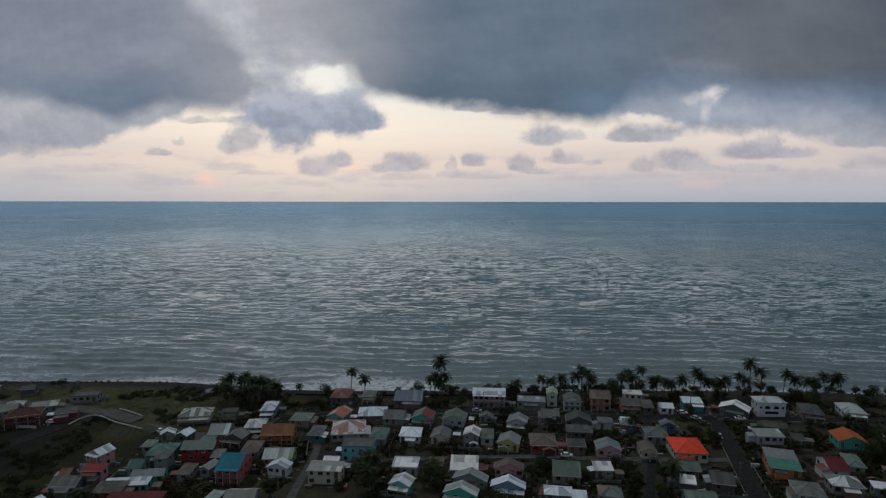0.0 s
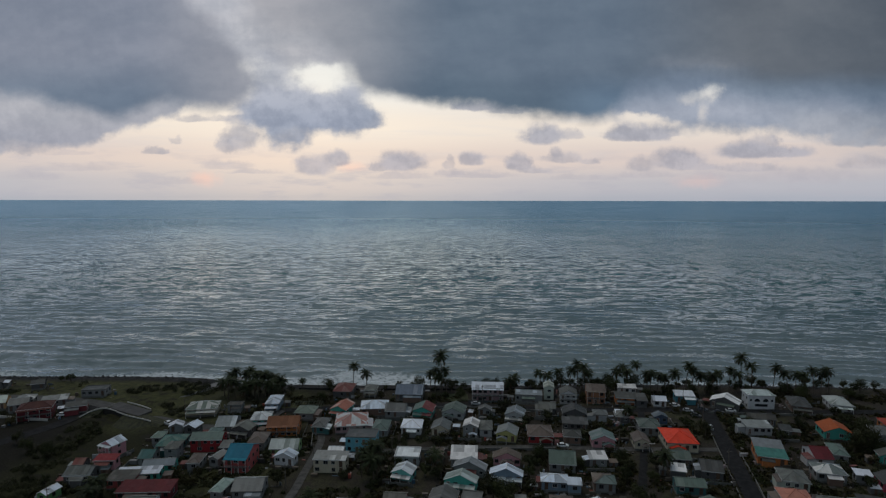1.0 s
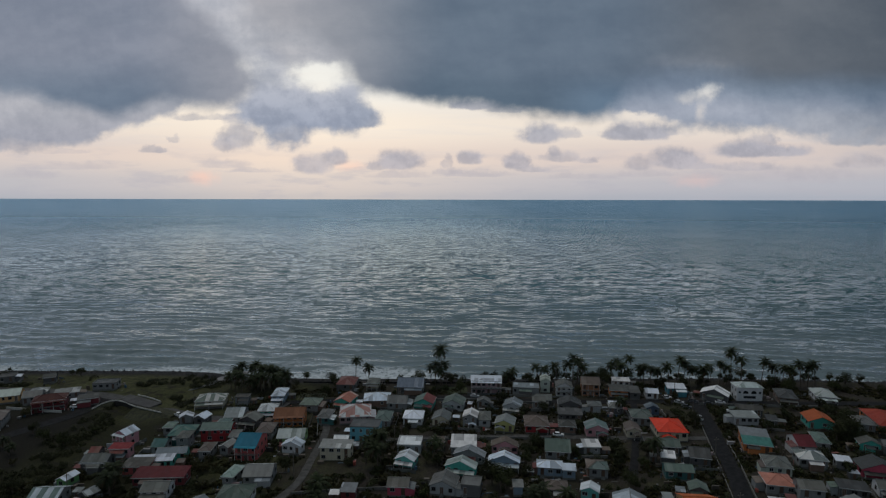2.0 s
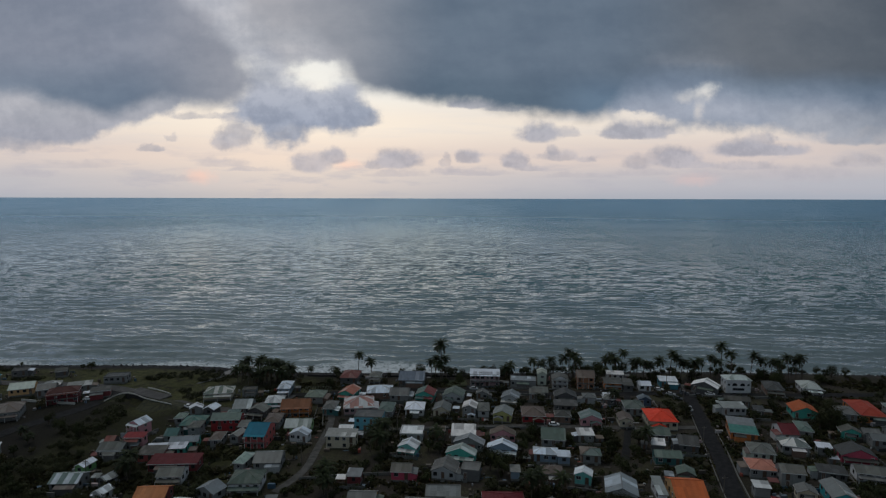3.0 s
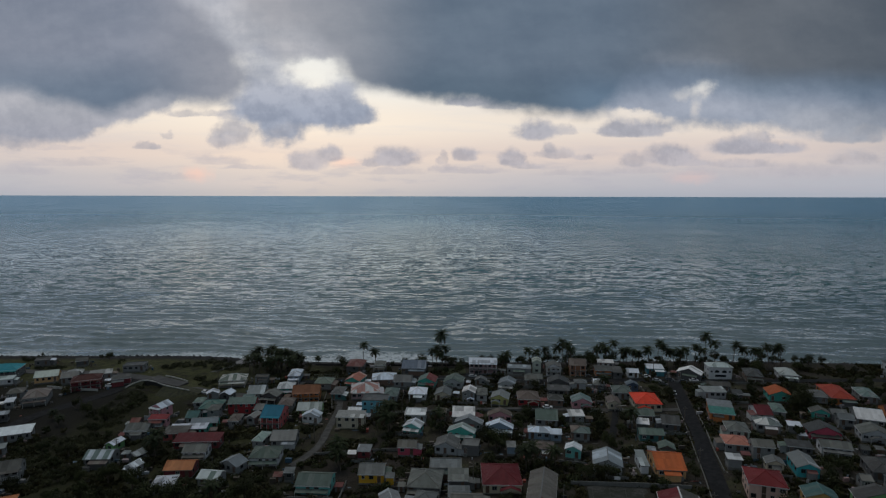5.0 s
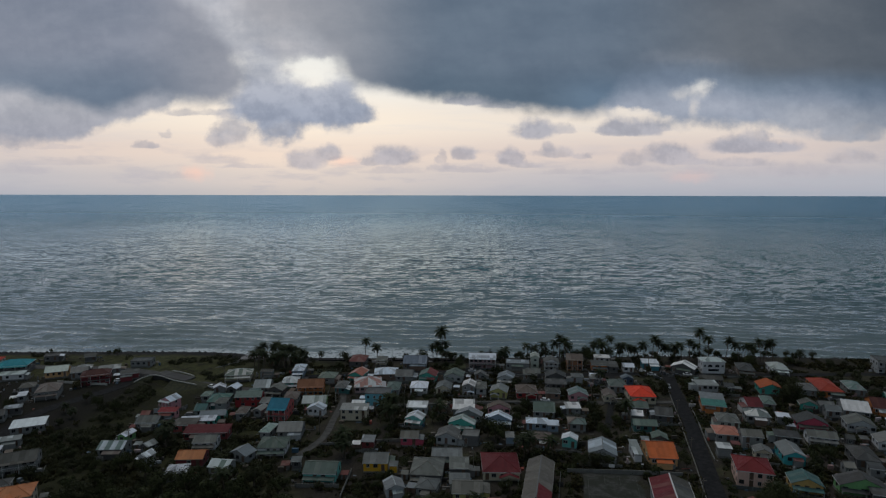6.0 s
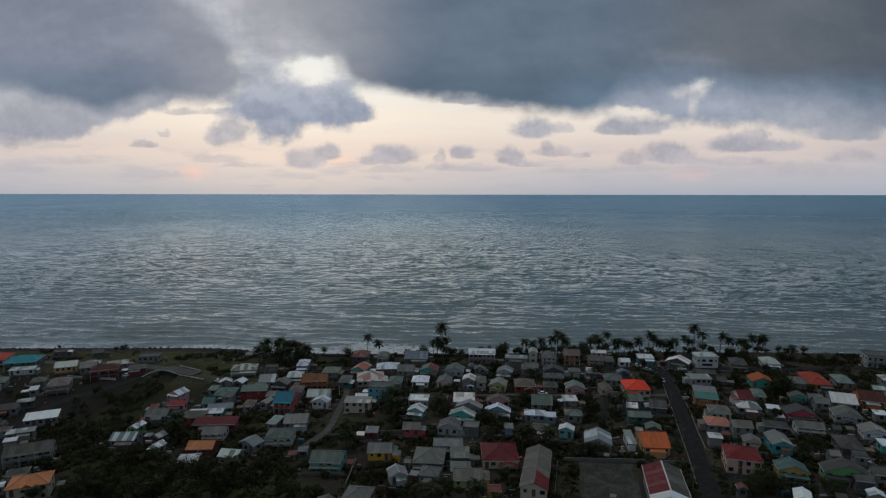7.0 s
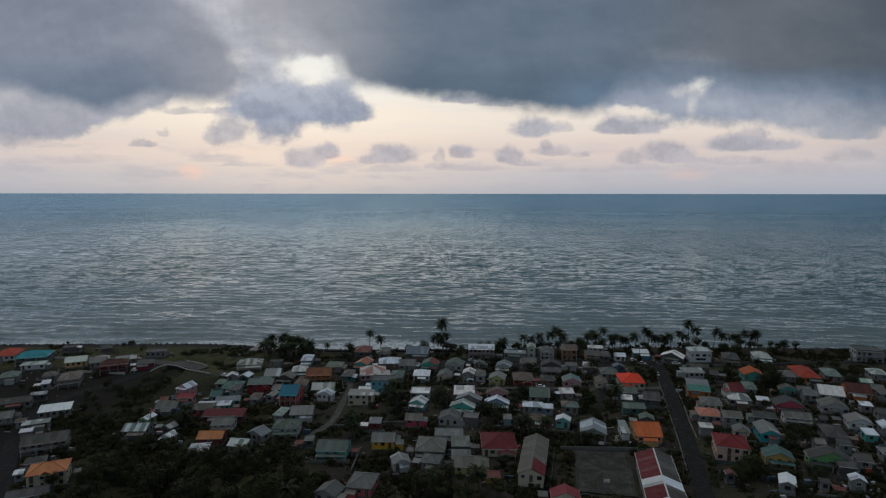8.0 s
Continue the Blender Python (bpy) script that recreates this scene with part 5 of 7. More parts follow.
house(168.8, 150.4, 4.7, 5.4, 3.3, 1.2, -18, "s", "dgrey", "grey", 1)
house(142.8, 115.6, 3.3, 5.4, 3.3, 0.8, -18, "h", "grey", "grey", 1)
house(155.8, 179.6, 5.3, 4.7, 3.3, 1.1, -14, "s", "grey", "grey", 1)
house(122.9, 106.7, 4.5, 3.4, 3.3, 0.4, -18, "m", "dgrey", "dark", 1)
school = house(26.2, 117.0, 7.7, 25.8, 4.8, 1.7, -14, "g", "hallgrey", "cream", 2)
bm = bmesh.new()
slab(bm, [(0.3, -13.3, 6.95), (4.25, -13.3, 5.21), (4.25, -6.5, 5.21), (0.3, -5.0, 6.95)], 0.09)
part("mended_roof_patch", bm, ROOFS["dred"], school, "dark red patch of newer roof sheet")
house(131.1, 167.9, 4.2, 3.4, 3.3, 0.4, -18, "m", "white", "grey", 1)
house(121.6, 149.8, 7.6, 4.6, 3.3, 0.5, -18, "m", "dgrey", "dark", 1)
house(162.1, 201.6, 6.0, 8.1, 3.3, 1.4, -18, "h", "grey", "grey", 1)
house(154.9, 174.3, 5.1, 5.1, 3.3, 1.2, -16, "s", "grey", "grey", 1)
house(189.6, 188.0, 4.5, 4.4, 3.3, 1.0, -18, "s", "lgreen", "teal", 1)
house(141.8, 146.0, 2.3, 3.0, 3.3, 0.7, -18, "s", "dgrey", "dark", 1)
house(133.7, 122.8, 3.7, 3.5, 3.3, 0.4, -18, "m", "dgrey", "grey", 1)
house(84.7, 104.0, 2.3, 2.3, 3.3, 0.5, -12, "g", "redbr", "dark", 1)
house(109.4, 96.9, 2.3, 2.3, 3.3, 0.2, -18, "m", "dgrey", "grey", 1)
house(72.8, 225.2, 3.5, 5.4, 3.3, 0.6, -8, "m", "white", "grey", 1)
house(79.7, 184.4, 7.3, 6.3, 3.3, 1.4, -8, "s", "dgreen", "dark", 1)
house(22.5, 155.7, 2.7, 3.4, 3.3, 0.4, -4, "m", "lgrey", "slate", 1)
house(-58.4, 236.2, 7.9, 8.2, 3.3, 1.8, -4, "h", "green", "grey", 1)
house(8.3, 157.2, 5.8, 5.9, 3.7, 0.3, -11, "f", "grey", "dgreyw", 1)
house(-52.0, 139.6, 2.8, 2.7, 3.3, 0.3, 2, "m", "grey", "dark", 1)
house(-218.9, 272.9, 6.7, 6.6, 3.3, 0.3, 22, "f", "dgrey", "dgreyw", 1)
house(-197.3, 272.5, 5.3, 5.0, 3.3, 1.1, 22, "s", "dgrey", "dark", 1)
house(-186.2, 195.4, 6.0, 3.1, 3.3, 0.4, 22, "m", "lgrey", "dark", 1)
house(-173.7, 165.4, 3.1, 3.2, 3.3, 0.8, 22, "h", "brown", "grey", 1)
house(187.9, 179.1, 4.4, 5.0, 3.3, 1.1, -18, "s", "dgreen", "grey", 1)
house(129.1, 205.8, 3.6, 4.4, 3.3, 0.5, -16, "m", "dgrey", "dark", 1)
house(44.7, 236.3, 6.6, 6.5, 3.5, 1.4, -8, "s", "grey", "dark", 1)


# ---- palms and trees ----
def palm_meshes(seed, high):
    rng = random.Random(seed)
    bm = bmesh.new()
    lean = rng.uniform(0.4, 1.8), rng.uniform(-0.9, 0.9)
    rings = []
    for i in range(9):
        k = i / 8
        r = 0.24 - 0.12 * k + (0.12 if i == 0 else 0)
        c = Vector((lean[0] * k * k, lean[1] * k * k, high * k - 0.4))
        rings.append([bm.verts.new(c + Vector((r * math.cos(q * math.pi / 3), r * math.sin(q * math.pi / 3), 0))) for q in range(6)])
    for lo, hi in zip(rings, rings[1:]):
        for q in range(6):
            bm.faces.new((lo[q], lo[(q + 1) % 6], hi[(q + 1) % 6], hi[q]))
    trunk = kept(bm, "trunk", BARK)
    top = Vector((lean[0], lean[1], high - 0.4))
    green, dry = bmesh.new(), bmesh.new()
    count = rng.randint(26, 31)
    for f in range(count):
        turn = f * 2.39996 + rng.uniform(-0.25, 0.25)
        tilt = 1.2 - 1.65 * (f / count) + rng.uniform(-0.12, 0.12)
        length = rng.uniform(3.5, 4.7)
        bm = dry if f > count - 6 else green
        out = Vector((math.cos(turn), math.sin(turn), 0))
        across = Vector((-math.sin(turn), math.cos(turn), 0))
        spine, at, angle = [top.copy()], top.copy(), tilt
        for s in range(8):
            at = at + (out * math.cos(angle) + Vector((0, 0, math.sin(angle)))) * (length / 8)
            spine.append(at.copy())
            angle -= 0.11 + 0.036 * s
        for s in range(1, 9):
            for half in (0, 0.5):
                p = spine[s - 1].lerp(spine[s], half)
                reach = (0.95 * math.sin(math.pi * min(0.97, (s - 1 + half) / 8 * 0.86 + 0.12))) + 0.12
                step = (spine[s] - spine[s - 1]).normalized()
                for sign in (-1, 1):
                    tip = p + across * sign * reach * 0.85 + step * reach * 0.45 + Vector((0, 0, -0.34 * reach + rng.uniform(-0.08, 0.08)))
                    v = [bm.verts.new(c) for c in (p - step * 0.15, p + step * 0.16, tip)]
                    bm.faces.new(v)
    return trunk, kept(green, "crown", FROND), kept(dry, "dead_fronds", DRY)


PALMS = [palm_meshes(40 + i, h) for i, h in enumerate((11.5, 13.5, 9.5, 7.0, 5.2))]


def palm(x, y, high, turn=None):
    pick = min(range(5), key=lambda i: abs((11.5, 13.5, 9.5, 7.0, 5.2)[i] - high))
    k = high / (11.5, 13.5, 9.5, 7.0, 5.2)[pick]
    root = new("coconut_palm")
    root.matrix_world = pose(x, y, ground_z(x, y), 0, 0, dice.uniform(0, 360) if turn is None else turn) @ Matrix.Diagonal((k, k, k, 1))
    word = "tall slender" if high > 10 else "young" if high < 6 else "bushy"
    tagged(root, f"{word} coconut palm with drooping dark green fronds", "palm tree", "coconut palms")
    for name, mesh in zip(("trunk", "crown", "dead_fronds"), PALMS[pick]):
        share(name, mesh, root, Matrix.Identity(4))


def tree_meshes(seed, wide, high, leaf, leaves):
    """A short forked trunk and a crown of leaf sprays gathered in uneven clumps."""
    rng = random.Random(seed)
    wood, crown = bmesh.new(), bmesh.new()

    def limb(p, q, r0, r1):
        way = (q - p).normalized()
        u = way.orthogonal().normalized()
        v = way.cross(u)
        lo, hi = ([wood.verts.new(c + (u * math.cos(k * 1.2566) + v * math.sin(k * 1.2566)) * r) for k in range(5)] for c, r in ((p, r0), (q, r1)))
        for k in range(5):
            wood.faces.new((lo[k], lo[(k + 1) % 5], hi[(k + 1) % 5], hi[k]))

    fork = Vector((rng.uniform(-0.2, 0.2), rng.uniform(-0.2, 0.2), high * 0.33))
    limb(Vector((0, 0, -0.5)), fork, 0.09 * wide * 0.5 + 0.06, 0.03 * wide + 0.05)
    clumps = []
    for i in range(9):
        turn, up = i * 2.4 + rng.uniform(-0.4, 0.4), rng.uniform(0.42, 0.9)
        reach = wide * 0.5 * rng.uniform(0.35, 0.78) * math.sqrt(max(0.1, 1 - ((up - 0.6) / 0.5) ** 2))
        c = Vector((math.cos(turn) * reach, math.sin(turn) * reach, high * up))
        limb(fork, c, 0.02 * wide + 0.03, 0.02)
        clumps.append((c, wide * rng.uniform(0.17, 0.27)))
    for i in range(leaves):
        c, r = clumps[rng.randrange(len(clumps))]
        way = Vector((rng.gauss(0, 1), rng.gauss(0, 1), rng.gauss(0.15, 0.8))).normalized()
        p = c + way * r * rng.uniform(0.55, 1.12)
        p.z = max(0.15, p.z)
        size = rng.uniform(0.16, 0.34)
        u = (way.orthogonal().normalized() * rng.uniform(0.6, 1) + way * rng.uniform(-0.5, 0.5)).normalized()
        v = way.cross(u).normalized()
        q = [crown.verts.new(p + u * size), crown.verts.new(p + v * size * 0.55), crown.verts.new(p - u * size), crown.verts.new(p - v * size * 0.55)]
        crown.faces.new(q)
    return kept(wood, "trunk", BARK), kept(crown, "crown", leaf)


TREES = [tree_meshes(70 + i, w, h, leaf, k) for i, (w, h, leaf, k) in enumerate((
    (7.0, 6.5, LEAF, 1500), (8.5, 8.0, LEAF_DARK, 1900), (5.5, 6.0, LEAF, 1100), (6.0, 4.6, LEAF_DARK, 1200), (9.5, 7.4, LEAF, 2000)))]
BUSHES = [tree_meshes(90 + i, w, h, leaf, k) for i, (w, h, leaf, k) in enumerate(((3.2, 2.3, BUSH, 420), (2.4, 1.7, LEAF, 320), (4.0, 2.6, LEAF_DARK, 520), (2.8, 2.8, BUSH, 380)))]


def grown(kinds, name, label, category, group, x, y, k):
    trunk, crown = kinds[dice.randrange(len(kinds))]
    root = new(name)
    root.matrix_world = pose(x, y, ground_z(x, y) - 0.1, 0, 0, dice.uniform(0, 360)) @ Matrix.Diagonal((k, k, k * dice.uniform(0.85, 1.15), 1))
    tagged(root, label, category, group)
    share("trunk", trunk, root, Matrix.Identity(4))
    share("crown", crown, root, Matrix.Identity(4))


def tree(x, y, k=1.0):
    while k > 0.4 and not free(x, y, 2.6 * k):
        k *= 0.8
    if not free(x, y, 0.6):
        return
    grown(TREES, "broadleaf_tree", "dark green broadleaf tree with a dense uneven crown", "tree", "trees among the houses", x, y, k)


def bush(x, y, k=1.0):
    grown(BUSHES, "garden_bush", "low dark green garden bush", "bush", "bushes among the houses", x, y, k)


# ---- roads ----
ASPHALT, _n, _p, _at = surface("worn_asphalt", 0.9)
_p.inputs["Specular IOR Level"].default_value = 0.15
_n.put(_p.inputs["Base Color"], _n.mix(_n.ramp(_n.noise(_at, 0.6, 6.0, 0.65)["Fac"], 0.35, 0.7), (0.011, 0.0115, 0.013), (0.026, 0.026, 0.028)))
bump(_n, _p, _n.noise(_at, 9.0, 3.0)["Fac"], 0.4, 0.03)
# bridge road: asphalt with the sky's grazing sheen painted in as paler grey
SHEEN_ROAD, _n, _p, _at = surface("sky_sheen_asphalt", 0.8)
_n.put(_p.inputs["Base Color"], _n.mix(_n.ramp(_n.noise(_at, 0.4, 6.0, 0.65)["Fac"], 0.35, 0.7), (0.032, 0.032, 0.033), (0.066, 0.066, 0.066)))
bump(_n, _p, _n.noise(_at, 9.0, 3.0)["Fac"], 0.4, 0.03)
TRACK, _n, _p, _at = surface("pale_concrete_lane", 0.9)
_n.put(_p.inputs["Base Color"], _n.mix(_n.ramp(_n.noise(_at, 0.5, 6.0, 0.65)["Fac"], 0.35, 0.7), (0.034, 0.033, 0.031), (0.085, 0.082, 0.078)))


def ribbon(name, line, width, material, label, lift=0.12, thick=0.5, kerb=None):
    """A road: a thick strip along a line that lies on the land."""
    pts = []
    for (x0, y0), (x1, y1) in zip(line, line[1:]):
        k = max(1, int(math.hypot(x1 - x0, y1 - y0) / 4))
        pts += [Vector((x0 + (x1 - x0) * i / k, y0 + (y1 - y0) * i / k)) for i in range(k)]
    pts.append(Vector(line[-1]))
    for _ in range(3):
        pts = [pts[0]] + [(p + q * 2 + r) / 4 for p, q, r in zip(pts, pts[1:], pts[2:])] + [pts[-1]]
    bm = bmesh.new()
    rows = []
    for i, p in enumerate(pts):
        way = (pts[min(i + 1, len(pts) - 1)] - pts[max(i - 1, 0)]).normalized()
        side = Vector((way.y, -way.x)) * width / 2
        l, r = p - side, p + side
        z = max(ground_z(*l), ground_z(*r), ground_z(*p)) + lift
        rows.append([bm.verts.new((q.x, q.y, h)) for q, h in ((l, z), (r, z), (r, z - thick), (l, z - thick))])
    for a, b in zip(rows, rows[1:]):
        for k in range(4):
            bm.faces.new((a[k], b[k], b[(k + 1) % 4], a[(k + 1) % 4]))
    bm.normal_update()
    bmesh.ops.recalc_face_normals(bm, faces=bm.faces)
    return tagged(part(name, bm, material, None), label, "road", kind="structure")


MAIN = [(113, 235), (109.3, 222.5), (104.6, 203), (99.4, 185), (95, 166.5), (89.8, 151), (85.6, 135.7), (76.6, 106), (73, 95), (62, 55), (48, 0), (36, -60)]
COAST = [(-72, 244), (-21, 250.4), (16, 248), (28, 245), (51, 240), (98, 237), (142, 232), (164, 230), (300, 222)]
BRIDGE_ROAD = [(-330, 262), (-230, 262), (-185, 259), (-163, 255), (-147, 248), (-129, 238.5), (-113, 229.5), (-98, 224), (-78, 226), (-72, 244)]
BANK_ROAD = [(-156, 251), (-158, 230), (-166, 218), (-175, 204), (-179, 190), (-177, 176), (-171, 159), (-161, 140), (-146, 115), (-132, 80), (-120, 30)]
LANE = [(-46, 196), (-26.7, 199.8), (3, 201.3), (23.5, 201.3), (43, 200), (58.7, 197.8), (99, 195)]
PATHWAY = [(-50, 226), (-46.5, 210), (-46.9, 195), (-47.3, 178), (-47.2, 166), (-50, 158), (-54, 150)]
BACK_LANE = [(85, 236), (77, 210), (69, 186), (62, 167)]
ribbon("road", MAIN, 5.5, ASPHALT, "straight worn asphalt street between the houses")
ribbon("road", COAST, 4.4, ASPHALT, "asphalt coast road behind the beach houses", 0.1)
ribbon("road", BRIDGE_ROAD, 6.0, SHEEN_ROAD, "asphalt road that crosses the river on a bridge", 0.16)
ribbon("road", BANK_ROAD, 6.4, ASPHALT, "dark narrow road along the river bank", 0.13)
ribbon("road", LANE, 3.2, TRACK, "narrow lane between garden fences", 0.09)
ribbon("road", PATHWAY, 2.8, TRACK, "pale narrow concrete lane winding between houses", 0.11)
ribbon("road", BACK_LANE, 2.6, ASPHALT, "narrow lane behind the houses", 0.08)
WAYS = [(MAIN, 3.4), (COAST, 3.2), (BRIDGE_ROAD, 4.0), (BANK_ROAD, 4.2), (LANE, 2.4), (PATHWAY, 2.6), (BACK_LANE, 2.2)]


def make_river():
    m, n, p, at = surface("river_water", 0.3)
    n.put(p.inputs["Base Color"], n.mix(n.noise(at, 0.3, 3.0)["Fac"], (0.012, 0.02, 0.02), (0.03, 0.036, 0.032)))
    bump(n, p, n.noise(at, 1.2, 3.0)["Fac"], 0.12, 0.2)
    bm = bmesh.new()
    line = [(-107, 294, 6), (-112, 284, 5.5), (-118, 273, 3.2), (-124, 264, 1.2)]
    rows = [(bm.verts.new((x - w, y - w * 0.25, 1.3)), bm.verts.new((x + w, y + w * 0.25, 1.3))) for x, y, w in line]
    for a, b in zip(rows, rows[1:]):
        bm.faces.new((a[0], a[1], b[1], b[0]))
    bmesh.ops.recalc_face_normals(bm, faces=bm.faces)
    tagged(part("river", bm, m, None), "still pale river water near its mouth", "river", kind="structure")


make_river()


def low_wall(name, line, high, thick, material, label, category="wall", lift=0.0, kind=""):
    """A wall along a line, its top following the land."""
    bm = bmesh.new()
    rows = []
    pts = [Vector(p) for p in line]
    for i, p in enumerate(pts):
        way = (pts[min(i + 1, len(pts) - 1)] - pts[max(i - 1, 0)]).normalized()
        side = Vector((way.y, -way.x)) * thick / 2
        z = ground_z(*p) + lift
        rows.append([bm.verts.new((q.x, q.y, h)) for q, h in ((p - side, z + high), (p + side, z + high), (p + side, z - 0.8), (p - side, z - 0.8))])
    for a, b in zip(rows, rows[1:]):
        for k in range(4):
            bm.faces.new((a[k], b[k], b[(k + 1) % 4], a[(k + 1) % 4]))
    bm.faces.new(rows[0])
    bm.faces.new(rows[-1][::-1])
    bmesh.ops.recalc_face_normals(bm, faces=bm.faces)
    return tagged(part(name, bm, material, None), label, category, kind=kind)


PALE_CONCRETE = painted("pale_painted_concrete", (0.5, 0.49, 0.46), 0.85, 0.4)


def make_bridge():
    root = tagged(new("road_bridge"), "small arched concrete road bridge with pale parapets over the river", "bridge")
    deck_z = 4.6
    front = [(-154.6, 234.6), (-152.4, 238.4), (-149.4, 240.2), (-146.5, 240.2), (-144, 239.2), (-134.8, 234.0), (-121.3, 228.4)]
    rise = [3.5, 4.4, 5.1, 5.3, 5.3, 4.7, 4.3]
    for name, line, tops in (("front_parapet", front, rise), ("back_parapet", [(-141.5, 248.8), (-136, 245.9), (-131, 243.1), (-127.2, 240.8)], [4.8, 4.9, 4.8, 4.6])):
        bm = bmesh.new()
        rows = []
        pts = [Vector(p) for p in line]
        for i, p in enumerate(pts):
            way = (pts[min(i + 1, len(pts) - 1)] - pts[max(i - 1, 0)]).normalized()
            side = Vector((way.y, -way.x)) * 0.12
            rows.append([bm.verts.new((q.x, q.y, h)) for q, h in ((p - side, tops[i]), (p + side, tops[i]), (p + side, tops[i] - 0.45), (p - side, tops[i] - 0.45))])
        for a, b in zip(rows, rows[1:]):
            for k in range(4):
                bm.faces.new((a[k], b[k], b[(k + 1) % 4], a[(k + 1) % 4]))
        bm.faces.new(rows[0])
        bm.faces.new(rows[-1][::-1])
        bmesh.ops.recalc_face_normals(bm, faces=bm.faces)
        part(name, bm, PALE_CONCRETE, root)
    bm = bmesh.new()
    v = [bm.verts.new(c) for c in ((-148, 243.5, 4.2), (-129, 233.5, 4.2), (-126, 239.5, 4.2), (-146, 250.5, 4.2), (-148, 243.5, 3.5), (-129, 233.5, 3.5), (-126, 239.5, 3.5), (-146, 250.5, 3.5))]
    for f in ((0, 1, 2, 3), (7, 6, 5, 4), (0, 4, 5, 1), (1, 5, 6, 2), (2, 6, 7, 3), (3, 7, 4, 0)):
        bm.faces.new([v[i] for i in f])
    part("deck", bm, SHEEN_ROAD, root)
    # the face of the arch under the parapet, its shade painted in as near-black
    stone, n, p, at = surface("shaded_arch_stone", 0.9)
    n.put(p.inputs["Base Color"], n.mix(n.noise(at, 0.9, 5.0)["Fac"], (0.006, 0.006, 0.006), (0.026, 0.025, 0.023)))
    bm = bmesh.new()
    a, b = Vector((-148.6, 240.6, 0)), Vector((-134.6, 234.4, 0))
    rows = []
    for i in range(13):
        k = i / 12
        q = a.lerp(b, k)
        low = 1.0 + 2.2 * math.sqrt(max(0.0, 1 - (2.4 * (k - 0.5)) ** 2))
        top = 4.62 + 0.3 * math.sin(math.pi * k)
        rows.append([bm.verts.new((q.x + dx, q.y + dy, z)) for dx, dy, z in ((0, 0, low), (0, 0, top), (0.2, 0.4, top), (0.2, 0.4, low))])
    for r, s in zip(rows, rows[1:]):
        for k in range(4):
            bm.faces.new((r[k], s[k], s[(k + 1) % 4], r[(k + 1) % 4]))
    bm.faces.new(rows[0])
    bm.faces.new(rows[-1][::-1])
    bmesh.ops.recalc_face_normals(bm, faces=bm.faces)
    part("spandrel", bm, stone, root, "stone arch face with its shade painted dark")
    turf, n, p, at = surface("bank_turf", 0.95)
    n.put(p.inputs["Base Color"], n.mix(n.ramp(n.noise(at, 0.7, 6.0, 0.7)["Fac"], 0.35, 0.68), (0.016, 0.018, 0.010), (0.055, 0.056, 0.026)))
    bump(n, p, n.noise(at, 2.0, 4.0)["Fac"], 0.6, 0.2)
    for crest in (((-136.2, 234.9, 4.25), (-129.0, 231.7, 4.1), (-121.4, 228.5, 3.85), (-116.0, 226.4, 3.3)), ((-156.5, 233.4, 3.0), (-153.6, 236.8, 3.6), (-150.6, 239.6, 4.4), (-147.6, 240.5, 4.6))):
        bm = bmesh.new()
        rows = []
        for x, y, z in crest:
            rows.append([bm.verts.new(c) for c in ((x - 2.6, y - 6.5, ground_z(x - 2.6, y - 6.5) - 0.4), (x - 0.9, y - 2.4, z - 1.5), (x, y, z - 0.1), (x + 1.8, y + 4.5, z - 0.3), (x + 2.2, y + 5.2, -0.5), (x - 2.0, y - 5.0, -0.5))])
        for lo, hi in zip(rows, rows[1:]):
            for k in range(6):
                bm.faces.new((lo[k], hi[k], hi[(k + 1) % 6], lo[(k + 1) % 6]))
        bm.faces.new(rows[0])
        bm.faces.new(rows[-1][::-1])
        bmesh.ops.recalc_face_normals(bm, faces=bm.faces)
        part("earth_bank", bm, turf, root, "grassy earth bank under the road")
    for x, y in ((-147.5, 243.6), (-129.5, 234.2)):
        bm = bmesh.new()
        block(bm, x - 0.7, x + 0.7, y - 0.5, y + 6.5, 0.2, 3.6)
        part("abutment", bm, CONCRETE, root)


make_bridge()


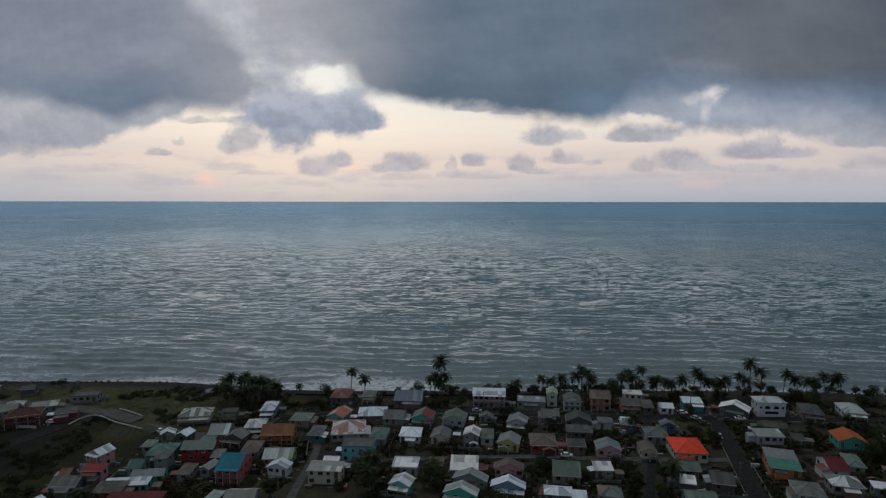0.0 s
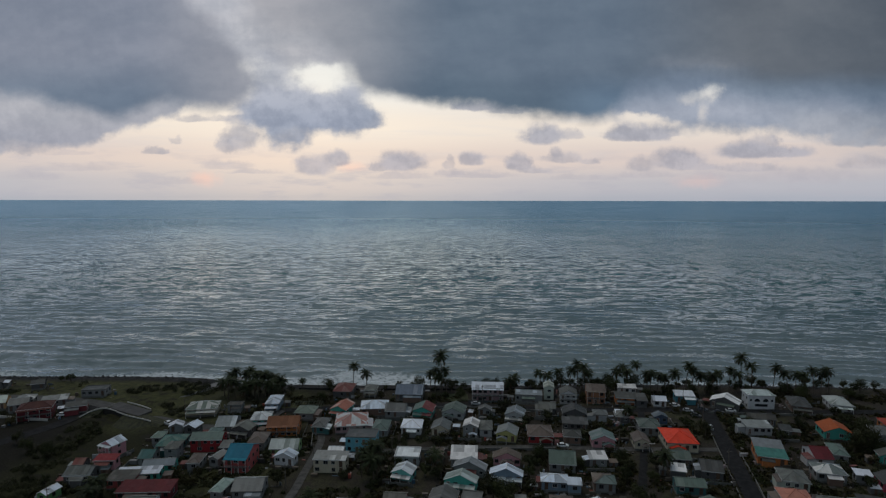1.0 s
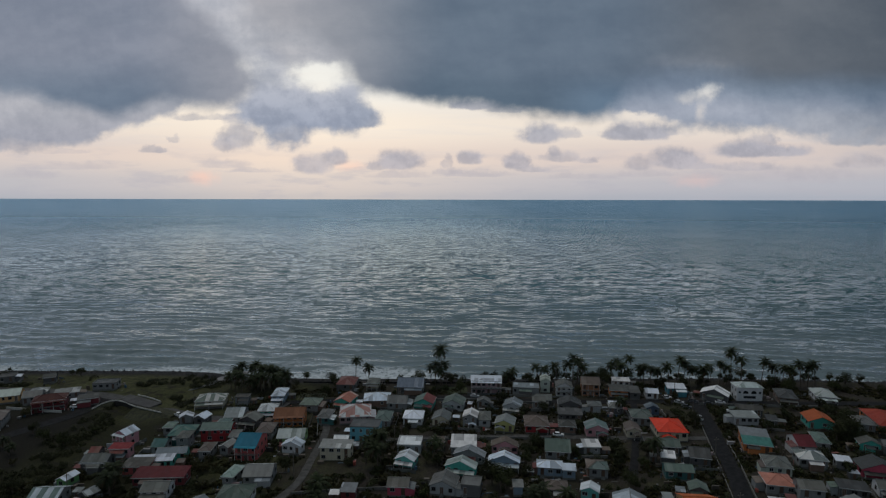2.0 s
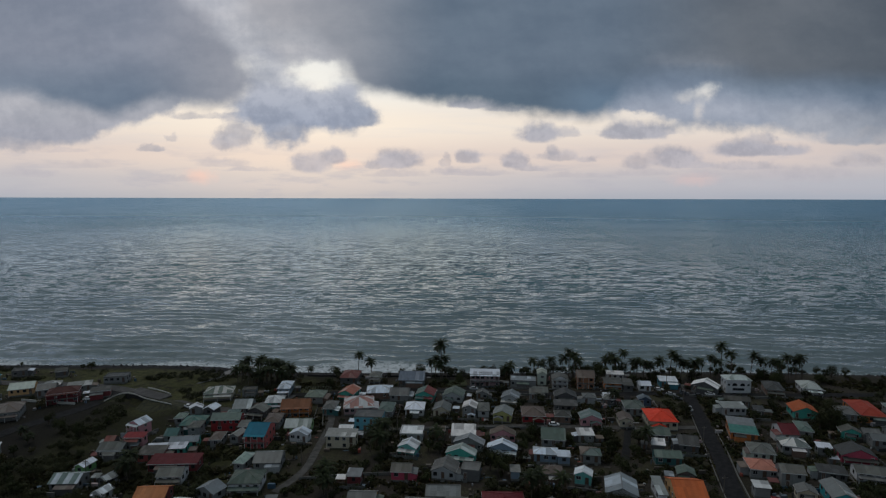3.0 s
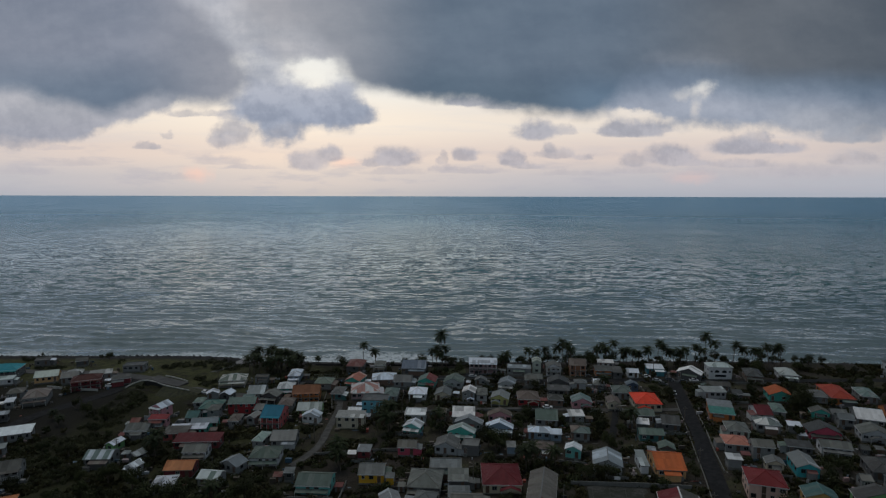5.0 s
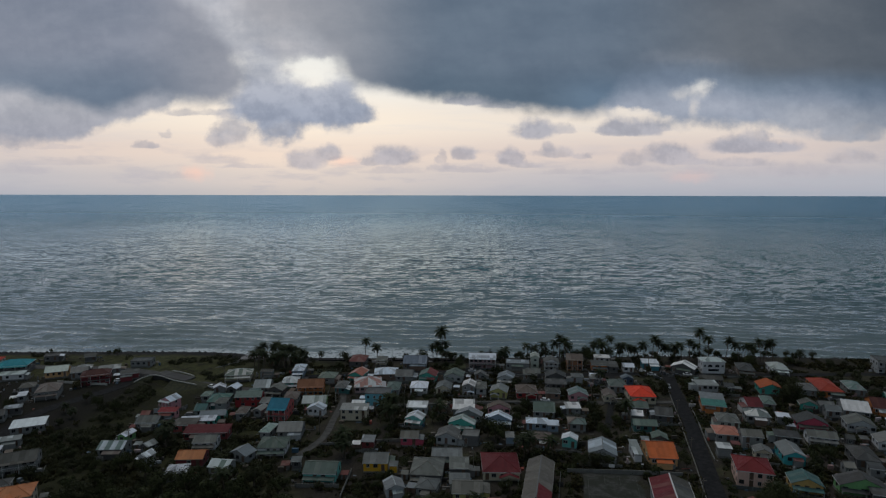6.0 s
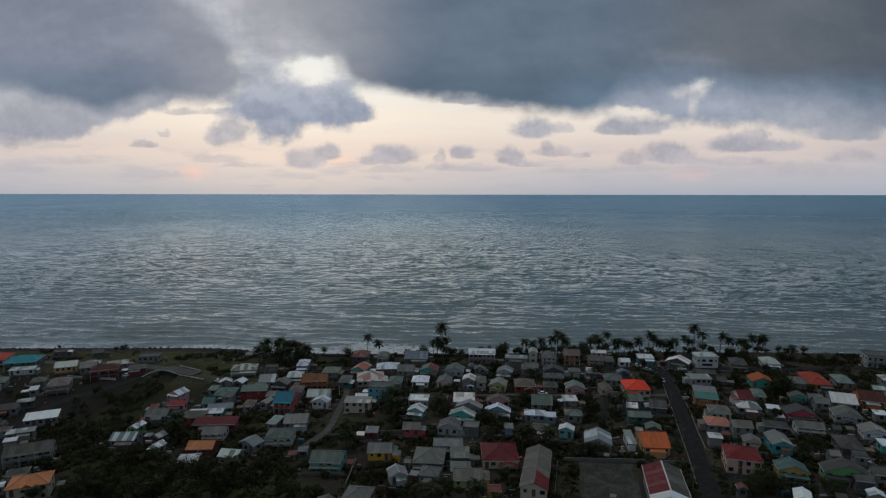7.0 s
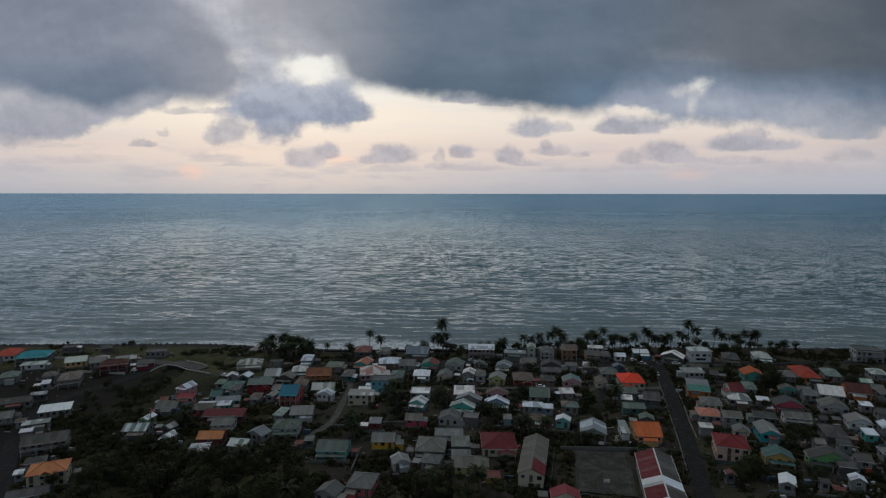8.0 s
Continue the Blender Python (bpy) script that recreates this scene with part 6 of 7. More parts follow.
# ---- the school hall and its court ----
def make_hall():
    x, y, w, d, turn, high, rise = 60.2, 95.5, 10.2, 38.0, -13.0, 4.8, 1.9
    z = ground_z(x, y) - 0.2
    root = tagged(new("hall"), "long hall with a grey, dark red and white sheet gable roof", "building")
    root.matrix_world = pose(x, y, z, 0, 0, turn)
    a, b = w / 2, d / 2
    FOOT.append((x, y, math.cos(radians(turn)), math.sin(radians(turn)), a + 1, b + 1))
    bm = bmesh.new()
    for sy in (-b, b):
        v = [bm.verts.new(c) for c in ((-a, sy, -1), (a, sy, -1), (a, sy, high), (0, sy, high + rise - 0.1), (-a, sy, high))]
        bm.faces.new(v if sy < 0 else v[::-1])
    for sx in (-a, a):
        v = [bm.verts.new(c) for c in ((sx, b, -1), (sx, -b, -1), (sx, -b, high), (sx, b, high))]
        bm.faces.new(v if sx < 0 else v[::-1])
    part("wall", bm, WALLS["grey"], root)
    # one strip of sheets after another, from the back gable to the front
    strips = ((b + 0.4, b - 4.5, "dred", "dgrey"), (b - 4.5, b - 6.2, "dgreyred", "dgrey"), (b - 6.2, b - 11.5, "dred", "dgrey"), (b - 11.5, b - 13.2, "dgreyred", "dgrey"), (b - 13.2, b - 17.5, "dred", "dgrey"), (b - 17.5, b - 22.5, "white", "white"), (b - 22.5, b - 30, "dred", "dgrey"), (b - 30, -b - 0.4, "white", "lgrey"))
    out = a + 0.5
    drop = rise * 0.5 / a
    for y1, y0, left, right in strips:
        for x0, x1, z0, z1, key in ((-out, 0, -drop, rise, left), (0, out, rise, -drop, right)):
            bm = bmesh.new()
            slab(bm, [(x0, y0, z0 + high + 0.14), (x1, y0, z1 + high + 0.14), (x1, y1, z1 + high + 0.14), (x0, y1, z0 + high + 0.14)], 0.12)
            part("roof_panel", bm, ROOFS["redbr" if key == "dgreyred" else key], root, f"{SHADES['redbr' if key == 'dgreyred' else key]} panel")
    bm = bmesh.new()
    block(bm, -0.2, 0.2, -b - 0.4, b + 0.4, high + rise + 0.1, high + rise + 0.22)
    part("ridge_cap", bm, TRIM, root)
    for sx in (-1, 1):
        bm = bmesh.new()
        block(bm, sx * (out + 0.06) - 0.07, sx * (out + 0.06) + 0.07, -b - 0.4, b + 0.4, high - drop - 0.1, high - drop + 0.12)
        part("gutter", bm, TRIM, root)
    for sx, turn_side in ((-a, -90), (a, 90)):
        for i in range(9):
            opening(root, "window", sx, -b + d * (i + 0.5) / 9, 2.0, turn_side)


make_hall()


def make_court():
    m, n, p, at = surface("stained_court_concrete", 0.9)
    stain = n.noise(at, 0.18, 6.0, 0.65)["Fac"]
    moss = n.noise(at, 0.5, 7.0, 0.7)["Fac"]
    slab_tone = n.mix(n.ramp(moss, 0.4, 0.62), (0.024, 0.025, 0.021), (0.060, 0.059, 0.055))
    n.put(p.inputs["Base Color"], n.mix(n.ramp(stain, 0.42, 0.56), (0.016, 0.019, 0.011), slab_tone))
    line_paint = painted("worn_line_paint", (0.08, 0.08, 0.076), 0.9, 0.8)
    x, y, turn = 48.5, 114.0, -13.0
    lie = pose(x, y, ground_z(x, y) + 0.3, -2.2, -0.8, turn)
    root = tagged(new("ball_court"), "stained concrete ball court with worn pale lines", "court")
    root.matrix_world = lie
    FOOT.append((x, y, math.cos(radians(turn)), math.sin(radians(turn)), 10, 17))
    bm = bmesh.new()
    block(bm, -9, 9, -16, 16, -1.5, 0)
    part("slab", bm, m, root)
    for x0, x1, y0, y1 in ((-7.5, 7.5, -14.1, -14), (-7.5, 7.5, 14, 14.1), (-7.5, -7.4, -14, 14), (7.4, 7.5, -14, 14), (-7.4, 7.4, -0.05, 0.05), (-2.4, -2.3, 8.2, 14), (2.3, 2.4, 8.2, 14), (-2.3, 2.3, 8.2, 8.3), (-2.4, -2.3, -14, -8.2), (2.3, 2.4, -14, -8.2), (-2.3, 2.3, -8.3, -8.2)):
        bm = bmesh.new()
        block(bm, x0, x1, y0, y1, -0.01, 0.006)
        part("line", bm, line_paint, root)
    for sy in (-1, 1):
        hoop = tagged(new("basketball_post"), "basketball post with a pale board beside the concrete court", "basketball post", "posts of the court")
        hoop.matrix_world = lie @ pose(0, sy * 14.9, 0)
        bm = bmesh.new()
        block(bm, -0.08, 0.08, -0.08, 0.08, -0.3, 3.3)
        part("post", bm, CONCRETE, hoop)
        bm = bmesh.new()
        block(bm, -0.9, 0.9, -sy * 0.55 - 0.03, -sy * 0.55 + 0.03, 2.75, 3.8)
        part("backboard", bm, TRIM, hoop)
        bm = bmesh.new()
        block(bm, -0.05, 0.05, min(0, -sy * 0.53), max(0, -sy * 0.53), 3.1, 3.2)
        part("arm", bm, CONCRETE, hoop)


make_court()

# ---- garden and street walls ----
for line, high, paint, label in (
    ([(73.5, 188), (82, 186.5), (91, 184.5)], 1.3, CONCRETE, "grey garden wall in front of the orange-roofed house"),
    ([(73.5, 188), (76, 204)], 1.3, CONCRETE, "grey garden wall beside the orange-roofed house"),
    ([(103.2, 210), (97.6, 190), (93.6, 175.5), (87.6, 155), (82, 135), (75, 112)], 0.45, CONCRETE, "low grey wall along the main street"),
    ([(104.9, 192), (99.4, 171), (93.6, 152), (89.6, 137)], 0.7, CONCRETE, "grey front wall along the main street"),
    ([(-193, 236), (-180, 233.5), (-166, 231.5)], 1.2, PALE_CONCRETE, "pale wall in front of the red-roofed house"),
    ([(-30, 197), (-5, 198.6), (20, 198.8), (42, 197.6)], 1.0, CONCRETE, "grey wall along the narrow lane"),
    ([(-48, 158), (-30, 160), (-8, 160.5)], 1.1, CONCRETE, "weathered grey garden wall between yards"),
    ([(-52.5, 222), (-49.5, 205)], 1.1, CONCRETE, "grey wall beside the pale lane"),
    ([(38, 131), (60, 128.5), (74, 126)], 1.5, CONCRETE, "grey boundary wall behind the ball court"),
    ([(-34, 118), (-33, 136)], 1.2, CONCRETE, "grey yard wall beside the yellow house"),
    ([(-10, 246), (20, 244), (45, 237)], 1.0, CONCRETE, "grey wall along the coast road"),
    ([(112, 232), (134, 228), (160, 225)], 1.1, CONCRETE, "grey wall along the coast road"),
):
    low_wall("garden_wall", line, high, 0.22, paint, label)
low_wall("sea_wall", [(x, shore(x) - 13) for x in range(-70, 60, 10)], 0.7, 0.5, ASPHALT, "low dark sea wall above the beach")


# ---- parked cars ----
CAR_PAINT = {"white": painted("white_car_paint", (0.72, 0.73, 0.74), 0.3, 0.1), "silver": painted("silver_car_paint", (0.38, 0.4, 0.42), 0.3, 0.1), "dark": painted("dark_car_paint", (0.05, 0.055, 0.065), 0.3, 0.1)}
RUBBER = painted("tyre_rubber", (0.02, 0.02, 0.02), 0.9, 0.2)


def ring(bm, r, x0, x1, y, z, count=12):
    ends = [[bm.verts.new((x, y + r * math.cos(k * 2 * math.pi / count), z + r * math.sin(k * 2 * math.pi / count))) for k in range(count)] for x in (x0, x1)]
    for k in range(count):
        bm.faces.new((ends[0][k], ends[0][(k + 1) % count], ends[1][(k + 1) % count], ends[1][k]))
    bm.faces.new(ends[0][::-1])
    bm.faces.new(ends[1])


def hull(bm, rows):
    """A closed body from cross-sections (y, half width, low, high)."""
    loops = [[bm.verts.new(c) for c in ((-w, y, lo), (w, y, lo), (w, y, lo + (hi - lo) * 0.75), (w * 0.9, y, hi), (-w * 0.9, y, hi), (-w, y, lo + (hi - lo) * 0.75))] for y, w, lo, hi in rows]
    for a, b in zip(loops, loops[1:]):
        for k in range(6):
            bm.faces.new((a[k], a[(k + 1) % 6], b[(k + 1) % 6], b[k]))
    bm.faces.new(loops[0][::-1])
    bm.faces.new(loops[-1])
    bmesh.ops.recalc_face_normals(bm, faces=bm.faces)


def car(x, y, turn, paint):
    z = ground_z(x, y) + 0.16
    root = tagged(new("car"), f"small {paint} car parked beside the road", "car", "parked cars")
    root.matrix_world = pose(x, y, z, 0, 0, turn)
    bm = bmesh.new()
    hull(bm, [(-2.05, 0.7, 0.35, 0.75), (-1.85, 0.82, 0.25, 0.85), (-0.9, 0.86, 0.22, 0.95), (1.2, 0.86, 0.22, 0.98), (1.95, 0.82, 0.25, 0.95), (2.08, 0.74, 0.35, 0.8)])
    part("body", bm, CAR_PAINT[paint], root)
    bm = bmesh.new()
    hull(bm, [(-1.0, 0.74, 0.93, 0.97), (-0.35, 0.7, 0.93, 1.4), (1.1, 0.7, 0.93, 1.42), (1.75, 0.74, 0.93, 1.0)])
    part("windows", bm, GLASS, root, "dark glazed cabin")
    bm = bmesh.new()
    hull(bm, [(-0.42, 0.62, 1.39, 1.43), (0.3, 0.66, 1.41, 1.48), (1.15, 0.63, 1.41, 1.45)])
    part("roof", bm, CAR_PAINT[paint], root)
    for sx in (-1, 1):
        for wy in (-1.25, 1.3):
            bm = bmesh.new()
            ring(bm, 0.31, sx * 0.78 - 0.1, sx * 0.78 + 0.1, wy, 0.31)
            wheel = part("wheel", bm, RUBBER, root)
            bm = bmesh.new()
            ring(bm, 0.18, sx * 0.88 - 0.012, sx * 0.88 + 0.012, wy, 0.31)
            part("rim", bm, CAR_PAINT["silver"], wheel)


car(-163.6, 237.5, 100, "white")
car(-113.5, 228.0, 60, "white")
car(101.7, 241.2, 80, "white")
car(104.5, 234.3, 70, "silver")
car(104.9, 214.5, -10, "silver")
car(122.2, 233.3, 80, "white")
car(116.3, 231.7, 80, "dark")
car(44.1, 200.4, 85, "white")
car(105.4, 228.5, 60, "dark")
car(111.3, 235.6, 60, "dark")
car(15.0, 249.0, 85, "silver")


# ---- utility poles and their wires ----
POLE_WOOD = painted("weathered_pole_wood", (0.14, 0.12, 0.1), 0.9, 0.4)


def pole(x, y, high=8.5):
    z = ground_z(x, y)
    root = tagged(new("utility_pole"), "weathered wooden utility pole with a crossarm", "utility pole", "utility poles")
    root.matrix_world = pose(x, y, z, 0, 0, dice.uniform(-25, 25))
    bm = bmesh.new()
    lo, hi = ([bm.verts.new((r * math.cos(k * math.pi / 4), r * math.sin(k * math.pi / 4), h)) for k in range(8)] for r, h in ((0.16, -0.5), (0.1, high)))
    for k in range(8):
        bm.faces.new((lo[k], lo[(k + 1) % 8], hi[(k + 1) % 8], hi[k]))
    bm.faces.new(hi)
    part("post", bm, POLE_WOOD, root)
    bm = bmesh.new()
    block(bm, -0.9, 0.9, -0.16, -0.06, high - 0.75, high - 0.62)
    part("crossarm", bm, POLE_WOOD, root)
    for px in (-0.75, 0.0, 0.75):
        bm = bmesh.new()
        block(bm, px - 0.05, px + 0.05, -0.16, -0.06, high - 0.62, high - 0.45)
        part("insulator", bm, CONCRETE, root)


for px, py in ((-120.7, 163.4), (-69.5, 243), (-110.1, 235.9), (-45.0, 188.4), (63.4, 196.0), (81.3, 137.0), (72.0, 108.0), (92.8, 175.5), (103.4, 218.0), (-50.5, 172.0), (7.4, 131.6), (-18.2, 193.6), (106.0, 243.5), (60.0, 242.8), (18.0, 251.5)):
    pole(px, py)


# ---- rocks along the shore ----
def make_rocks():
    m, n, p, at = surface("black_basalt", 0.8)
    n.put(p.inputs["Base Color"], n.mix(n.noise(at, 1.5, 4.0)["Fac"], (0.012, 0.012, 0.013), (0.05, 0.05, 0.052)))
    rng = random.Random(8)
    bm = bmesh.new()
    for _ in range(620):
        x = rng.uniform(-300, -70) if rng.random() < 0.7 else rng.uniform(-70, 270)
        y = shore(x) - rng.uniform(2, 9)
        size = rng.uniform(0.4, 1.3)
        c = Vector((x, y, ground_z(x, y) + size * 0.1))
        made = [bm.verts.new(c + Vector((rng.uniform(0.7, 1.2) * a, rng.uniform(0.7, 1.2) * b, rng.uniform(0.5, 0.9) * h)) * size) for a, b, h in ((-1, 0, 0), (1, 0, 0), (0, -1, 0), (0, 1, 0), (0, 0, -1), (0.2, 0.1, 1))]
        for f in ((0, 2, 5), (2, 1, 5), (1, 3, 5), (3, 0, 5), (2, 0, 4), (1, 2, 4), (3, 1, 4), (0, 3, 4)):
            bm.faces.new([made[i] for i in f])
    tagged(part("shore_rocks", bm, m, None), "black basalt rocks along the waterline", "rocks", kind="stuff")


make_rocks()

def free(x, y, margin):
    for hx, hy, c, s, a, b in FOOT:
        dx, dy = x - hx, y - hy
        if abs(dx) + abs(dy) < 40 and abs(dx * c + dy * s) < a + margin and abs(-dx * s + dy * c) < b + margin:
            return False
    return all(off_line(line, x, y) > half + margin * 0.5 for line, half in WAYS)


# ---- palms and trees that stand out ----
palm(-44.6, 278.0, 11.2)
palm(-37.5, 275.6, 7.4)
palm(-0.2, 268.3, 18.6)
palm(-3.6, 268.3, 10.5)
palm(1.9, 269.1, 10.8)
palm(-5.8, 270.0, 8.3)
palm(-1.0, 266.8, 8.2)
palm(-69.3, 276.0, 3.5)
palm(-104.1, 273.1, 7.3)
palm(-99.5, 269.5, 9.4)
palm(-95.2, 266.5, 9.3)
palm(-92.0, 266.5, 10.9)
palm(-88.8, 262.1, 10.0)
palm(-86.9, 265.0, 9.8)
palm(-84.5, 266.5, 8.8)
palm(-81.6, 266.5, 7.7)
palm(-79.0, 266.6, 6.1)
palm(-85.6, 257.9, 8.5)
palm(-76.6, 268.1, 5.0)
palm(34.7, 267.3, 6.9)
palm(32.7, 265.8, 5.5)
palm(47.8, 270.0, 8.4)
palm(51.0, 269.8, 7.2)
palm(57.5, 269.3, 8.9)
palm(60.7, 267.3, 10.4)
palm(64.8, 267.0, 13.1)
palm(66.5, 265.3, 12.2)
palm(68.7, 265.1, 9.8)
palm(86.4, 274.9, 7.4)
palm(90.0, 274.5, 9.3)
palm(94.8, 276.9, 11.1)
palm(90.6, 271.2, 7.8)
palm(95.3, 263.4, 8.7)
palm(98.6, 263.2, 8.7)
palm(101.3, 261.4, 8.6)
palm(104.9, 261.2, 7.5)
palm(110.3, 260.9, 9.9)
palm(114.4, 260.6, 13.3)
palm(117.3, 260.4, 11.2)
palm(119.2, 258.7, 8.5)
palm(122.7, 258.5, 8.5)
palm(126.9, 259.8, 8.0)
palm(130.3, 259.6, 9.1)
palm(135.0, 260.9, 10.7)
palm(137.1, 260.8, 8.6)
palm(142.8, 265.5, 15.5)
palm(146.2, 261.8, 12.3)
palm(153.9, 258.1, 12.1)
palm(159.9, 256.1, 9.5)
palm(162.9, 255.9, 8.9)
palm(167.3, 255.7, 8.9)
palm(170.5, 253.9, 11.2)
palm(173.5, 253.7, 9.9)
palm(177.0, 253.5, 11.4)
palm(75.4, 222.2, 6.6)
palm(-25.2, 181.5, 10.4)
palm(-22.3, 180.6, 9.6)
palm(-27.2, 179.2, 9.2)
palm(-22.6, 175.3, 8.2)
palm(-38.0, 147.8, 6.7)
palm(-36.3, 145.3, 6.2)
palm(27.4, 144.3, 7.6)
palm(25.7, 142.1, 7.3)
palm(35.6, 143.1, 6.6)
palm(-105.1, 159.7, 7.1)
palm(-37.4, 150.0, 8.0)
palm(-107.1, 165.6, 7.6)
palm(-71.2, 124.3, 6.6)
palm(-49.6, 98.0, 6.0)
palm(7.0, 103.1, 6.6)
palm(-164.8, 197.6, 3.5)
palm(-159.0, 190.6, 3.5)
palm(-6.4, 100.4, 7.6)
tree(-52.5, 266.6, 0.74)
tree(-51.2, 266.6, 0.63)
tree(-27.7, 269.9, 0.42)
tree(22.7, 272.0, 0.63)
tree(25.7, 269.7, 0.53)
tree(4.3, 268.3, 0.53)
tree(8.6, 268.3, 0.53)
tree(12.8, 266.9, 0.53)
tree(79.9, 267.8, 0.63)
tree(76.0, 268.0, 0.53)
tree(82.1, 266.0, 0.53)
tree(128.6, 261.3, 0.63)
tree(137.8, 259.1, 0.63)
tree(141.9, 257.3, 0.53)
tree(44.2, 268.4, 0.63)
tree(53.4, 267.8, 0.63)
tree(107.7, 261.0, 0.53)
tree(124.1, 260.0, 0.53)
tree(164.6, 252.8, 0.63)
tree(156.1, 253.3, 0.53)
tree(182.9, 248.6, 0.63)
tree(185.5, 245.5, 0.63)
tree(17.7, 158.7, 1.26)
tree(15.1, 162.6, 0.84)
tree(21.4, 157.2, 0.84)
tree(147.2, 188.9, 1.16)
tree(150.0, 187.1, 0.84)
tree(144.9, 190.8, 0.74)
tree(100.9, 150.1, 0.74)
tree(104.0, 151.0, 0.53)
tree(48.5, 133.6, 0.74)
tree(52.7, 134.3, 0.63)
tree(45.1, 136.3, 0.63)
tree(-41.8, 113.5, 0.63)
tree(94.2, 108.7, 0.95)
tree(95.6, 104.8, 0.95)
tree(88.7, 105.3, 0.74)
tree(84.4, 105.5, 0.63)
tree(105.4, 114.0, 0.63)
tree(119.2, 128.7, 0.63)
tree(127.6, 135.6, 0.63)
tree(-114.1, 145.6, 0.95)
tree(-102.1, 137.7, 1.05)
tree(-90.7, 124.8, 1.16)
tree(-82.8, 124.2, 1.16)
tree(-72.3, 115.4, 1.26)
tree(-64.8, 114.9, 1.26)
tree(-80.4, 108.4, 1.26)
tree(-92.6, 116.0, 1.26)
tree(-103.9, 120.2, 1.26)
tree(-113.9, 121.7, 1.05)
tree(-120.7, 127.5, 0.95)
tree(-117.4, 135.8, 0.95)
tree(-115.0, 110.9, 1.05)
tree(-95.7, 110.6, 1.26)
tree(-80.4, 99.8, 1.26)
tree(-69.1, 100.8, 1.26)
tree(-58.0, 103.5, 1.16)
tree(-53.8, 122.3, 0.84)
tree(-49.2, 110.1, 0.84)
tree(-62.7, 127.2, 0.84)
tree(-71.3, 130.0, 0.74)
tree(-127.6, 147.5, 0.84)
tree(-136.2, 151.6, 0.84)
tree(-147.5, 163.7, 0.74)
tree(-138.1, 163.1, 0.74)
tree(-108.7, 152.6, 0.74)
tree(-107.9, 161.2, 0.74)
tree(-109.3, 170.0, 0.74)
tree(-133.7, 181.6, 0.63)
tree(-144.4, 188.5, 0.63)
tree(-145.3, 200.2, 0.63)
tree(-153.8, 201.7, 0.63)
tree(-140.8, 213.1, 0.53)
tree(-139.6, 222.8, 0.53)
tree(-163.2, 209.4, 0.53)
tree(-157.8, 181.5, 0.63)
tree(-128.0, 160.7, 0.74)
tree(-54.9, 98.3, 1.26)
tree(-45.2, 99.4, 0.95)
tree(-11.5, 100.7, 0.95)
tree(-4.8, 97.0, 0.95)
tree(1.8, 95.0, 0.95)
tree(12.2, 99.3, 0.74)
tree(-15.2, 108.0, 0.63)
tree(-6.4, 113.2, 0.74)
tree(-2.8, 111.0, 0.74)
tree(-203.8, 210.1, 0.63)
tree(-237.2, 250.1, 0.53)
tree(-177.2, 205.8, 0.53)
tree(-193.4, 202.4, 0.53)
tree(-161.9, 172.5, 0.53)
tree(110.3, 100.3, 0.74)
tree(110.2, 95.1, 0.74)
tree(101.1, 93.9, 0.63)
tree(129.6, 102.7, 0.63)
tree(62.4, 181.7, 0.74)
tree(63.5, 176.9, 0.74)
tree(64.5, 172.1, 0.74)
tree(61.0, 185.8, 0.63)
tree(71.4, 181.3, 0.63)
tree(66.4, 170.2, 0.74)
tree(58.5, 172.3, 0.74)
tree(46.1, 182.4, 0.63)
tree(-4.4, 184.6, 0.63)
tree(-2.4, 176.7, 0.74)
tree(-6.0, 178.7, 0.63)
tree(27.7, 175.4, 0.74)
tree(29.7, 183.1, 0.63)
tree(-21.6, 189.5, 0.74)
tree(-33.1, 178.7, 0.63)
tree(149.2, 199.7, 0.74)
tree(150.6, 194.9, 0.95)
tree(160.3, 209.4, 0.63)
tree(138.0, 210.5, 0.63)
tree(135.5, 213.4, 0.53)
palm(72.0, 176.6, 7.2)
palm(-2.5, 180.5, 7.0)
tree(-192.9, 282.9, 0.53)
tree(-187.7, 281.8, 0.63)
tree(-231.2, 291.0, 0.42)


# a dark grove under the palms at the river mouth, and a round tree above the beach
for k in range(6):
    tree(-100 + 4.4 * k, 263.5 + 2.2 * math.sin(k * 2.3), 0.46 + 0.1 * math.sin(k * 1.7))
for k in range(9):
    palm(-103 + 3.2 * k, 259.5 + 2.6 * math.cos(k * 2.1), 7.4 + 2.0 * math.sin(k * 1.3))
for x, y, k in ((-53.5, 270.5, 0.85), (-55.5, 272.0, 0.7), (-51.5, 272.5, 0.7)):
    tree(x, y, k)


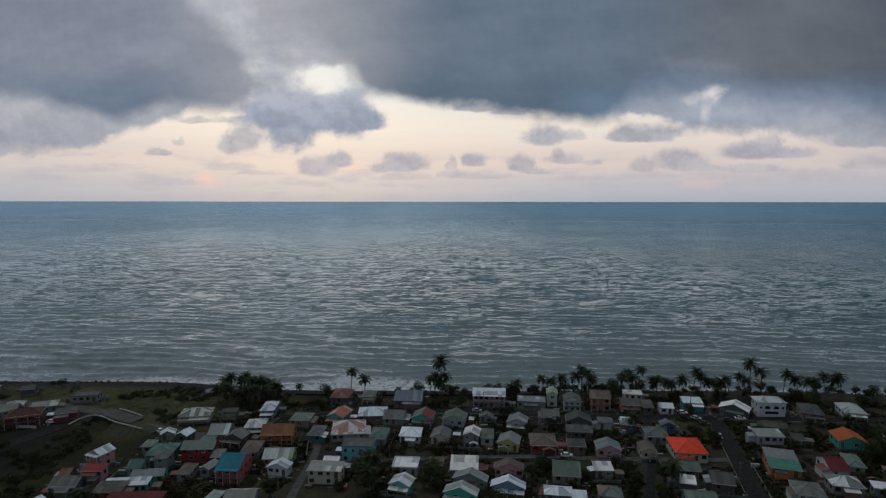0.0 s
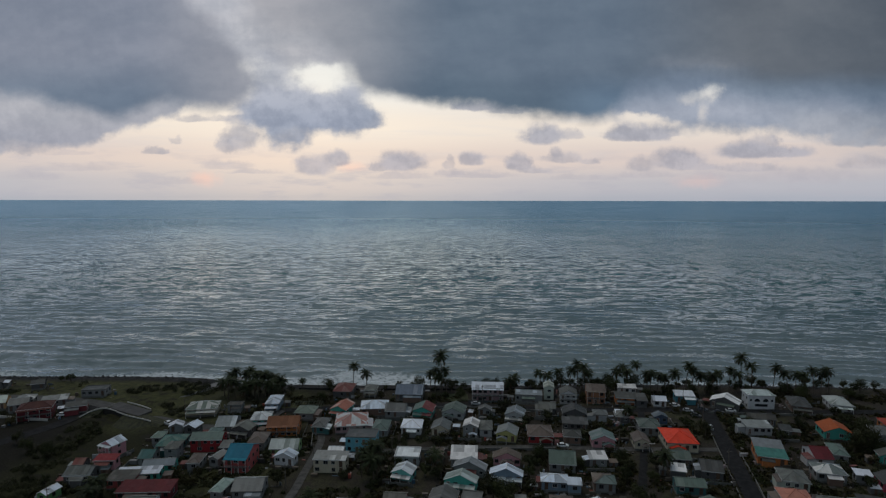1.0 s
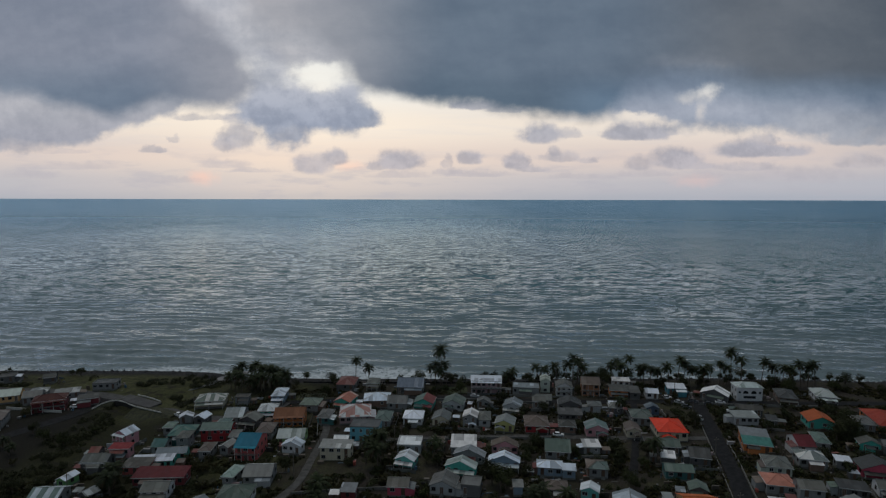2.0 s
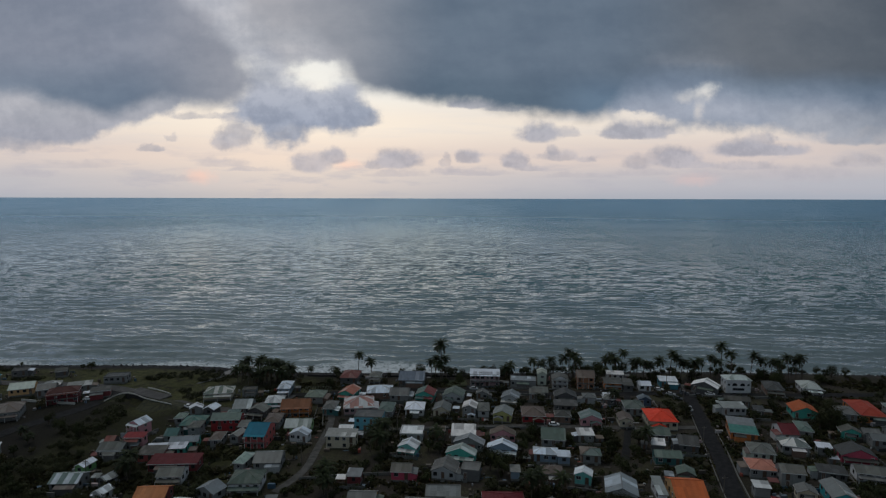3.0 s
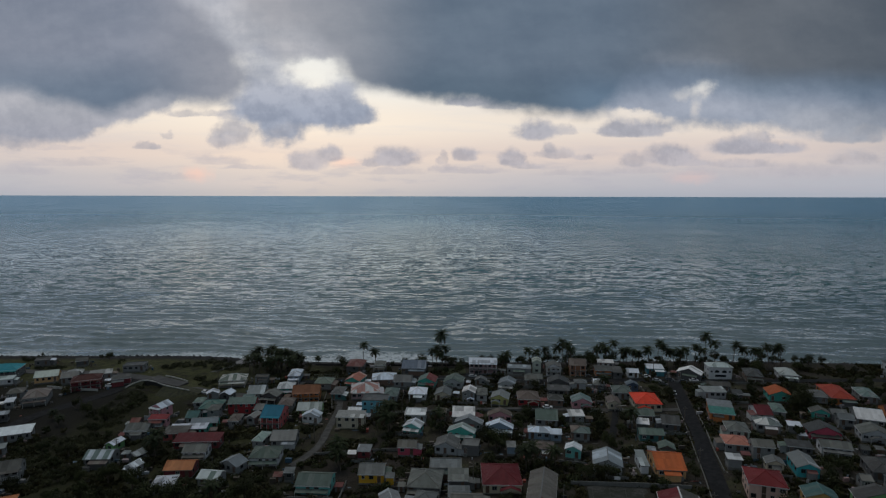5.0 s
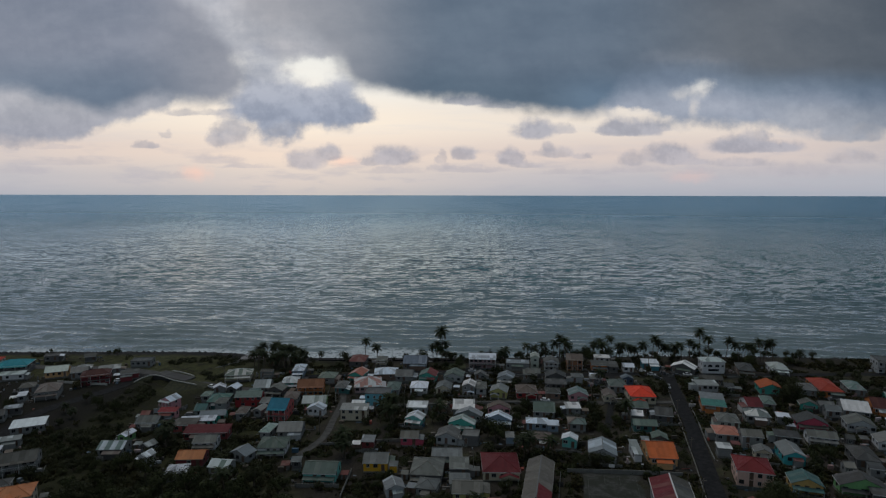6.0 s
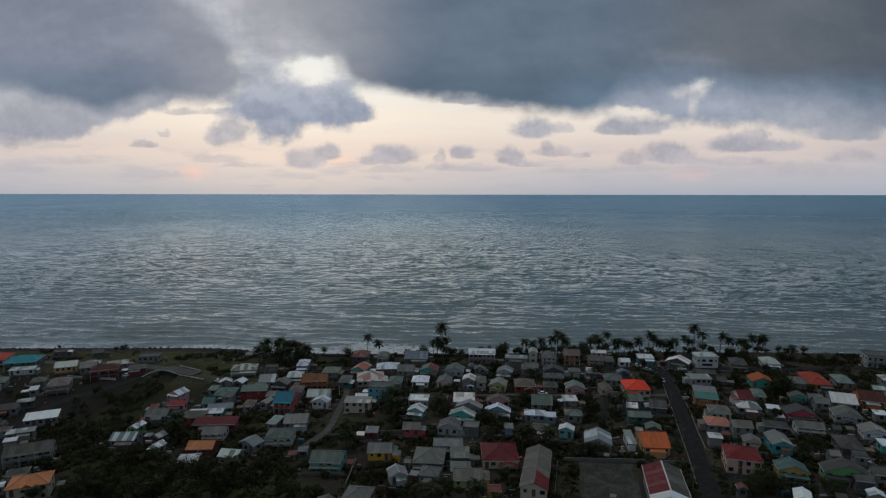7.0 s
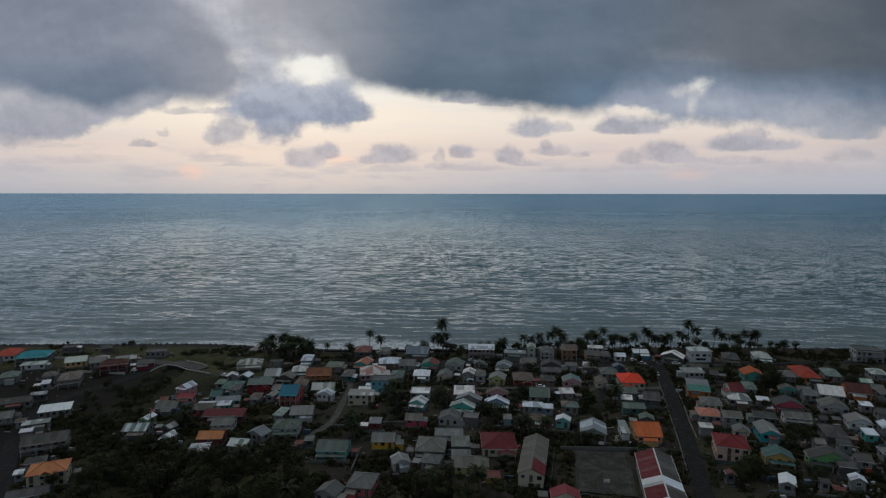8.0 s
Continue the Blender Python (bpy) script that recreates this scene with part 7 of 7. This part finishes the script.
def make_lawn():
    m, n, p, at = surface("mown_lawn_grass", 0.95)
    n.put(p.inputs["Base Color"], n.mix(n.ramp(n.noise(at, 1.1, 6.0, 0.7)["Fac"], 0.35, 0.68), (0.026, 0.035, 0.012), (0.068, 0.078, 0.030)))
    bump(n, p, n.noise(at, 3.0, 4.0)["Fac"], 0.5, 0.12)
    bm = bmesh.new()
    rows = []
    for j in range(8):
        rows.append([bm.verts.new((-0.6 + 1.8 * i, 254.5 + 1.4 * j, ground_z(-0.6 + 1.8 * i, 254.5 + 1.4 * j) + 0.3)) for i in range(8)])
    for lo, hi in zip(rows, rows[1:]):
        for i in range(7):
            bm.faces.new((lo[i], lo[i + 1], hi[i + 1], hi[i]))
    rim = [rows[0][i] for i in range(8)] + [rows[j][7] for j in range(1, 8)] + [rows[7][i] for i in range(6, -1, -1)] + [rows[j][0] for j in range(6, 0, -1)]
    foot = [bm.verts.new((v.co.x, v.co.y, v.co.z - 0.9)) for v in rim]
    for k in range(len(rim)):
        bm.faces.new((rim[k], foot[k], foot[(k + 1) % len(rim)], rim[(k + 1) % len(rim)]))
    tagged(part("lawn", bm, m, None), "bright green lawn between the beach houses", "lawn", kind="structure")


make_lawn()


def make_shed_frame():
    """An unfinished building: posts, wall plates and rafters, with no roof."""
    root = tagged(new("shed_frame"), "unfinished greenish timber frame of posts and rafters", "building frame")
    root.matrix_world = pose(-59.5, 244.0, ground_z(-59.5, 244.0), 0, 0, 3)
    timber = painted("weathered_green_timber", (0.075, 0.085, 0.055), 0.9, 0.5)
    for i in range(5):
        for y in (-4.0, 0.0, 4.0):
            bm = bmesh.new()
            block(bm, -6.07 + 3 * i, -5.93 + 3 * i, y - 0.07, y + 0.07, -0.6, 2.5)
            part("post", bm, timber, root)
    for y in (-4.0, 0.0, 4.0):
        bm = bmesh.new()
        block(bm, -6.3, 6.3, y - 0.08, y + 0.08, 2.503, 2.66)
        part("wall_plate", bm, timber, root)
    for i in range(11):
        bm = bmesh.new()
        block(bm, -6.06 + 1.2 * i, -5.94 + 1.2 * i, -4.4, 4.4, 2.663, 2.8)
        part("rafter", bm, timber, root)
    FOOT.append((-59.5, 244.0, 1.0, 0.05, 6.2, 4.2))


make_shed_frame()


# ---- yards: bushes, trees and undergrowth between the houses ----
def fill_yards():
    rng = random.Random(21)
    placed = []
    trees = bushes = 0
    for _ in range(14000):
        x, y = rng.uniform(-215, 235), rng.uniform(88, 262)
        if y > shore(x) - 16 or (x < -75 and y > 250) or not free(x, y, 0.9):
            continue
        k = rng.random()
        near_river = off_line(RIVER, x, y) < 26 and y < 185
        if x < -92 and y > 185 and k > 0.05:
            continue
        gap = 2.7 if near_river else 3.2
        if any(abs(x - px) < gap and abs(y - py) < gap for px, py in placed):
            continue
        if (k < 0.45 or (near_river and k < 0.45)) and trees < 118 and free(x, y, 1.8):
            tree(x, y, rng.uniform(0.4, 0.75))
            trees += 1
        elif bushes < 298:
            bush(x, y, rng.uniform(0.7, 1.35))
            bushes += 1
        placed.append((x, y))


fill_yards()


def coast_belt():
    """Dark sea-grape and almond trees under the palms behind the beach."""
    rng = random.Random(33)
    for i in range(64):
        x = -30 + i * 3.7 + rng.uniform(-1.5, 1.5)
        y = shore(x) - rng.uniform(9, 17)
        if rng.random() < 0.8:
            tree(x, y, rng.uniform(0.45, 0.8))


coast_belt()


# ---- sheds, fences and yard clutter ----
def shed(x, y, turn, w, d, roof, wall):
    z = ground_z(x, y)
    root = tagged(new("garden_shed"), f"small weathered yard shed under a {SHADES[roof]}", "shed", "yard sheds")
    root.matrix_world = pose(x, y, z, 0, 0, turn)
    FOOT.append((x, y, math.cos(radians(turn)), math.sin(radians(turn)), w / 2, d / 2))
    bm = bmesh.new()
    block(bm, -w / 2, w / 2, -d / 2, d / 2, -0.6, 1.75)
    part("wall", bm, WALLS[wall], root)
    bm = bmesh.new()
    slab(bm, [(-w / 2 - 0.2, -d / 2 - 0.2, 1.86), (w / 2 + 0.2, -d / 2 - 0.2, 1.86), (w / 2 + 0.2, d / 2 + 0.2, 2.2), (-w / 2 - 0.2, d / 2 + 0.2, 2.2)], 0.06)
    part("roof", bm, ROOFS[roof], root)
    bm = bmesh.new()
    block(bm, -0.4, 0.4, -d / 2 - 0.04, -d / 2 + 0.01, 0, 1.65)
    part("door", bm, DOOR, root)


def fill_clutter():
    rng = random.Random(12)
    houses = list(FOOT[:218])
    for hx, hy, c, s, a, b in houses:
        if rng.random() < 0.34:
            px, py = rng.choice((-1, 1)) * (a + 2.0), rng.uniform(-b, b)
            x, y = hx + px * c - py * s, hy + px * s + py * c
            if free(x, y, 1.0) and y < shore(x) - 12:
                shed(x, y, math.degrees(math.atan2(s, c)), rng.uniform(1.8, 3.0), rng.uniform(1.8, 2.6), rng.choice(("grey", "lgrey", "redbr", "white", "brown")), rng.choice(("grey", "dark", "dgreyw", "brownw")))
    metal = ROOFS["grey"]
    for hx, hy, c, s, a, b in houses:
        if rng.random() < 0.42:
            side = rng.choice((-1, 1))
            pts = []
            for k in range(4):
                px, py = (-a - 1.5 + (2 * a + 3) * k / 3, -b - 2.6) if side < 0 else (a + 1.9, -b - 2 + (2 * b + 3) * k / 3)
                pts.append((hx + px * c - py * s, hy + px * s + py * c))
            if all(free(x, y, 0.2) and y < shore(x) - 14 for x, y in pts):
                sheets = rng.random() < 0.5
                low_wall("yard_fence", pts, rng.uniform(0.9, 1.4), 0.1 if sheets else 0.18, metal if sheets else CONCRETE, "rusty sheet-metal yard fence" if sheets else "weathered grey concrete yard wall", "fence")
    m, n, p, at = surface("mixed_yard_clutter", 0.7)
    one = n.add("ShaderNodeNewGeometry").outputs["Random Per Island"]
    n.put(p.inputs["Base Color"], n.curve(one, [(0.0, (0.03, 0.03, 0.03)), (0.45, (0.1, 0.08, 0.06)), (0.65, (0.2, 0.2, 0.2)), (0.8, (0.04, 0.1, 0.16)), (0.9, (0.42, 0.43, 0.45)), (1.0, (0.3, 0.06, 0.04))]))
    bm = bmesh.new()
    made = 0
    while made < 4200:
        hx, hy, c, s, a, b = rng.choice(houses)
        px, py = rng.uniform(-a - 3.5, a + 3.5), rng.uniform(-b - 3.5, b + 3.5)
        x, y = hx + px * c - py * s, hy + px * s + py * c
        made += 1
        if not free(x, y, 0.3) or y > shore(x) - 12:
            continue
        z = ground_z(x, y)
        u, v, h = rng.choice((0.12, 0.25, 0.5, 1.1)) * rng.uniform(0.7, 1.3), rng.choice((0.12, 0.25, 0.5)) * rng.uniform(0.7, 1.3), rng.choice((0.15, 0.4, 0.9, 1.5)) * rng.uniform(0.7, 1.2)
        block(bm, x - u, x + u, y - v, y + v, z - 0.2, z + h)
    tagged(part("yard_clutter", bm, m, None), "boards, barrels, crates and scrap lying in the yards", "clutter", kind="stuff")


fill_clutter()


def undergrowth(name, count, material, box, size, label, test):
    rng = random.Random(count)
    verts, faces = [], []
    while len(faces) < count:
        x, y = rng.uniform(box[0], box[1]), rng.uniform(box[2], box[3])
        if not test(x, y):
            continue
        z = ground_z(x, y)
        for _ in range(5):
            px, py = x + rng.gauss(0, 0.5), y + rng.gauss(0, 0.5)
            turn, s = rng.uniform(0, 6.28), rng.uniform(*size)
            c, d = math.cos(turn) * s, math.sin(turn) * s
            lean = rng.uniform(-0.5, 0.5) * s
            k = len(verts)
            verts += [(px - c * 0.5, py - d * 0.5, z - 0.1), (px + c * 0.5, py + d * 0.5, z - 0.1), (px + c * 0.7 - d * 0.5, py + d * 0.7 + c * 0.5, z + s * rng.uniform(0.5, 1.0) + lean * 0.2), (px - c * 0.6 - d * 0.4, py - d * 0.6 + c * 0.4, z + s * rng.uniform(0.5, 1.1))]
            faces.append((k, k + 1, k + 2, k + 3))
    mesh = bpy.data.meshes.new(name)
    mesh.from_pydata(verts, [], faces)
    mesh.materials.append(material)
    tagged(new(name, mesh), label, "undergrowth", kind="stuff")


def thicket(name, count, box, label, test, seed):
    """Dense scrub: uneven mounds of leaf sprays, one beside another."""
    rng = random.Random(seed)
    verts, faces = [], []
    made = tried = 0
    while made < count and tried < count * 40:
        tried += 1
        x, y = rng.uniform(box[0], box[1]), rng.uniform(box[2], box[3])
        if not test(x, y):
            continue
        made += 1
        z, r, h = ground_z(x, y), rng.uniform(0.8, 2.1), rng.uniform(0.7, 2.2)
        for _ in range(int(70 + 45 * r)):
            way = Vector((rng.gauss(0, 1), rng.gauss(0, 1), abs(rng.gauss(0.2, 0.8)))).normalized()
            p = Vector((x + way.x * r * rng.uniform(0.6, 1.15), y + way.y * r * rng.uniform(0.6, 1.15), z - 0.1 + way.z * h * rng.uniform(0.7, 1.2)))
            s = rng.uniform(0.14, 0.34)
            u = (way.orthogonal().normalized() * rng.uniform(0.5, 1) + way * rng.uniform(-0.6, 0.6)).normalized() * s
            v = way.cross(u).normalized() * s * 0.6
            k = len(verts)
            verts += [tuple(p + u), tuple(p + v), tuple(p - u), tuple(p - v)]
            faces.append((k, k + 1, k + 2, k + 3))
    mesh = bpy.data.meshes.new(name)
    mesh.from_pydata(verts, [], faces)
    mesh.materials.append(LEAF_DARK if seed % 2 else LEAF)
    tagged(new(name, mesh), label, "scrub", kind="stuff")


thicket("river_scrub", 760, (-165, -60, 88, 232), "dense dark scrub in the river valley", lambda x, y: free(x, y, 1.0) and noise.noise((x * 0.05, y * 0.05, 2.0)) > -0.2 and (y < 178 or off_line(RIVER, x + 9, y) < 7), 3)
thicket("yard_scrub", 1300, (-100, 225, 92, 240), "dark hedges and scrub between the yards", lambda x, y: free(x, y, 0.5) and noise.noise((x * 0.07, y * 0.07, 6.0)) > -0.05, 4)
thicket("field_scrub", 150, (-240, -72, 236, 286), "low dark shrubs scattered over the rough field", lambda x, y: free(x, y, 0.8) and y < shore(x) - 12 and noise.noise((x * 0.045, y * 0.06, 12.0)) > 0.22, 5)
undergrowth("weeds", 72000, BUSH, (-215, 240, 86, 262), (0.35, 0.9), "low dark weeds and garden plants between the houses",
            lambda x, y: noise.noise((x * 0.06, y * 0.06, 4.0)) > (0.02 if x > -92 or y < 178 else 9.0) and y < shore(x) - 14 and free(x, y, 0.3))
